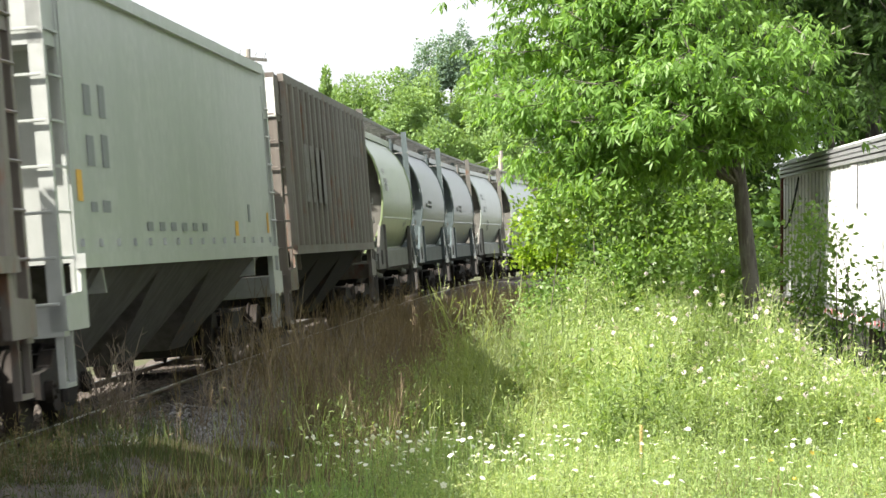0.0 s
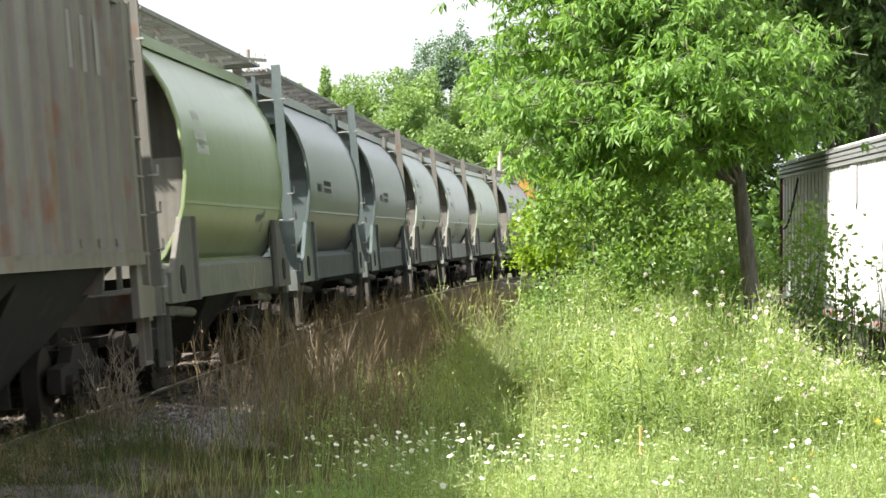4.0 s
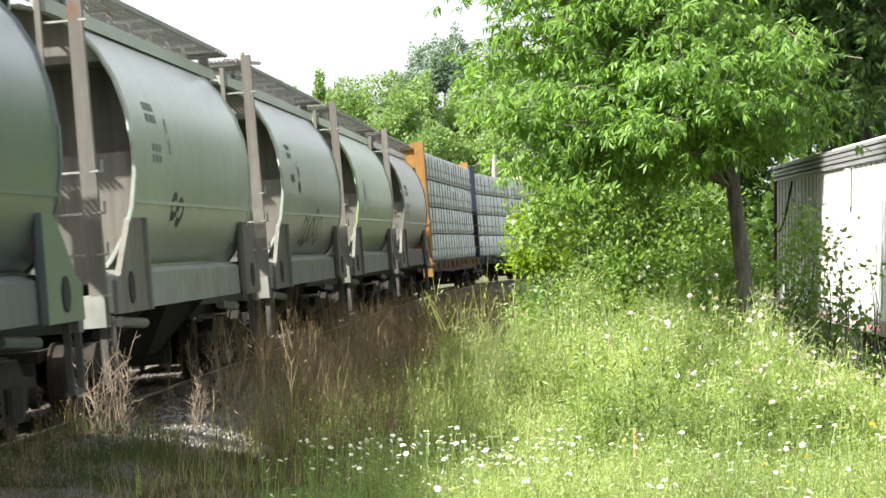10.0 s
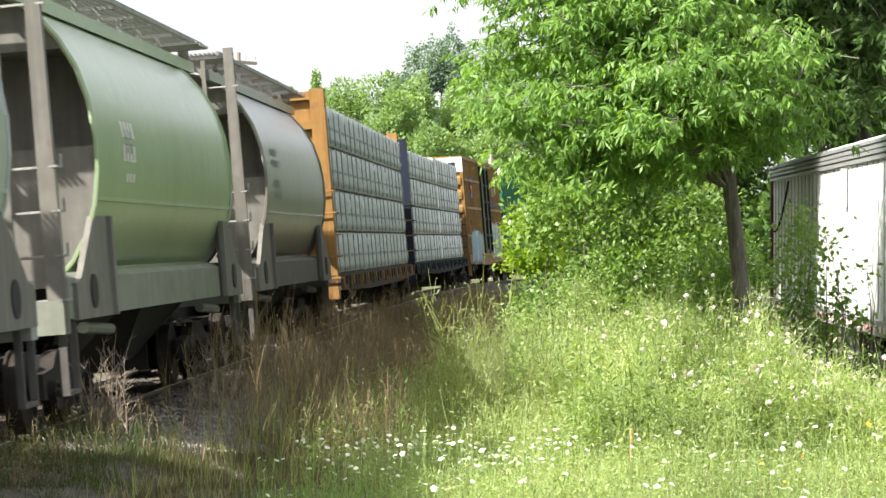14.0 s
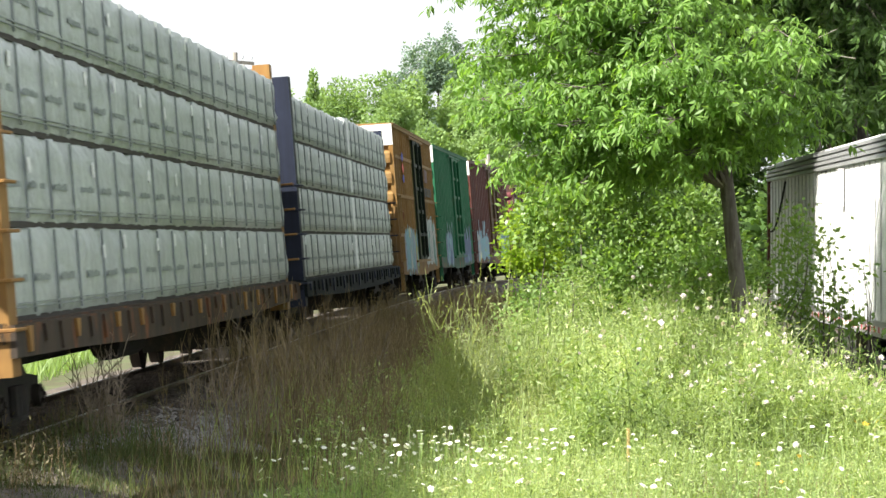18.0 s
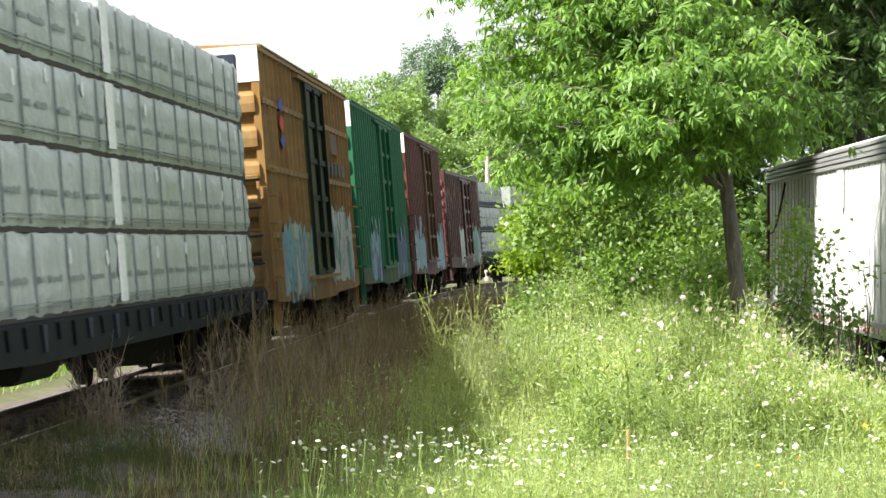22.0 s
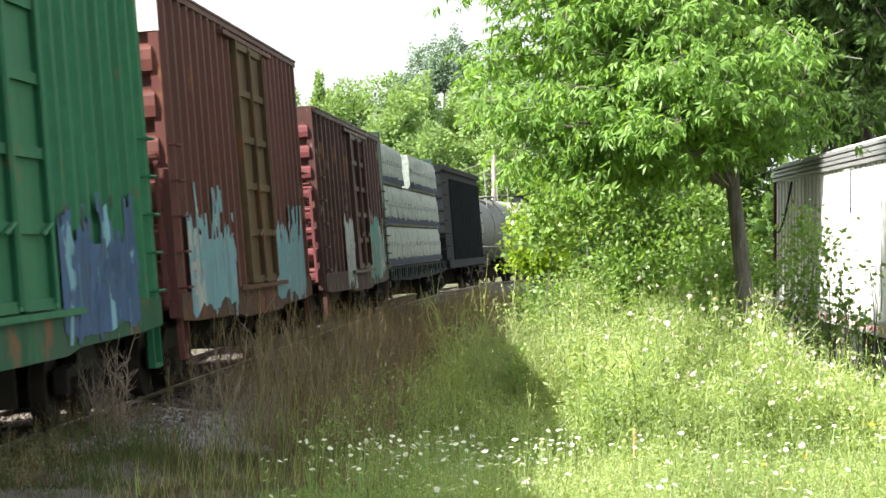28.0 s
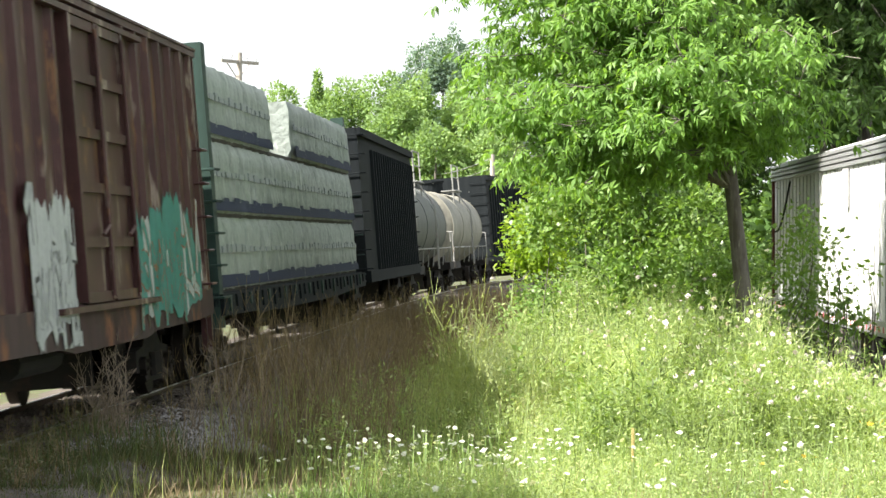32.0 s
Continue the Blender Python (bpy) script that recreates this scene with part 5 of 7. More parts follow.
# markings of single cars
def grey_marks(car, half, b):
    for y0, z in ((-b + 0.9, 3.05), (-b + 0.9, 2.55)):
        stencil(car, [(y0, y0 + 0.34, z, z + 0.30), (y0 + 0.78, y0 + 1.10, z, z + 0.33)], 1.525, M["bar_mid"])
    stencil(car, [(-b + 0.9, -b + 1.2, 2.1, 2.2), (-b + 1.5, -b + 1.9, 2.1, 2.22), (b - 2.5, b - 2.3, 2.05, 2.3)], 1.525, M["bar_mid"])
    stencil(car, [(-b + 0.25, -b + 0.5, 2.2, 2.5), (b - 0.5, b - 0.3, 1.9, 2.2)], 1.525, M["bar_yellow"])
    stencil(car, [(b - 3.9, b - 3.6, 1.86, 2.06)], 1.526, M["bar_yellow"])
    stencil(car, [(-b + 4 + i * 0.8, -b + 4.35 + i * 0.8, 1.92, 2.02) for i in range(6)], 1.525, M["bar_mid"])


def brown_marks(car, half, b):
    stencil(car, [(-b + 2.0 + i * 0.95, -b + 2.5 + i * 0.95, 2.42, 3.38) for i in range(4)], 1.604, M["faded_white"])
    stencil(car, [(-b + 2.12 + i * 0.95, -b + 2.38 + i * 0.95, z, z + 0.24) for i in range(2) for z in (2.52, 2.98)], 1.609, M["brown_hopper"])
    stencil(car, [(b - 3.4 + i * 0.7, b - 3.2 + i * 0.7, 3.45, 4.0) for i in range(3)], 1.604, M["faded_white"])
    bm = bmesh.new()
    e = -half
    box(bm, -1.5, 1.5, e - 0.006, e, 3.72, 4.34)
    part("end_number_panel", bm, M["white_panel"], car, "white panel on the end with dark lettering bars")
    for x in (0.5, 0.8, 1.1):
        bm = bmesh.new()
        box(bm, x, x + 0.2, e - 0.012, e - 0.005, 3.85, 4.08)
        part("lettering_bar", bm, M["bar_dark"], car)


def tags(*sets):
    """Graffiti on a boxcar's side: (y0, y1, z0, z1, paints, seed, strokes) from the middle of the car."""
    def f(car, half, x):
        for y0, y1, z0, z1, names, seed, n in sets:
            splash(car, x, y0, y1, z0, z1, [M[k] for k in names], seed, n)
        end = -(half - 0.12) - 0.084
        for i in range(7):                   # lettering on the end panel, not to be read
            bm = bmesh.new()
            top = max(v[2] for c in car.children if c.name.startswith("body") for v in c.bound_box)
            box(bm, -0.55 + i * 0.22, -0.42 + i * 0.22, end - 0.002, end + 0.004, top - 0.33, top - 0.15)
            part("lettering_bar", bm, M["bar_dark" if any(c.name.startswith("end_panel") for c in car.children) else "bar_white"], car)
    return f


def yellow_marks(car, half, x):
    tags((-half + 1.2, -1.7, 0.90, 2.12, ("g_blue", "g_pale", "g_lilac", "g_blue", "g_lime", "g_black"), 21, 46), (1.7, half - 1.2, 1.05, 2.42, ("g_pale", "g_teal", "g_pale", "g_black"), 22, 40))(car, half, x)
    for z0, z1, k in ((3.95, 4.2, "bar_blue"), (3.62, 3.92, "bar_red"), (3.36, 3.6, "bar_blue")):
        bm = bmesh.new()
        yc = -half + 2.4
        mid = (z0 + z1) / 2
        prism(bm, [(yc - 0.30, mid), (yc, z0), (yc + 0.34, mid - 0.04), (yc + 0.30, mid + 0.08), (yc, z1)], x + 0.004, x + 0.008, axis="x")
        part("emblem", bm, M[k], car, "blue and red painted emblem")
    for i in range(5):
        bm = bmesh.new()
        box(bm, x + 0.004, x + 0.008, 2.2 + i * 0.75, 2.65 + i * 0.75, 3.12, 3.38)
        part("lettering_bar", bm, M["bar_dark"], car)
    bm = bmesh.new()
    box(bm, x + 0.004, x + 0.008, 3.2, 4.5, 3.55, 3.95)
    part("reddish_patch", bm, M["oxide"], car, "square of reddish repaint")


def shell_marks(kind):
    def f(car, half, b):
        if kind == "cream":
            shell_mark(car, [(-b + 1.1, -b + 2.1, 2.85, 3.2), (-b + 1.3, -b + 1.9, 3.25, 3.45)], M["bar_white"])
            shell_mark(car, [(b - 2.6, b - 1.9, 2.05, 2.2), (b - 1.9, b - 1.6, 1.9, 2.3), (-b + 1.35, -b + 1.8, 2.92, 3.1)], M["bar_mid"])
        elif kind == "blue":
            shell_mark(car, [(-b + 1.4, -b + 2.1, 2.6, 2.8), (-b + 2.5, -b + 3.8, 2.6, 2.85)], M["bar_dark"])
            shell_mark(car, [(b - 3.0, b - 2.8, 1.86, 1.93)], M["bar_yellow"])
        elif kind == "white":
            shell_mark(car, [(-b + 1.2, -b + 1.9, 3.15, 3.42), (-b + 1.2, -b + 1.9, 2.7, 2.95), (-b + 2.4, -b + 2.55, 2.8, 3.3)], M["bar_mid"])
            splash(car, 0, -b + 2.6, -b + 3.5, 2.0, 2.5, [M["bar_dark"], M["bar_mid"]], 5, 8, on=True, fill=False)
        elif kind == "green_tag":
            shell_mark(car, [(-b + 1.3, -b + 1.9, 3.15, 3.42), (-b + 1.3, -b + 1.9, 2.75, 2.95), (-b + 2.4, -b + 2.7, 2.6, 3.1)], M["bar_mid"])
            splash(car, 0, -b + 3.4, -b + 6.4, 1.62, 2.5, [M["scrawl"], M["bar_dark"], M["scrawl"]], 8, 44, on=True, fill=False)
        elif kind == "lime":
            shell_mark(car, [(-b + 1.5, -b + 2.3, 2.65, 3.15), (-b + 1.6, -b + 2.2, 2.45, 2.58)], M["bar_white"])
            shell_mark(car, [(-b + 1.65, -b + 2.15, 2.75, 3.05)], M["bar_mid"])
        else:
            shell_mark(car, [(-b + 1.0, -b + 1.9, 2.95, 3.3), (-b + 1.0, -b + 1.9, 2.45, 2.8)], M["bar_mid"])
    return f


# ---- the cars in their order ----
slab_hopper("dark brown covered hopper with ribbed sides and ladders", -128.6, 17.0, M["brown_hopper"], ribs=17, dark=True)
slab_hopper("pale grey smooth-sided covered hopper with striped chutes", -111.3, 17.3, M["grey_hopper"], extras=grey_marks)
slab_hopper("faded brown covered hopper with ribbed sides", -93.9, 17.2, M["brown_hopper"], ribs=18, dark=True, extras=brown_marks, top=4.42)
round_hopper("cream-green round-sided covered hopper with roof grating", -76.7, 13.4, "cream", extras=shell_marks("cream"))
round_hopper("blue-grey round-sided covered hopper", -63.3, 13.5, "blue_grey", extras=shell_marks("blue"))
round_hopper("darker blue-grey round-sided covered hopper", -49.8, 13.5, "blue_grey", extras=shell_marks("blue"))
round_hopper("weathered white round-sided covered hopper", -36.4, 13.4, "off_white", extras=shell_marks("white"))
round_hopper("weathered white round-sided covered hopper with green graffiti", -23.0, 13.7, "off_white", extras=shell_marks("green_tag"))
round_hopper("pale green round-sided covered hopper", -9.3, 13.7, "green_grey", extras=shell_marks("lime"))
round_hopper("dirty grey-brown round-sided covered hopper", 4.4, 12.8, "dirty_grey", extras=shell_marks("grey"))
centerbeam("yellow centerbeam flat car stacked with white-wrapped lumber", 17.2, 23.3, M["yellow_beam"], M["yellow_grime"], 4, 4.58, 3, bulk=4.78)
centerbeam("navy blue centerbeam flat car stacked with white-wrapped lumber", 40.5, 24.6, M["navy"], M["black_car"], 4, 4.46, 4, gap=1.0, step_up=0.09, bulk=4.66)
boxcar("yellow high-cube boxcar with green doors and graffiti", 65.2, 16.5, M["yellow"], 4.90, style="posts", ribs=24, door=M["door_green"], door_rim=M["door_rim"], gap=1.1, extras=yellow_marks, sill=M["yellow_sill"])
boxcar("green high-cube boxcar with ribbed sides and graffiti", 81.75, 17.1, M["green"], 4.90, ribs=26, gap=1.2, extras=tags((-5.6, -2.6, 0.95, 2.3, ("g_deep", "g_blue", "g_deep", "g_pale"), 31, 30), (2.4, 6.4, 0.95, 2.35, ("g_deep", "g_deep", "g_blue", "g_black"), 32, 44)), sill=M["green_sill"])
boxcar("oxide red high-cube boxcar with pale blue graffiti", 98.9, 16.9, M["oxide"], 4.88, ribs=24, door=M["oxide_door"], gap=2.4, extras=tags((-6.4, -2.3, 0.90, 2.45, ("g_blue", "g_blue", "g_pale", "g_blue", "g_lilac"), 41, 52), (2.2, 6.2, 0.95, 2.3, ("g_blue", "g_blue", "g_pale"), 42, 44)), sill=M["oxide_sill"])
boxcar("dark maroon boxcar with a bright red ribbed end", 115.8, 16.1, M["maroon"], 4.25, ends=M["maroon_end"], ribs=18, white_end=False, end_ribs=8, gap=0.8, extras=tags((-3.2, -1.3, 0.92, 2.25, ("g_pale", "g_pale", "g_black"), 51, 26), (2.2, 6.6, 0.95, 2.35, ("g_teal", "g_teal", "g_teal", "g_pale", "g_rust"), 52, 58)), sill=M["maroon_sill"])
centerbeam("dark green centerbeam flat car with navy-banded lumber packages", 131.9, 23.3, M["dark_green"], M["black_car"], 3, 4.30, 9, bulk=4.45, packs=4, navy=True, cut_short=((2, 1),))
gondola("black high-sided gondola with upright ribs", 155.3, 18.0, M["black_car"], 4.30)
tank_car("dull grey-white tank car with a handrail", 173.6, 16.4, M["tank"])
tank_car("dull olive tank car streaked with dirt", 190.0, 16.6, M["tank_dull"])
gondola("black high-sided gondola behind the tank cars", 206.6, 17.0, M["black_car"], 4.45, plain=1.0)


# ---- what moves ----
def place_of(start, inner, t):
    """The pose of a car at t seconds: its two trucks ride on the track."""
    tt = t - 16.0
    mid = start - (SPEED * tt + 0.5 * GAIN * tt * tt)
    xa, ya, _ = track_at(mid - inner)
    xb, yb, _ = track_at(mid + inner)
    h = math.atan2(xb - xa, yb - ya)
    return pose((xa + xb) / 2, (ya + yb) / 2, RAIL_TOP, 0, -math.degrees(CANT), -math.degrees(h)), mid


def motions():
    for car, start, inner, wheels in CARS:
        walk(car, [(t, place_of(start, inner, t)[0]) for t in range(33)])
        # the wheels roll while the car passes through the view
        seen = [t * 0.08 for t in range(401) if -12 < place_of(start, inner, t * 0.08)[1] < 32]
        if len(seen) < 2:
            seen = [0.0]
        times = sorted({0.0, *[round(t, 2) for t in seen], 32.0})
        for w, y in wheels:
            rows = []
            for t in times:
                tc = min(max(t, seen[0]), seen[-1])
                rows.append((t, pose(0, y, 0.42, math.degrees((tc - seen[0]) * SPEED / 0.43), 0, 0)))
            walk(w, rows)



# ---- plants: many small leaves and blades ----
RNG = np.random.default_rng(11)


def unit(v):
    return v / np.maximum(np.linalg.norm(v, axis=-1, keepdims=True), 1e-9)


def frames(d, up=None, twist=0.6):
    """Turns (n,3,3) whose y axis runs along d and whose z axis leans up, with some twist."""
    d = unit(d)
    n = len(d)
    ref = np.tile(np.array([[0, 0, 1.0]]), (n, 1)) if up is None else up
    ref = ref + RNG.normal(0, twist, (n, 3))
    x = unit(np.cross(d, ref))
    z = np.cross(x, d)
    return np.stack([x, d, z], axis=-1)


def scatter(tv, tq, P, R, S):
    """Copies of a little template (verts, quads) at places P, turns R, sizes S: (verts, quads)."""
    tv, tq = np.asarray(tv, float), np.asarray(tq, int)
    S = np.asarray(S, float)
    S = S[:, None, None] if S.ndim == 1 else S[:, None, :]
    v = np.einsum("nij,nkj->nki", R, tv[None] * S) + P[:, None, :]
    q = tq[None] + (np.arange(len(P)) * len(tv))[:, None, None]
    return v.reshape(-1, 3), q.reshape(-1, tq.shape[1])


def joined(pieces):
    vs, qs, o = [], [], 0
    for v, q in pieces:
        vs.append(v)
        qs.append(q + o)
        o += len(v)
    return np.concatenate(vs), np.concatenate(qs)


def stuff(name, pieces, mats, label, category, parent=None, kind="stuff"):
    """One object out of pieces (verts, quads, material index)."""
    v, q = joined([(a, b) for a, b, _ in pieces])
    idx = np.concatenate([np.full(len(b), k) for _, b, k in pieces])
    me = soup(name, v, q, None, materials=mats, mat_index=idx)
    ob = new(name, me)
    if parent is not None:
        ob.parent = parent
        if label:
            ob["label"] = label
        ob["kind"] = kind
        return ob
    return tagged(ob, label, category, kind=kind)


LEAFLET = ([(0, 0, 0), (0.135, 0.40, 0.03), (0, 1, -0.06), (-0.135, 0.40, 0.03)], [(0, 1, 2, 3)])
OVAL = ([(0, 0, 0), (0.30, 0.45, 0.05), (0, 1, -0.04), (-0.30, 0.45, 0.05)], [(0, 1, 2, 3)])
BLADE = ([(-0.5, 0, 0), (0.5, 0, 0), (0.30, 0.62, 0.07), (-0.30, 0.62, 0.07), (0.03, 1.0, 0.22), (-0.03, 1.0, 0.22)], [(0, 1, 2, 3), (3, 2, 4, 5)])
STRIP = ([(-0.5, 0, 0), (0.5, 0, 0), (0.25, 1, 0), (-0.25, 1, 0)], [(0, 1, 2, 3)])


def in_blob(n, c, r, hollow=0.35):
    """Points in an uneven ellipsoid, thicker towards its skin; with the way out of it."""
    d = unit(RNG.normal(0, 1, (n, 3)))
    k = RNG.uniform(hollow ** 3, 1, n) ** (1 / 3)
    lump = 1 + 0.16 * np.sin(d[:, 0] * 5 + c[0] * 3) + 0.14 * np.sin(d[:, 1] * 6 + c[2] * 2) + 0.12 * np.sin(d[:, 2] * 7 + c[1])
    return np.array(c) + d * (k * lump)[:, None] * np.array(r), d


def branches(bm, tips, base, top, r0, seed=0, limbs=9):
    """A tapered trunk from base to top through bends, and limbs that reach towards tips."""
    rng = random.Random(seed)
    pts = [Vector(base).lerp(Vector(top), i / 8) + Vector((rng.uniform(-1, 1), rng.uniform(-1, 1), 0)) * 0.035 * (i > 0) for i in range(9)]
    for i in range(8):
        rod(bm, pts[i], pts[i + 1], r0 * (1 - 0.085 * i), 12, r0 * (1 - 0.085 * (i + 1)))
    return pts


def limbs_to(name, pts, targets, r, parent, seed):
    rng = random.Random(seed)
    for t in targets:
        bm = bmesh.new()
        t = Vector(t)
        low = [p for p in pts if p.z < t.z - 0.1] or pts[:1]
        s = min(low, key=lambda p: (p - t).length - 0.35 * p.z)
        a = s
        n = 5
        for k in range(1, n + 1):
            f = k / n
            b = s.lerp(t, f) + Vector((rng.uniform(-1, 1), rng.uniform(-1, 1), rng.uniform(-1, 1))) * 0.09 + Vector((0, 0, 0.22 * math.sin(f * math.pi)))
            rod(bm, a, b, r * (1.05 - 0.85 * (f - 1 / n)), 7, r * (1.05 - 0.85 * f))
            a = b
        part(name, bm, M["bark"], parent, smooth=True)


def broad_tree(label, base, top, r0, blobs, limb_r, twigs, per, size, mat, seed, skip=None):
    """A tree with compound leaves: trunk, limbs, and a crown of leafy twigs in clumps."""
    tree = empty("tree", label, "tree", "trees beside the line")
    bm = bmesh.new()
    pts = branches(bm, None, base, top, r0, seed)
    part("trunk", bm, M["bark"], tree, smooth=True)
    limbs_to("limb", pts, [Vector(c) + Vector((RNG.uniform(-0.4, 0.4), RNG.uniform(-0.3, 0.3), RNG.uniform(-0.2, 0.3))) for c, r in blobs for _ in range(2)], limb_r, tree, seed)
    tot = sum(r[0] * r[1] + r[0] * r[2] for c, r in blobs)
    pieces = []
    for c, r in blobs:
        n = int(twigs * (r[0] * r[1] + r[0] * r[2]) / tot)
        P, D = in_blob(n, c, r, 0.25)
        D = unit(D + RNG.normal(0, 0.4, D.shape) + np.array([0, 0, -0.15]))
        # clumps of leaves along each twig, hanging outwards
        k = np.repeat(np.arange(n), per)
        along_twig = RNG.uniform(-0.35, 0.1, len(k))[:, None]
        LP = P[k] + D[k] * along_twig + RNG.normal(0, 0.09, (len(k), 3))
        LD = unit(D[k] + RNG.normal(0, 0.7, (len(k), 3)) + np.array([0, 0, -0.75]))
        for i, (cv, cq) in enumerate(LEAF_KINDS):
            w = np.arange(len(k)) % len(LEAF_KINDS) == i
            v, q = scatter(cv, cq, LP[w], frames(LD[w], twist=0.45), RNG.uniform(0.75, 1.25, w.sum()) * size)
            pieces.append((v, q, 0))
        v, q = scatter(*STRIP, P - D * 0.5, frames(D), np.stack([np.full(n, 0.012), np.full(n, 0.55), np.ones(n)], -1))
        pieces.append((v, q, 1))
    stuff("crown", pieces, [mat, M["bark"]], "dense crown of drooping compound leaves", "", tree)
    return tree


def shrub(label, blobs, leaves, size, mat, seed, template=OVAL, droop=-0.1, name="shrub", category="shrub", stems=7):
    ob = empty(name, label, category, "shrubs under the trees")
    pieces = []
    tot = sum(r[0] * r[2] for c, r in blobs)
    for c, r in blobs:
        n = int(leaves * r[0] * r[2] / tot)
        tw = max(12, n // 14)
        P, D = in_blob(tw, c, r, 0.3)
        k = RNG.integers(0, tw, n)
        LP = P[k] + RNG.normal(0, 0.085, (n, 3)) + D[k] * RNG.uniform(-0.25, 0.08, n)[:, None]
        LD = unit(D[k] + RNG.normal(0, 0.8, (n, 3)) + np.array([0, 0, droop]))
        v, q = scatter(*template, LP, frames(LD, twist=0.7), RNG.uniform(0.6, 1.3, n) * size)
        pieces.append((v, q, 0))
    stuff("foliage", pieces, [mat], "", "", ob)
    rng = random.Random(seed)
    for i in range(stems):
        c, r = blobs[i % len(blobs)]
        bm = bmesh.new()
        x, y = c[0] + rng.uniform(-0.3, 0.3) * r[0], c[1] + rng.uniform(-0.3, 0.3) * r[1]
        a = Vector((x, y, float(ground_z(x, y)) - 0.05))
        for kk in range(1, 5):
            b = Vector((x + rng.uniform(-0.5, 0.5) * r[0] * kk / 4, y + rng.uniform(-0.5, 0.5) * r[1] * kk / 4, a.z + (c[2] + r[2] * 0.7) * 0.25))
            rod(bm, a, b, 0.022 - 0.004 * kk, 6, 0.018 - 0.0038 * kk)
            a = b
        part("stem", bm, M["bark"], ob)
    return ob


def inside(n, x0, x1, y0, y1, keep):
    P = np.stack([RNG.uniform(x0, x1, n), RNG.uniform(y0, y1, n)], -1)
    return P[keep(P[:, 0], P[:, 1])]


def on_ground(P):
    z = ground_z(P[:, 0], P[:, 1]) - 0.02
    o = track_off(P[:, 0], P[:, 1])
    z = np.maximum(z, RAIL_TOP + np.interp(o, [-1.75, -1.3, 1.3, 2.0, 2.9, 2.91], [-0.13, -0.10, -0.10, -0.22, -0.52, -9]) + CANT * o - 0.03)
    return np.concatenate([P, z[:, None]], 1)


def in_view(x, y, margin=0.35):
    """The wedge of ground that the long lens takes in, with a margin."""
    return np.abs(x) < 0.168 * y + margin


def low_front(y):
    """The verge is shorter where it has been mown, close to the camera."""
    return np.clip(0.42 + 0.58 * (y - 21.5) / 4.0, 0.42, 1.0)


def grass_patch(name, n, x0, x1, y0, y1, keep, h0, h1, mat, label, lean=0.28, width=0.009):
    P = on_ground(inside(n, x0, x1, y0, y1, keep))
    m = len(P)
    D = unit(np.stack([RNG.normal(0, lean, m), RNG.normal(0, lean, m), np.ones(m)], -1))
    hum = 0.75 + 0.5 * (np.sin(P[:, 0] * 2.1 + 0.7) * np.sin(P[:, 1] * 1.3) * 0.5 + 0.5)
    L = RNG.uniform(h0, h1, m) * hum * low_front(P[:, 1])
    v, q = scatter(*BLADE, P, frames(D, up=RNG.normal(0, 1, (m, 3)), twist=0.2), np.stack([RNG.uniform(0.6, 1.4, m) * width, L, L], -1))
    stuff(name, [(v, q, 0)], [mat], label, "grass")


def weeds(name, P, h0, h1, mat, label, leaves=24, leaf=0.075, branch=5, stem_w=0.008, template=LEAFLET, lean=0.12, fan=0.8, mats=None, top_only=False, category="weeds", scale=1.0, rise=0.12):
    """Tall plants: an upright stem, side branches, and narrow leaves all the way up."""
    P = on_ground(P)
    n = len(P)
    H = scale * RNG.uniform(h0, h1, n) * (0.86 + 0.2 * np.sin(P[:, 0] * 2.6 + 0.4) * np.sin(P[:, 1] * 1.1 + 1.0) + 0.16 * np.sin(P[:, 0] * 5.7 + P[:, 1] * 2.3))
    D = unit(np.stack([RNG.normal(0, lean, n), RNG.normal(0, lean, n), np.ones(n)], -1))
    pieces = []
    stem = M["weed"] if mats is None else mats
    v, q = scatter(*STRIP, P, frames(D, up=RNG.normal(0, 1, (n, 3))), np.stack([np.full(n, stem_w), H, H], -1))
    pieces.append((v, q, 1))
    if branch:
        k = np.repeat(np.arange(n), branch)
        f = RNG.uniform(0.35, 0.95, len(k))
        B = P[k] + D[k] * (H[k] * f)[:, None]
        BD = unit(D[k] * 0.9 + RNG.normal(0, fan * 0.6, (len(k), 3)) + np.array([0, 0, 0.35]))
        BL = H[k] * RNG.uniform(0.14, 0.34, len(k))
        v, q = scatter(*STRIP, B, frames(BD, up=RNG.normal(0, 1, (len(k), 3))), np.stack([np.full(len(k), stem_w * 0.7), BL, BL], -1))
        pieces.append((v, q, 1))
    if leaves:
        k = np.repeat(np.arange(n), leaves)
        f = RNG.uniform(0.12 if not top_only else 0.55, 1.02, len(k))
        off = RNG.normal(0, 1, (len(k), 3)) * (0.05 + 0.09 * f * fan)[:, None]
        off[:, 2] *= 0.5
        LP = P[k] + D[k] * (H[k] * f)[:, None] + off * 0.9
        LD = unit(unit(off) * 0.9 + RNG.normal(0, 0.45, (len(k), 3)) + np.array([0, 0, rise]))
        v, q = scatter(*template, LP, frames(LD, twist=0.5), RNG.uniform(0.6, 1.35, len(k)) * leaf)
        pieces.append((v, q, 0))
    stuff(name, pieces, [mat, stem], label, category)
    return P + D * H[:, None]


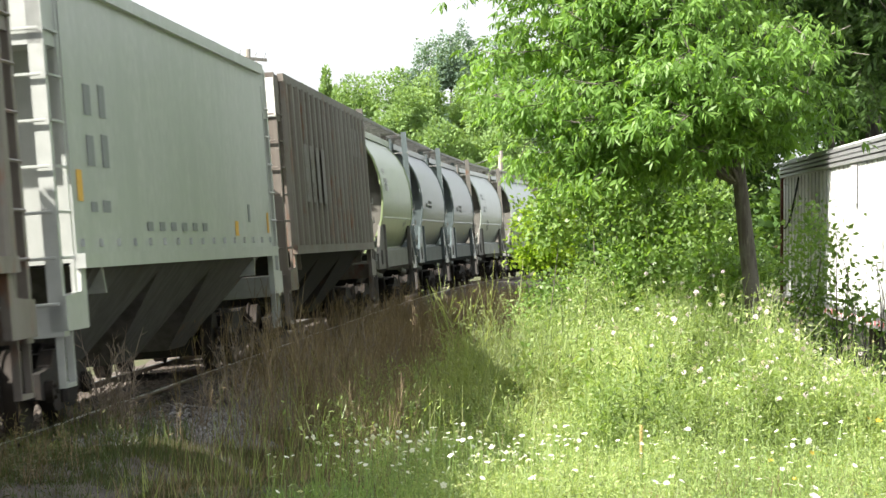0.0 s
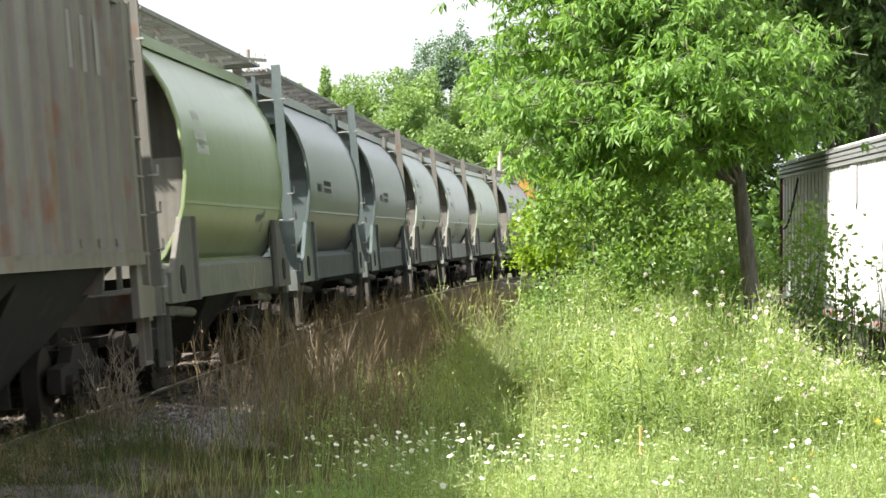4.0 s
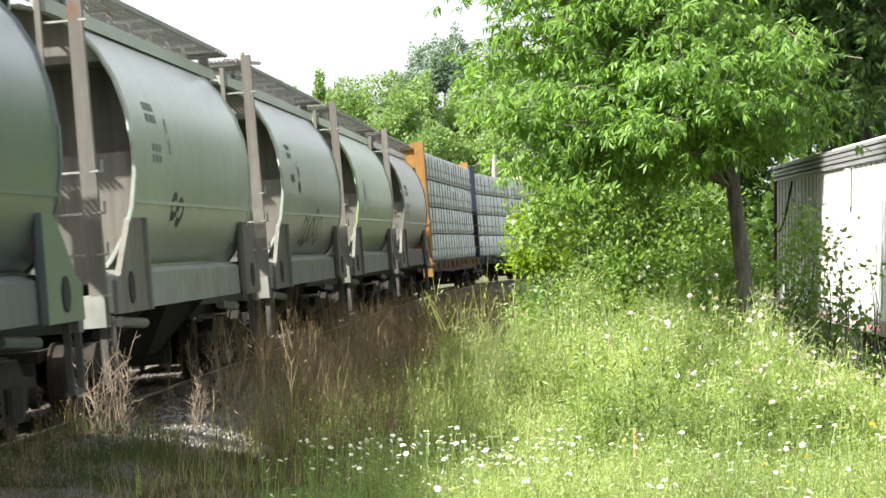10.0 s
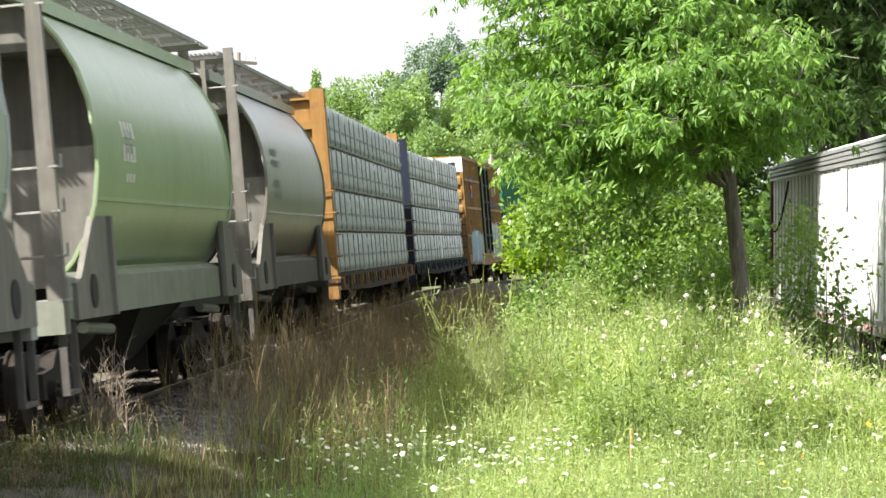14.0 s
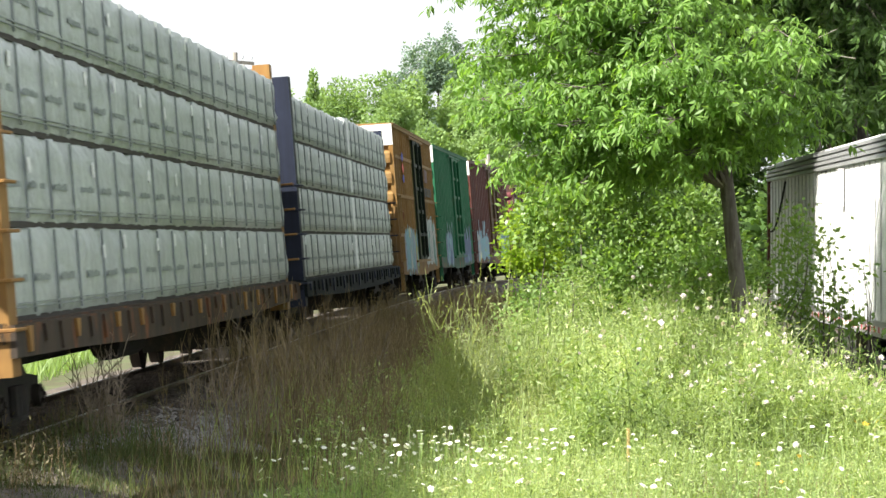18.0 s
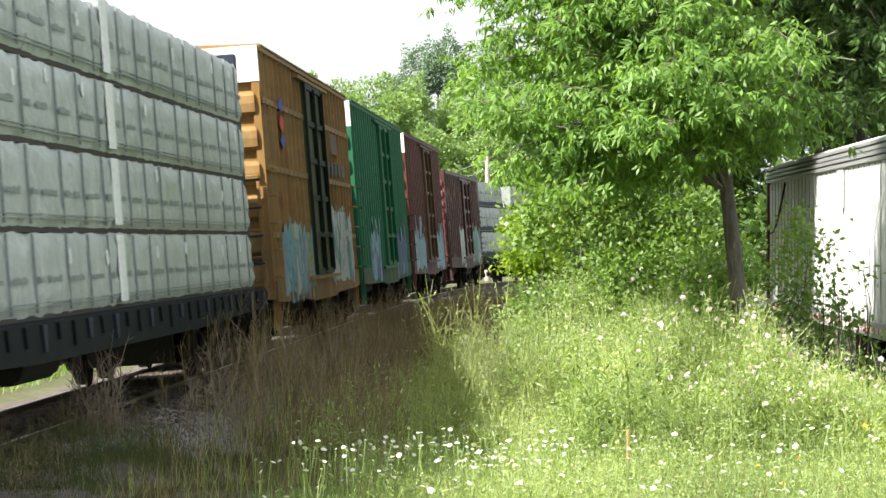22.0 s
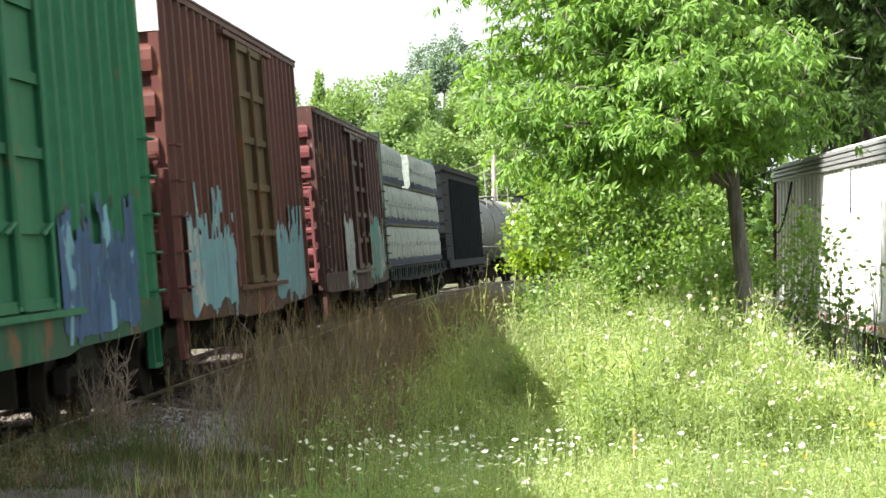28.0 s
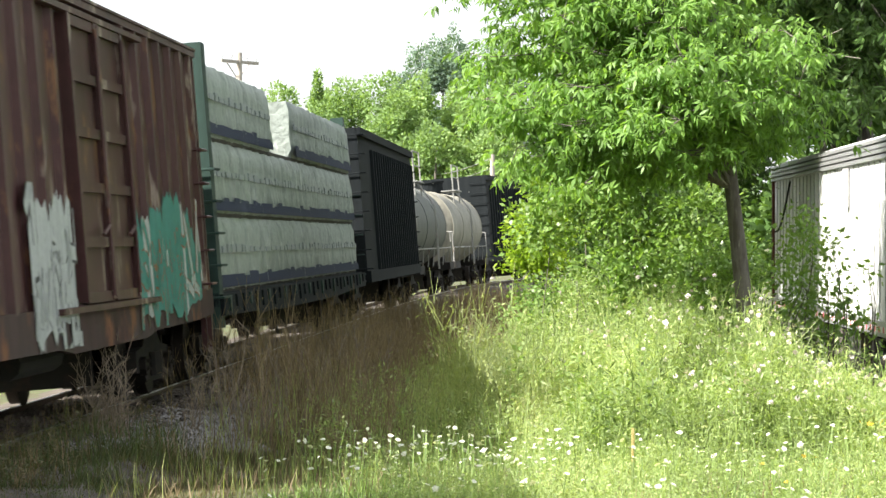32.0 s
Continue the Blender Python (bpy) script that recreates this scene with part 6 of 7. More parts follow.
def blooms(name, P, size, mat, label, florets=16, dome=0.25, stem=None, stem_len=0.25, tilt=0.5):
    """Flower heads of small florets on a flat or domed top, on thin stems."""
    n = len(P)
    a = np.arange(florets) * 2.39996
    r = np.sqrt((np.arange(florets) + 0.5) / florets) * 0.5
    tv, tq = [], []
    for i in range(florets):
        x, y, z = r[i] * math.cos(a[i]), r[i] * math.sin(a[i]), -dome * r[i] * r[i] * 2
        s, o = 0.13, len(tv)
        tv += [(x - s, y - s, z), (x + s, y - s, z + 0.02), (x + s, y + s, z), (x - s, y + s, z - 0.02)]
        tq.append((o, o + 1, o + 2, o + 3))
    # heads lean a little every way: y axis of the template lies flat
    D = unit(np.stack([RNG.normal(0, 1, n), RNG.normal(0, 1, n), RNG.normal(0, 0.25, n)], -1))
    v, q = scatter(tv, tq, P, frames(D, twist=tilt), RNG.uniform(0.6, 1.35, n) * size)
    pieces = [(v, q, 0)]
    S = unit(np.stack([RNG.normal(0, 0.12, n), RNG.normal(0, 0.12, n), np.full(n, -1.0)], -1))
    L = np.full(n, stem_len)
    v, q = scatter(*STRIP, P, frames(S, up=RNG.normal(0, 1, (n, 3))), np.stack([np.full(n, 0.006), L, L], -1))
    pieces.append((v, q, 1))
    stuff(name, pieces, [mat, stem or M["grass"]], label, "flowers")


# ---- the near trees ----
def drooping(seed, pairs=3):
    """A leaf of a few narrow leaflets that hang from its stalk, each its own way."""
    rng = random.Random(seed)
    v, q = [], []
    places = [(1.0, rng.uniform(-12, 12))] + [(0.35 + 0.6 * k / pairs + rng.uniform(-0.05, 0.05), s * rng.uniform(38, 80)) for k in range(pairs) for s in (-1, 1)]
    for y, deg in places:
        m = Matrix.Translation((0, y * 0.5, -0.10 * y * y)) @ Matrix.Rotation(radians(-deg), 4, "Z") @ Matrix.Rotation(radians(rng.uniform(-70, -8)), 4, "X") @ Matrix.Rotation(radians(rng.uniform(-45, 45)), 4, "Y")
        l, o = rng.uniform(0.40, 0.62), len(v)
        w = rng.uniform(0.8, 1.25)
        v += [tuple(m @ Vector((x * l * w, yy * l, z * l))) for x, yy, z in LEAFLET[0]]
        q.append((o, o + 1, o + 2, o + 3))
    return v, q


LEAF_KINDS = [drooping(70 + k, 2 + k % 2) for k in range(6)]


def bough_tree(label, trunk, r0, tips, clusters, per, size, mat, seed, spread=0.42, thick=0.10, leaf_label="", bare=()):
    """A tree built bough by bough: each bough leaves the trunk, arches, and carries flat sprays of hanging leaves."""
    rng = random.Random(seed)
    tree = empty("tree", label, "tree", "trees beside the line")
    bm = bmesh.new()
    pts = [Vector(p) for p in trunk]
    fine = []
    for a, b in zip(pts, pts[1:]):
        fine += [a.lerp(b, k / 3) for k in range(3)]
    fine.append(pts[-1])
    n = len(fine) - 1
    for i in range(n):
        rod(bm, fine[i], fine[i + 1], r0 * (1 - 0.8 * i / n), 12, r0 * (1 - 0.8 * (i + 1) / n))
    part("trunk", bm, M["bark"], tree, smooth=True)
    P, D = [], []
    for tip in tips:
        t = Vector(tip)
        low = [p for p in fine if 2.9 < p.z < t.z - 0.12 * (t - p).length] or [p for p in fine if p.z > 2.6][:2]
        s = min(low, key=lambda p: (Vector((p.x - t.x, p.y - t.y, 0))).length + 1.3 * abs(p.z - t.z + 0.45))
        way = t - s
        side = Vector((-way.y, way.x, 0)).normalized()
        bm = bmesh.new()
        a, r = s, 0.009 + 0.0065 * way.length
        path = []
        for k in range(1, 8):
            f = k / 7
            b = s.lerp(t, f) + Vector((rng.uniform(-1, 1), rng.uniform(-1, 1), rng.uniform(-1, 1))) * 0.045 + Vector((0, 0, 0.32 * math.sin(f * math.pi) * min(1, way.length / 2)))
            rod(bm, a, b, r * (1.03 - 0.88 * (f - 1 / 7)), 6, r * (1.03 - 0.88 * f))
            path.append((f, b))
            a = b
        m = max(4, int(clusters * (0.45 + 0.28 * way.length)))
        for j in range(m):
            f, q = path[rng.randint(2, 6)] if j else path[6]
            off = rng.uniform(-1, 1) * spread * (0.35 + 1.0 * math.sin(min(1, f) * 2.6))
            c = q + side * off + way.normalized() * rng.uniform(-0.15, 0.18) + Vector((0, 0, rng.gauss(0, thick) - 0.10 * abs(off)))
            rod(bm, q, c, 0.007, 4, 0.003)
            P.append(c)
            D.append((side * off * 1.2 + way.normalized() * 0.45).normalized())
        part("limb", bm, M["bark"], tree, smooth=True)
    for path in bare:
        bm = bmesh.new()
        for k in range(len(path) - 1):
            rod(bm, path[k], path[k + 1], 0.009 - 0.0012 * k, 6, 0.008 - 0.0012 * k)
        part("limb", bm, M["bark_pale"], tree, "pale bare dead limb")
    P, D = np.array([tuple(v) for v in P]), np.array([tuple(v) for v in D])
    k = np.repeat(np.arange(len(P)), per)
    k = k[RNG.uniform(0, 1, len(k)) < 0.5 + 0.5 * RNG.uniform(0, 1, len(P))[k]]
    G = RNG.normal(0, 1, (len(k), 3)) * np.array([0.15, 0.15, 0.065])
    LP = P[k] + G
    LD = unit(D[k] * 0.7 + G * 4.0 * np.array([1, 1, 0.3]) + RNG.normal(0, 0.3, (len(k), 3)) + np.array([0, 0, -0.55]))
    pieces = []
    for i, (cv, cq) in enumerate(LEAF_KINDS):
        w = np.arange(len(k)) % len(LEAF_KINDS) == i
        v, q = scatter(cv, cq, LP[w], frames(LD[w], twist=0.45), RNG.uniform(0.65, 1.3, w.sum()) * size)
        pieces.append((v, q, 0))
    stuff("crown", pieces, [mat], leaf_label, "", tree)
    return tree


def tips_in(n, seed, x0, x1, y0, y1, z0, z1, keep):
    rng = random.Random(seed)
    out = []
    while len(out) < n:
        p = (rng.uniform(x0, x1), rng.uniform(y0, y1), rng.uniform(z0, z1))
        if keep(*p) and all((p[0] - q[0]) ** 2 + (p[1] - q[1]) ** 2 * 0.6 + (2.2 * (p[2] - q[2])) ** 2 > 0.20 for q in out):
            out.append(p)
    return out


def crown_shape(x, y, z):
    left = np.interp(z, [2.9, 3.2, 3.8, 4.5, 5.3, 6.4, 7.8], [1.0, 0.75, 0.42, 0.22, 0.22, 0.5, 1.6])
    right = np.interp(z, [2.9, 3.2, 3.6, 4.0, 5.0, 6.4, 7.8], [2.6, 3.0, 3.75, 3.9, 3.6, 3.5, 3.5])
    tier = math.sin(6.2832 * (z + 0.22 * abs(x - 3.3) + 0.06 * math.sin(3.0 * x)) / 0.80 + 0.5 * y)
    return left + 0.08 < x < right and tier > -0.15 and not (abs(x - 3.25) < 0.45 and y < 33.3 and z > 4.3)      # boughs in tiers with gaps of shade


MAIN_TRUNK = [(3.86, 33.2, -0.2), (3.74, 33.2, 1.0), (3.60, 33.2, 2.3), (3.50, 33.2, 3.2), (3.40, 33.2, 3.9), (3.31, 33.2, 4.8), (3.22, 33.2, 6.0), (3.15, 33.2, 7.6)]
# The last 34 tips are the crown's unseen top, placed to shade foliage right.
bough_tree("slender broadleaf tree with drooping compound leaves", MAIN_TRUNK, 0.125, tips_in(118, 5, 0.1, 5.8, 31.4, 35.0, 3.1, 6.5, crown_shape) + tips_in(6, 17, 0.8, 2.0, 31.4, 33.2, 2.95, 3.3, lambda x, y, z: True) + tips_in(13, 6, 1.6, 4.4, 31.2, 32.7, 3.12, 3.75, lambda x, y, z: not (3.0 < x < 4.0 and z < 3.65)) + tips_in(15, 23, 2.5, 4.1, 30.5, 31.5, 3.6, 4.6, lambda x, y, z: True) + tips_in(27, 9, 1.15, 2.9, 30.9, 32.4, 3.4, 5.6, lambda x, y, z: True) + tips_in(34, 8, 2.3, 4.2, 32.0, 34.6, 6.3, 7.9, lambda x, y, z: True), 9, 11, 0.245, M["leaf"], 4,
           leaf_label="loose layered crown of drooping narrow leaves",
           bare=[[(3.6, 32.8, 3.4), (4.10, 31.6, 3.98), (4.22, 31.4, 4.35), (4.36, 31.3, 4.62), (4.62, 31.3, 4.74)], [(4.22, 31.4, 4.35), (4.5, 31.4, 4.45), (4.85, 31.4, 4.40)], [(3.45, 33.0, 2.95), (3.2, 32.8, 3.2), (2.95, 32.7, 3.28)]])
broad_tree("larger broadleaf tree behind the trailer, its leaves coloured dark for shade", (7.6, 47.5, -0.3), (7.2, 47.5, 9.0), 0.22,
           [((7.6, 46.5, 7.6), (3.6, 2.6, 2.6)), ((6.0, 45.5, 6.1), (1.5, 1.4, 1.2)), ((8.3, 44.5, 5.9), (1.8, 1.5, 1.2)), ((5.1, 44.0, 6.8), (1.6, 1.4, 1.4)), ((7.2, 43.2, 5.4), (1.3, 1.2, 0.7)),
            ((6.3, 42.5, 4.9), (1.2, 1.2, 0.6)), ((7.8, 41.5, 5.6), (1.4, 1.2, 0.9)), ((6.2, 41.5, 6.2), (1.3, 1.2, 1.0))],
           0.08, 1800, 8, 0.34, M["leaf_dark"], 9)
# The two highest clumps lie out of view, added to shade the tree behind.
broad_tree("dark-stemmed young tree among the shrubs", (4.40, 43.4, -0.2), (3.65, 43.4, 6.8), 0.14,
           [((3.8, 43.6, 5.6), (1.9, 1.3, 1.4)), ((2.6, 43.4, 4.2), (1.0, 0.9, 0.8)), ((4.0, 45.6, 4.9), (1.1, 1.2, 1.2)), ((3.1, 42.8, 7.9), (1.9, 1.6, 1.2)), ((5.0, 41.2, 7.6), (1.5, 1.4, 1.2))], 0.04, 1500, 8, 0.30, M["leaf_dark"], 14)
# Unseen tree added behind the near crown to cast shade on the trailer.
broad_tree("added tree hidden in the thicket, which shades the trailer", (3.6, 48.4, -0.2), (3.5, 48.4, 6.4), 0.12,
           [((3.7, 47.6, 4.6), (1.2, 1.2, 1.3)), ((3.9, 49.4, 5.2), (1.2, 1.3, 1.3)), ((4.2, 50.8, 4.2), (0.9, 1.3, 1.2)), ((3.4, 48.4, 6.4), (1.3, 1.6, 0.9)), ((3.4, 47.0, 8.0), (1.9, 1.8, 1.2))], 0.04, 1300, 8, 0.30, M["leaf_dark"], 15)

# ---- shrubs ----
shrub("yellow-green leafy shrub at the edge of the line", [((1.45, 41.0, 2.45), (0.55, 0.5, 0.42)), ((1.35, 40.8, 1.95), (0.5, 0.5, 0.3)), ((1.65, 41.2, 3.1), (0.45, 0.45, 0.32))], 4600, 0.085, M["leaf_lime"], 1)
shrub("dense green shrub with small oval leaves", [((2.55, 37.0, 1.7), (0.95, 0.8, 0.85)), ((2.2, 36.8, 0.9), (0.9, 0.8, 0.8)), ((2.9, 37.2, 2.4), (0.7, 0.6, 0.5)), ((2.3, 37.2, 2.75), (0.8, 0.6, 0.5)), ((1.75, 37.2, 3.0), (0.5, 0.45, 0.4)), ((2.5, 36.9, 3.3), (0.65, 0.5, 0.38)), ((1.25, 37.4, 2.5), (0.4, 0.4, 0.45))], 13000, 0.088, M["leaf_shrub"], 2)
shrub("green shrub round the foot of the tree", [((3.65, 36.2, 1.55), (0.75, 0.7, 0.8)), ((3.5, 35.6, 0.8), (0.8, 0.6, 0.7)), ((3.3, 36.6, 2.2), (0.5, 0.5, 0.5)), ((3.45, 36.8, 2.7), (0.6, 0.5, 0.4))], 8500, 0.088, M["leaf_shrub"], 3)
shrub("loose shrub with pale leaves before the trailer", [((4.55, 35.0, 1.65), (0.55, 0.6, 0.75)), ((4.25, 35.2, 0.9), (0.5, 0.6, 0.6)), ((4.95, 34.9, 1.0), (0.45, 0.5, 0.6)), ((4.65, 34.9, 2.35), (0.35, 0.35, 0.38))], 2900, 0.08, M["leaf_shrub"], 4)
shrub("thin sprigs of a shrub against the white trailer", [((5.1, 34.6, 1.55), (0.34, 0.30, 0.62)), ((5.35, 34.5, 1.2), (0.26, 0.28, 0.42)), ((4.95, 34.6, 2.15), (0.24, 0.25, 0.36)), ((5.45, 34.4, 0.7), (0.3, 0.3, 0.3)), ((5.45, 34.5, 1.85), (0.14, 0.16, 0.3))], 420, 0.095, M["leaf_shrub"], 21, stems=12)
shrub("pale feathery shrub beside the green one", [((1.85, 36.2, 1.35), (0.42, 0.4, 0.62)), ((1.6, 36.4, 0.8), (0.5, 0.4, 0.5))], 4200, 0.05, M["weed"], 5, template=LEAFLET)
shrub("low dark shrub at the edge of the track", [((1.35, 39.0, 0.75), (0.7, 0.6, 0.65)), ((1.9, 39.5, 0.6), (0.8, 0.6, 0.6)), ((1.55, 39.6, 1.3), (0.6, 0.5, 0.5))], 7500, 0.075, M["leaf_shrub"], 6)
shrub("tall thicket behind the tree, its leaves coloured dark for shade", [((2.9, 42.5, 2.5), (1.3, 1.0, 1.6)), ((4.0, 43.0, 2.1), (0.9, 0.9, 1.3)), ((2.0, 43.5, 2.2), (0.8, 0.8, 1.4)), ((3.6, 44.0, 3.6), (1.4, 0.8, 1.0)), ((5.0, 52.0, 2.6), (0.8, 1.5, 1.6))], 14000, 0.1, M["leaf_dark"], 7)
# Saplings added for the shade they throw on the trailer's side.
shrub("tall leafy saplings added beside the trailer to shade it", [((4.7, 45.6, 3.4), (0.75, 1.3, 1.7)), ((4.75, 46.8, 4.9), (0.7, 1.6, 0.7))], 2600, 0.13, M["leaf_dark"], 8)


def clumped(n, per, spread, x0, x1, y0, y1, keep):
    """Places in clumps, with one height factor a clump."""
    C = inside(n, x0, x1, y0, y1, keep)
    k = np.repeat(np.arange(len(C)), per)
    P = C[k] + RNG.normal(0, spread, (len(k), 2)) * np.array([1.0, 0.8])
    return P, RNG.uniform(0.55, 1.2, len(C))[k]

# ---- ground cover: grass, dry stalks, tall weeds and flowers ----
def field(x, y):
    return (track_off(x, y) > 2.5) & in_view(x, y)


def gravel_spot(x, y):
    return (track_off(x, y) > 1.25) & (track_off(x, y) < 2.75 + 0.3 * np.sin(y * 2.3)) & (y > 25.4 - 0.5 * np.sin(x * 3)) & (y < 31.0)


def dry_band(x, y):
    o = track_off(x, y)
    return (o > 1.55) & (o < 4.5 + 0.02 * (y - 30)) & in_view(x, y, 0.8) & ~gravel_spot(x, y) & (y > 26.0 + 1.2 * np.sin(x * 3.0))


grass_patch("grass", 150000, -5, 6, 16.2, 40, lambda x, y: field(x, y) & (track_off(x, y) > 4.3 + 0.4 * np.sin(y * 1.9)) & ((x < 1.1) | (y < 25.5) | (RNG.uniform(0, 1, len(x)) < 0.15)), 0.14, 0.40, M["grass"], "ragged green summer grass over the verge", lean=0.5)
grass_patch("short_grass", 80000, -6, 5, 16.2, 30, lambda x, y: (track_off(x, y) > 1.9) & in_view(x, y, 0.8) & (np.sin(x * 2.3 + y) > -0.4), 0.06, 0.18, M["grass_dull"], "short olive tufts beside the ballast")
grass_patch("far_field", 60000, -60, -6.5, 24, 110, lambda x, y: (track_off(x, y) < -2.6), 0.3, 0.6, M["grass"], "sunlit grass beyond the track", width=0.03)
grass_patch("far_side_grass", 26000, -16, -6.3, 22, 60, lambda x, y: (track_off(x, y) < -2.3), 0.25, 0.6, M["grass"], "rough sunlit grass along the far side of the track", width=0.02)
grass_patch("track_edge_grass", 30000, -6, 5, 34, 95, lambda x, y: (track_off(x, y) > 1.9) & (track_off(x, y) < 5.5) & in_view(x, y), 0.35, 0.8, M["straw"], "dry yellow-brown grass along the ballast", width=0.012)
grass_patch("dry_grass", 9000, -5, 6, 16.2, 36, lambda x, y: field(x, y) & ((x < 1.0) | (y < 23)), 0.3, 0.65, M["straw"], "dead straw-coloured blades among the green grass")
grass_patch("seed_stalks", 4200, -4, 6, 17.5, 36, lambda x, y: field(x, y) & (x < 0.9), 0.55, 0.95, M["weed_pale"], "thin pale grass stalks gone to seed", lean=0.14, width=0.007)
grass_patch("verge_tufts", 80000, -6, -1, 16.2, 30, lambda x, y: (track_off(x, y) > 1.25) & ~gravel_spot(x, y) & (track_off(x, y) < 4.4) & in_view(x, y, 0.8) & (np.sin(x * 4.1) * np.sin(y * 2.3) > -0.25), 0.06, 0.17, M["grass_dark"], "dark green tufts beside the ballast, toned down for the shade", width=0.010)
P = inside(10500, -2.0, 4.6, 16.6, 27.5, lambda x, y: field(x, y) & (track_off(x, y) > 4.75 + 0.4 * np.sin(y * 2.7)) & (np.sin(x * 3.7 + 0.6 * np.sin(y * 2.1)) * np.sin(y * 2.9 + x) > -0.55))
weeds("low_herbs", P, 0.14, 0.42, M["weed"], "low small-leaved herbs thick in the grass", leaves=26, leaf=0.030, branch=3, stem_w=0.004, template=LEAFLET, lean=0.3, fan=0.9)
# dry brown stalks
P = inside(12500, -6.5, 3, 24.0, 62, lambda x, y: dry_band(x, y) & (np.sin(x * 1.7 + 1) * np.sin(y * 0.9) + 0.55 > RNG.uniform(-0.6, 1.0, len(x)) * 0.6))
weeds("dry_weeds", P, 0.35, 1.05, M["straw"], "dead brown branching weed stalks along the track", leaves=10, leaf=0.045, branch=9, stem_w=0.007, fan=0.55, mats=M["straw"])
P = inside(420, -6.5, -1.0, 24.8, 34, lambda x, y: (track_off(x, y) > 1.6) & (track_off(x, y) < 3.6) & in_view(x, y, 0.5) & ~gravel_spot(x, y) & (y > 27))
weeds("tall_dry_stalks", P, 1.0, 1.5, M["straw"], "tall bare grey-brown stalks near the rail", leaves=6, leaf=0.05, branch=12, stem_w=0.009, fan=0.5, mats=M["straw"])
P = inside(900, -5.6, -2.4, 19.0, 29.5, lambda x, y: (track_off(x, y) > 0.92) & (track_off(x, y) < 1.9) & in_view(x, y, 0.6) & ~gravel_spot(x, y))
weeds("rail_weeds", P, 0.2, 0.5, M["grass_dull"], "dull brown and olive weeds against the rail", leaves=14, leaf=0.05, branch=6, stem_w=0.006, fan=0.6, mats=M["straw"])
# tall green weeds on the verge, in clumps
def verge(x, y):
    return in_view(x, y, 0.5) & (x > 0.9 + 0.35 * np.maximum(0, 29 - y)) & ((x < 4.15) | (y < 30.5))


P, K = clumped(225, 18, 0.13, 0.9, 6.5, 25.0, 35, verge)
TOPS = weeds("tall_green_weeds", P, 1.05, 1.5, M["weed"], "waist-high leafy green weeds in clumps", leaves=60, leaf=0.060, branch=6, scale=K * np.interp(P[:, 0], [3.5, 4.4], [1.0, 0.6]), lean=0.13)
P, K = clumped(34, 9, 0.14, 0.9, 6.0, 25.8, 34, verge)
weeds("broad_weeds", P, 0.6, 1.0, M["leaf_shrub"], "broad-leaved darker weeds between the tall ones", leaves=22, leaf=0.10, branch=3, template=OVAL, scale=K, lean=0.2)
P, K = clumped(70, 7, 0.15, 1.1, 5.6, 24.8, 33, lambda x, y: in_view(x, y, 0.4) & (x > 1.1) & ((x < 4.15) | (y < 30)))
weeds("leafy_stalks", P, 0.85, 1.3, M["weed_deep"], "upright leafy stalks of deeper green standing in clumps", leaves=60, leaf=0.085, branch=4, stem_w=0.010, scale=K * np.interp(P[:, 0], [3.5, 4.4], [1.0, 0.6]), lean=0.10, fan=0.62, mats=M["weed_deep"])
P = inside(700, 0.9, 6.5, 26.0, 35, verge)
weeds("under_weeds", P, 0.3, 0.7, M["weed"], "lower green growth under the tall weeds", leaves=34, leaf=0.055, branch=3)
P = inside(3000, 0.3, 5.2, 23.6, 27.4, lambda x, y: in_view(x, y, 0.4) & (x > 0.5 + 0.5 * np.sin(y * 2.0)))
P = P[RNG.uniform(0, 1, len(P)) < (P[:, 1] - 22.8) / 3.0]
weeds("front_weeds", P, 0.35, 0.8, M["weed"], "knee-high leafy weeds in full sun", leaves=34, leaf=0.045, branch=4)
P = inside(1500, -1.6, 2.2, 27.5, 37, lambda x, y: in_view(x, y) & (track_off(x, y) > 4.3) & (track_off(x, y) < 6.6))
weeds("pale_weeds", P, 0.6, 1.15, M["weed_pale"], "wispy pale green weeds going to seed", leaves=22, leaf=0.05, branch=7, stem_w=0.006, fan=0.65, mats=M["weed_pale"])
P = inside(1100, -2.2, 1.5, 25.5, 38, lambda x, y: in_view(x, y) & (track_off(x, y) > 3.4) & (track_off(x, y) < 5.4))
weeds("mid_weeds", P, 0.35, 0.75, M["weed"], "knee-high green weeds in the train's shadow", leaves=20, leaf=0.06, branch=4)
P = inside(750, 0.35, 1.5, 29.0, 34, lambda x, y: in_view(x, y) & (track_off(x, y) > 4.6))
weeds("wispy_weeds", P, 0.7, 1.25, M["weed_wispy"], "grey-green wispy weeds in a dense patch", leaves=46, leaf=0.035, branch=9, stem_w=0.005, fan=0.75, mats=M["weed_wispy"])
P = inside(20, 0.05, 0.75, 29.0, 31.0, lambda x, y: in_view(x, y))
weeds("sweet_clover", P, 1.15, 1.8, M["weed_pale"], "tall yellow-green clover stalks with small leaves", leaves=85, leaf=0.055, branch=16, stem_w=0.010, fan=0.9, mats=M["weed_pale"], lean=0.16, rise=0.35)
# flowers
P = on_ground(inside(4200, -2.0, 3.2, 16.6, 23.2, lambda x, y: in_view(x, y) & (x > -0.95 + 0.12 * (y - 19)) & (RNG.uniform(0, 1, len(x)) < (0.26 + 0.24 * np.sin(x * 4 + y * 3)) * np.where(x > 0.9, 0.34, 1.0))))
P[:, 2] += RNG.uniform(0.28, 0.55, len(P))
blooms("white_flowers", P, 0.030, M["petal"], "flat white umbels of wild carrot in the grass", stem_len=0.3)
P = on_ground(inside(22, 0.0, 3.0, 16.8, 19.2, lambda x, y: in_view(x, y))) + np.array([0, 0, 0.27])
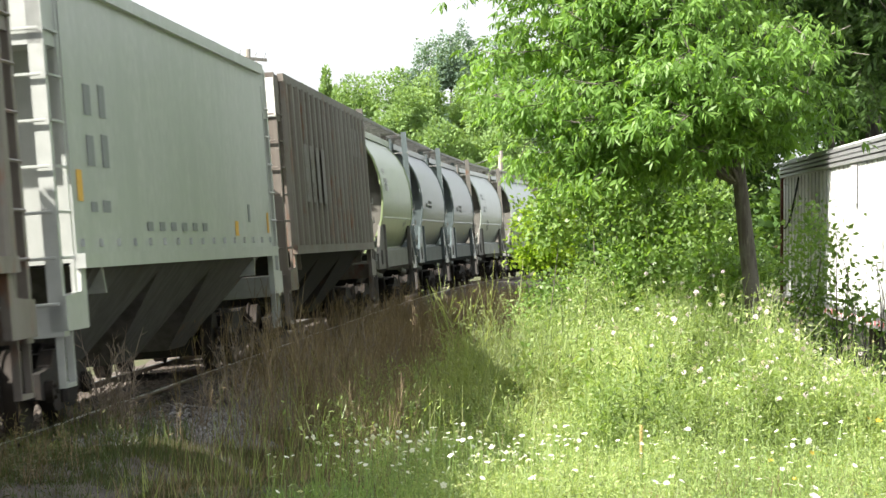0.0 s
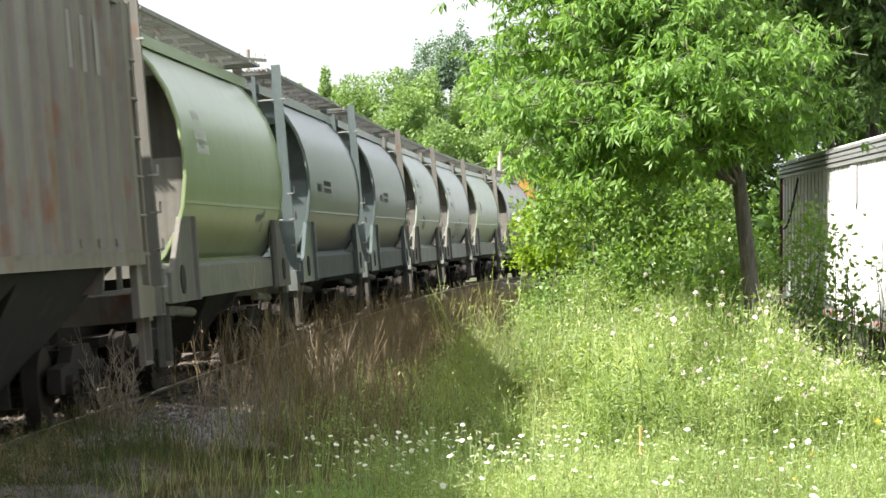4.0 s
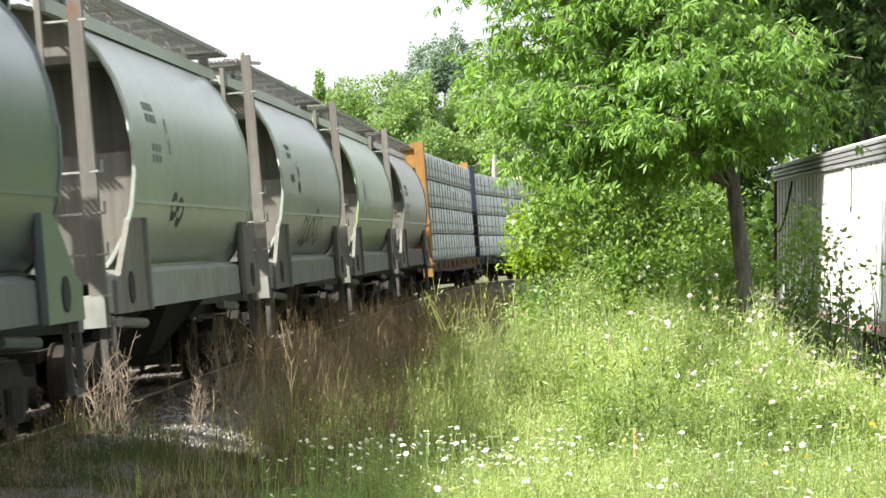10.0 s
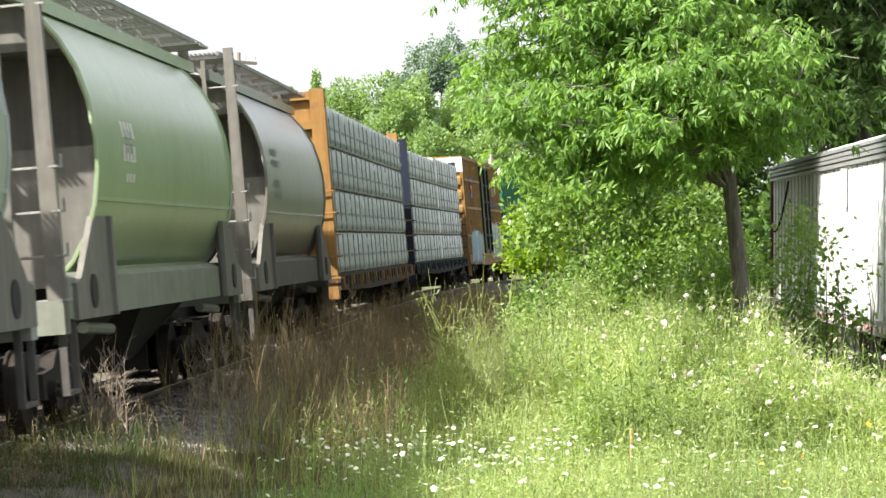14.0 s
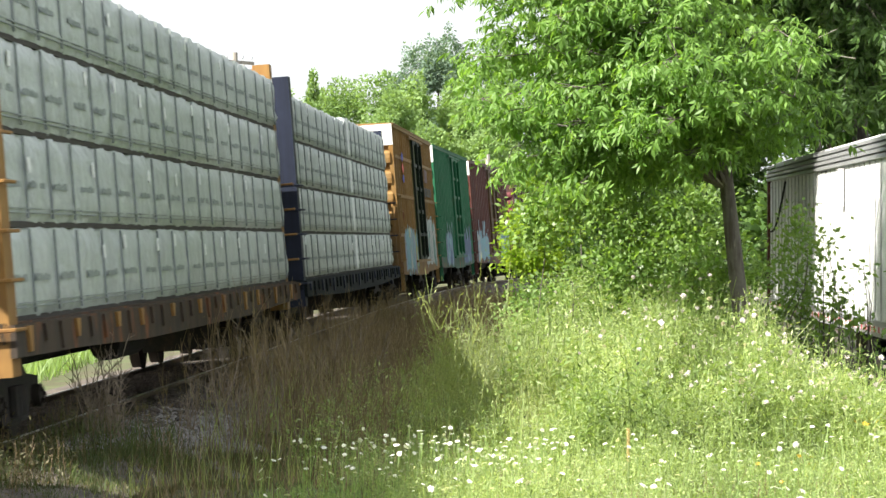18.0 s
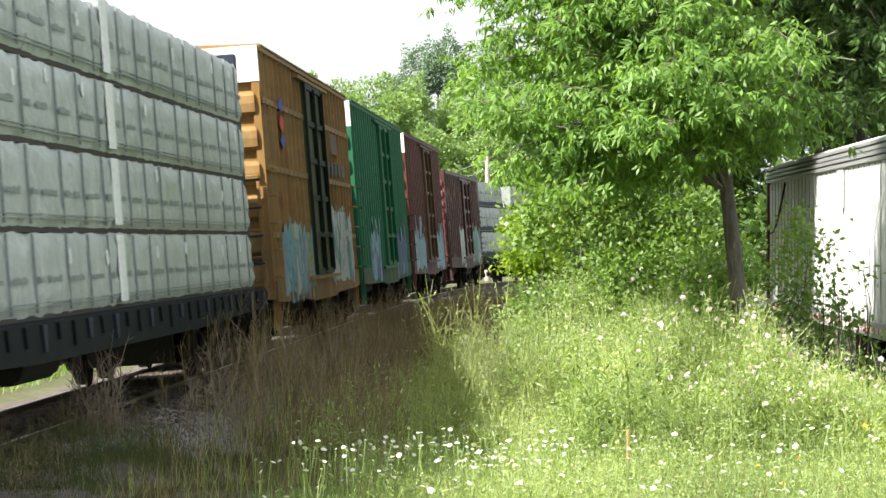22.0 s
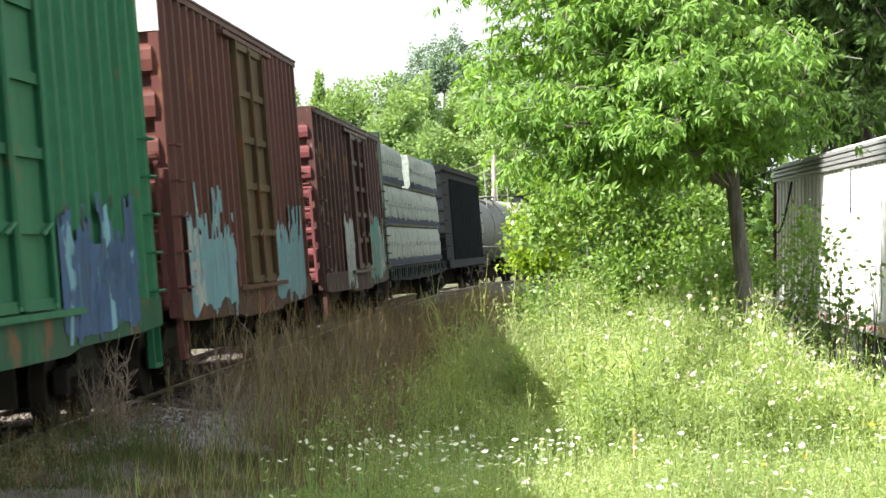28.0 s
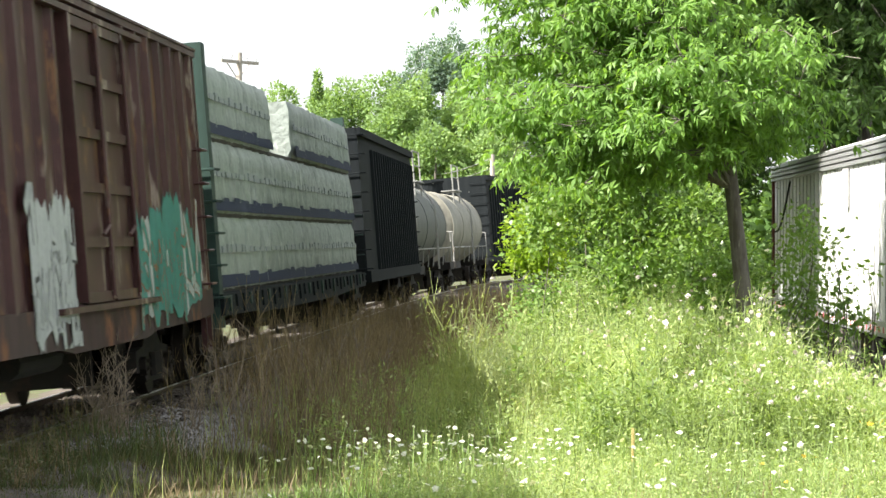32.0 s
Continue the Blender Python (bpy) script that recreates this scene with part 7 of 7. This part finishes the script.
blooms("large_white_flowers", P, 0.05, M["petal"], "larger white wild carrot heads close by", stem_len=0.3)
k = RNG.choice(len(TOPS), 1400, replace=False)
T = TOPS[k]
T = T[(T[:, 0] > 1.2) & (RNG.uniform(0, 1, len(T)) < np.where(T[:, 0] > 2.3, 0.9, 0.3))]
blooms("lilac_flowers", T + np.array([0, 0, 0.06]), 0.040, M["petal_pink"], "pale lilac flower heads over the weeds", florets=16, dome=1.2, stem=M["weed"], stem_len=0.16, tilt=1.6)
P = on_ground(inside(90, 3.6, 5.2, 23.5, 29.5, lambda x, y: in_view(x, y) & (x > 3.5 + 0.13 * (y - 23)))) + np.array([0, 0, 0.62])
blooms("yellow_flowers", P, 0.058, M["petal_yellow"], "small yellow flowers among the weeds", florets=9, stem_len=0.5, tilt=1.4)

P = on_ground(inside(34, 1.6, 3.4, 16.8, 20.5, lambda x, y: in_view(x, y) & (x > 0.115 * y))) + np.array([0, 0, 0.22])
blooms("small_yellow_flowers", P, 0.03, M["petal_yellow"], "small yellow flowers in the near grass", florets=8, stem_len=0.22, tilt=1.2)


def flower_spike(x, y):
    ob = empty("flower_spike", "single upright yellow-brown mullein spike", "plant")
    z = float(ground_z(x, y))
    bm = bmesh.new()
    rod(bm, (0, 0, 0), (0, 0, 0.36), 0.012, 7, 0.010)
    part("stalk", bm, M["weed_pale"], ob)
    bm = bmesh.new()
    for i in range(60):
        a, h = i * 2.4, 0.34 + i * 0.0040
        bmesh.ops.create_icosphere(bm, subdivisions=1, radius=0.0065, matrix=Matrix.Translation((0.008 * math.cos(a), 0.008 * math.sin(a), h)))
    part("spike", bm, M["spike"], ob)
    ob.location = (x, y, z)


flower_spike(1.32, 19.0)


def stones(name, n, keep, x0, x1, y0, y1, s0, s1, mat, label):
    P = on_ground(inside(n, x0, x1, y0, y1, keep))
    m = len(P)
    tv = [(0.5, 0.1, 0), (0, 0.5, 0.1), (-0.5, 0, -0.1), (0.05, -0.5, 0.05), (0.3, 0.3, 0.4), (-0.25, 0.3, 0.35), (-0.3, -0.3, 0.38), (0.28, -0.3, 0.42)]
    tq = [(4, 5, 6, 7), (0, 1, 5, 4), (1, 2, 6, 5), (2, 3, 7, 6), (3, 0, 4, 7)]
    D = unit(np.stack([RNG.normal(0, 1, m), RNG.normal(0, 1, m), RNG.normal(0, 0.3, m)], -1))
    S = RNG.uniform(s0, s1, m)[:, None] * RNG.uniform(0.7, 1.3, (m, 3))
    o = track_off(P[:, 0], P[:, 1])
    P[:, 2] = np.maximum(P[:, 2], RAIL_TOP + np.interp(o, [-1.75, -1.3, 1.3, 2.0, 2.9], [-0.13, -0.10, -0.10, -0.22, -0.52]) + CANT * o)
    v, q = scatter(tv, tq, P + np.array([0, 0, 0.01]), frames(D, twist=0.3), S)
    stuff(name, [(v, q, 0)], [mat], label, "stones")


stones("gravel", 9000, gravel_spot, -4.2, -1.2, 24.8, 32, 0.03, 0.07, M["gravel"], "loose grey gravel at the foot of the ballast")
stones("ballast_stones", 60000, lambda x, y: (track_off(x, y) < 1.55 + RNG.uniform(-0.5, 0.3, len(x))) & (track_off(x, y) > -0.65) & in_view(x, y, 0.9), -7.0, -0.5, 25.0, 44, 0.04, 0.09, M["ballast"], "crushed stone between the ties")


# ---- bare branching stalks at the rail ----
def bare_bush(name, x, y, h, count, seed, label, group="bare bushes by the rail"):
    ob = empty(name, label, "shrub", group)
    rng = random.Random(seed)
    z = float(ground_z(x, y)) - 0.03
    for i in range(count):
        bm = bmesh.new()
        a = Vector((rng.uniform(-0.14, 0.14), rng.uniform(-0.14, 0.14), 0))
        d = Vector((rng.gauss(0, 0.16), rng.gauss(0, 0.16), 1))
        L = h * rng.uniform(0.65, 1.05)
        for k in range(6):
            b = a + (d + Vector((rng.gauss(0, 0.12), rng.gauss(0, 0.12), 0))) * (L / 6)
            rod(bm, a, b, 0.0115 - 0.0015 * k, 5, 0.0100 - 0.0015 * k)
            for q in range(3 if k > 1 else 1):
                t = a.lerp(b, rng.random())
                e = t + Vector((rng.gauss(0, 0.5), rng.gauss(0, 0.5), rng.uniform(0.3, 1.0))).normalized() * rng.uniform(0.08, 0.26)
                rod(bm, t, e, 0.004, 4, 0.002)
                rod(bm, t.lerp(e, 0.6), t.lerp(e, 0.6) + Vector((rng.gauss(0, 0.5), rng.gauss(0, 0.5), 0.7)).normalized() * 0.08, 0.003, 4, 0.0015)
            a = b
        part("stem", bm, M["dry_wood"], ob)
    ob.location = (x, y, z)


for i, (x, y, h, c) in enumerate([(-3.40, 27.0, 1.25, 8), (-3.22, 26.6, 1.1, 6), (-3.58, 26.8, 1.0, 5), (-2.35, 29.6, 1.2, 6), (-1.9, 30.4, 1.25, 6), (-2.6, 28.6, 0.9, 5), (-1.5, 31.6, 1.2, 6), (-2.05, 28.8, 0.9, 5), (-1.0, 33.4, 1.3, 6)]):
    bare_bush("bare_bush", x, y, h, c, 300 + i, "bare grey-brown dead shrub beside the rail")
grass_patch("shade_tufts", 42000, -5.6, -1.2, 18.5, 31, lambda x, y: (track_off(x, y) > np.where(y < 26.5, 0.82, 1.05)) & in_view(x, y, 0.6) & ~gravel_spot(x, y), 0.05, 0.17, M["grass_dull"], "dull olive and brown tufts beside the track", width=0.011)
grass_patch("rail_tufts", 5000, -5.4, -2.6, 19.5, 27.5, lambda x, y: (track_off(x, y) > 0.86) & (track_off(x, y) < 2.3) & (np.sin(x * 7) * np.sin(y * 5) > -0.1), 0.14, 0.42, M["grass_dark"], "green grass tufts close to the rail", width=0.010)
grass_patch("dead_thatch", 16000, -4.6, 0.2, 17.0, 28, lambda x, y: (track_off(x, y) > 1.0) & (track_off(x, y) < 4.6) & in_view(x, y, 0.5) & ~gravel_spot(x, y) & (np.sin(x * 2.7 + 0.4) * np.sin(y * 1.7) > -0.35), 0.05, 0.15, M["straw"], "short dead brown grass in patches", lean=0.5)

# ---- the white trailer ----
def trailer():
    ob = empty("semi_trailer", "parked white ribbed semi-trailer with red and white tape", "trailer")
    L, W, Z0, Z1 = 16.6, 2.55, 1.24, 3.86
    bm = bmesh.new()
    box(bm, 0, W, 0, L, Z0, Z1 - 0.26)
    part("body", bm, M["trailer"], ob)
    n = 29
    for i in range(n):                      # upright side panels, each a shallow rib
        y = (i + 0.5) * L / n
        bm = bmesh.new()
        prism(bm, [(0.0, y - 0.27), (-0.020, y - 0.22), (-0.020, y + 0.20), (0.0, y + 0.22)], Z0 + 0.12, Z1 - 0.3, axis="z")
        part("side_rib", bm, M["trailer"], ob)
        bm = bmesh.new()
        box(bm, -0.034, 0.0, y + 0.245, y + 0.275, Z0 + 0.12, Z1 - 0.3)
        part("seam", bm, M["trailer_seam"], ob, "grey seam between the panels")
    for k in range(4):
        bm = bmesh.new()
        z = Z1 - 0.28 + k * 0.075
        box(bm, -0.085 - 0.014 * (k % 2), W + 0.05, -0.02, L + 0.02, z, z + 0.05)
        part("top_rail", bm, M["trailer_rail"], ob)
    bm = bmesh.new()
    box(bm, 0.02, W - 0.02, 0.0, L, Z1 + 0.022, Z1 + 0.05)
    part("roof", bm, M["trailer"], ob)
    bm = bmesh.new()
    box(bm, -0.055, 0.06, 0, L, Z0 - 0.10, Z0 + 0.11)
    part("bottom_rail", bm, M["trailer_rail"], ob)
    y = 0.1
    i = 0
    while y < L - 0.3:
        bm = bmesh.new()
        box(bm, -0.062, -0.056, y, y + (0.28 if i % 2 else 0.16), Z0 - 0.04, Z0 + 0.04)
        part("reflective_tape", bm, M["tape_white" if i % 2 else "tape_red"], ob)
        y += 0.28 if i % 2 else 0.16
        i += 1
    bm = bmesh.new()                        # dark corner casting and cable at the far end
    box(bm, -0.07, 0.08, L - 0.12, L + 0.03, Z0 - 0.1, Z1 - 0.02)
    part("corner_post", bm, M["oxide"], ob, "rusty corner post")
    bm = bmesh.new()
    tube(bm, [(-0.07, L - 3.4 + 2.6 * k / 11, Z1 - 0.35 - 0.9 * math.sin(k / 11 * 1.6)) for k in range(12)], 0.02)
    part("hanging_cable", bm, M["black_car"], ob, "dark cable hanging down the side")
    bm = bmesh.new()
    box(bm, -0.11, -0.04, 5.0, 5.22, Z1 - 0.90, Z1 - 0.32)
    part("side_bracket", bm, M["trailer_seam"], ob, bevel=0.01)
    bm = bmesh.new()
    box(bm, 0.3, W - 0.3, 0.2, L - 0.2, Z0 - 0.22, Z0 - 0.08)
    part("underframe", bm, M["black_car"], ob)
    for sx in (0.55, W - 0.55):
        for yy in (2.0, 3.3):
            bm = bmesh.new()
            rod(bm, (sx - 0.3, yy, 0.51), (sx + 0.3, yy, 0.51), 0.51, 24)
            part("tyre", bm, M["black_car"], ob)
            bm = bmesh.new()
            rod(bm, (sx - 0.31, yy, 0.51), (sx + 0.31, yy, 0.51), 0.28, 16)
            part("rim", bm, M["truck"], ob)
        bm = bmesh.new()
        box(bm, sx - 0.06, sx + 0.06, L - 3.1, L - 2.98, 0.0, Z0 - 0.1)
        box(bm, sx - 0.15, sx + 0.15, L - 3.2, L - 2.88, 0.0, 0.05)
        part("landing_leg", bm, M["trailer_rail"], ob)
    ob.matrix_basis = pose(5.95, 35.2, -0.20, 0, 0, -1.4)


trailer()


def pole(x, y, h, arm, turn, label):
    ob = empty("utility_pole", label, "utility pole", "utility poles")
    bm = bmesh.new()
    rod(bm, (0, 0, -0.3), (0, 0, h), 0.17, 12, 0.12)
    part("pole", bm, M["pole"], ob)
    if arm:
        bm = bmesh.new()
        box(bm, -1.2, 1.2, -0.06, 0.06, h - 0.45, h - 0.32)
        part("crossarm", bm, M["pole"], ob)
        for xx in (-1.1, -0.5, 0.5, 1.1):
            bm = bmesh.new()
            rod(bm, (xx, 0, h - 0.32), (xx, 0, h - 0.16), 0.025, 6)
            rod(bm, (xx, 0, h - 0.18), (xx, 0, h - 0.08), 0.06, 8, 0.04)
            part("insulator", bm, M["trailer_rail"], ob)
        for s in (-1, 1):
            bm = bmesh.new()
            rod(bm, (0, 0.07, h - 1.1), (s * 0.7, 0.07, h - 0.45), 0.025, 5)
            part("brace", bm, M["pole"], ob)
    ob.matrix_basis = pose(x, y, 0, 0, 0, turn)
    return ob


pole(-8.55, 110.0, 9.9, True, 55, "weathered utility pole with a crossarm behind the train")
pole(2.5, 148.0, 6.9, False, 60, "pale utility pole beyond the curve")
for dz in (0.0, -0.55):
    bm = bmesh.new()
    a0, b0 = Vector((2.5, 148, 6.7 + dz)), Vector((-3.0, 205, 7.3 + dz))
    tube(bm, [a0.lerp(b0, k / 14) - Vector((0, 0, 0.5 * math.sin(k / 14 * math.pi))) for k in range(15)], 0.022, 4)
    tagged(part("power_line", bm, M["galvanised"]), "thin sagging overhead wire beside the far pole", "wire")


# ---- far woods ----
def far_tree(x, y, h, w, mat, seed, label, pointed=False, n=13000, leaf=0.25):
    ob = empty("tree", label, "tree", "woods beyond the line")
    rng = random.Random(seed)
    bm = bmesh.new()
    rod(bm, (x, y, -0.3), (x + rng.uniform(-0.3, 0.3), y, h * 0.8), 0.028 * h * 0.6, 9, 0.05)
    part("trunk", bm, M["bark"], ob)
    blobs = []
    if pointed:
        for i in range(7):
            f = i / 7
            blobs.append(((x + rng.uniform(-0.2, 0.2), y, h * (0.25 + 0.72 * f)), (w * (1.05 - f) * 0.6, w * (1.05 - f) * 0.6, h * 0.09)))
    else:
        for i in range(18):
            a, r = rng.uniform(0, 6.28), rng.uniform(0, 0.75) * w
            z = h * rng.uniform(0.18, 0.84)
            k = rng.uniform(0.28, 0.5)
            blobs.append(((x + r * math.cos(a), y + r * math.sin(a) * 0.7, z), (w * k, w * k, w * k * 0.8)))
        blobs.append(((x, y, h * 0.86), (w * 0.42, w * 0.42, h * 0.12)))
    pieces = []
    tot = sum(r[0] * r[2] for c, r in blobs)
    for c, r in blobs:
        m = max(20, int(n * r[0] * r[2] / tot))
        Q, D = in_blob(m, c, r, 0.45)
        LD = unit(D + RNG.normal(0, 0.8, D.shape))
        v, q = scatter(*OVAL, Q, frames(LD, twist=0.8), RNG.uniform(0.5, 1.4, m) * leaf)
        pieces.append((v, q, 0))
    stuff("crown", pieces, [mat], "", "", ob)
    return ob


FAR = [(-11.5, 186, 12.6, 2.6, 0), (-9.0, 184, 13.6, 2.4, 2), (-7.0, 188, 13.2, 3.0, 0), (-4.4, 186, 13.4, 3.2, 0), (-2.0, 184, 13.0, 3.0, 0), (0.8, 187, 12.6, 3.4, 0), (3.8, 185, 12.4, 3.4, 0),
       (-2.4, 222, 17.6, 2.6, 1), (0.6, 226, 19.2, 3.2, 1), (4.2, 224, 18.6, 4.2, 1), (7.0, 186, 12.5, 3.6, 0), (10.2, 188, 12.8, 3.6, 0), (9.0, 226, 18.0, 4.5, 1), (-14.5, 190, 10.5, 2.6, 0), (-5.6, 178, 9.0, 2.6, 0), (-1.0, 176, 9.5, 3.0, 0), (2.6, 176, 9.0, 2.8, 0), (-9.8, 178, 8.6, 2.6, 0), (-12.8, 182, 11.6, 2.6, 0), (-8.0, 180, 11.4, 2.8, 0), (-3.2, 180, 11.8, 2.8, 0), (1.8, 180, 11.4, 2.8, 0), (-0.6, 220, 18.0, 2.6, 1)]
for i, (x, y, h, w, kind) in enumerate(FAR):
    far_tree(x, y, h * 1.06, w, M["leaf_blue"] if kind == 1 else M["leaf_far"], i, ("taller blue-green tree far behind, haze in its leaf colour", "rounded green tree in the far woods", "slim pointed tree in the far woods")[1 if kind == 0 else 0 if kind == 1 else 2], kind == 2)
# Last five: trees added unseen, to dim the light on the far cars.
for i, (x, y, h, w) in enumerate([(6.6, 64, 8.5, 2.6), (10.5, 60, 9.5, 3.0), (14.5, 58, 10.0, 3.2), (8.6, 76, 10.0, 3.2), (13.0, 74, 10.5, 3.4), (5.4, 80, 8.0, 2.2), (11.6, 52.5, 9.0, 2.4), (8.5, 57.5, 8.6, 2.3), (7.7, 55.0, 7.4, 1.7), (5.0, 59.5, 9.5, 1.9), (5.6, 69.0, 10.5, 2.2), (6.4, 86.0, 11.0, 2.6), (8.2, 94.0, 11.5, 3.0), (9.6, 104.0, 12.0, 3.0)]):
    far_tree(x, y, h, w, M["leaf_dark"], 50 + i, "green tree set in behind the trailer, its leaves coloured dark for shade", n=3600, leaf=0.26)

motions()
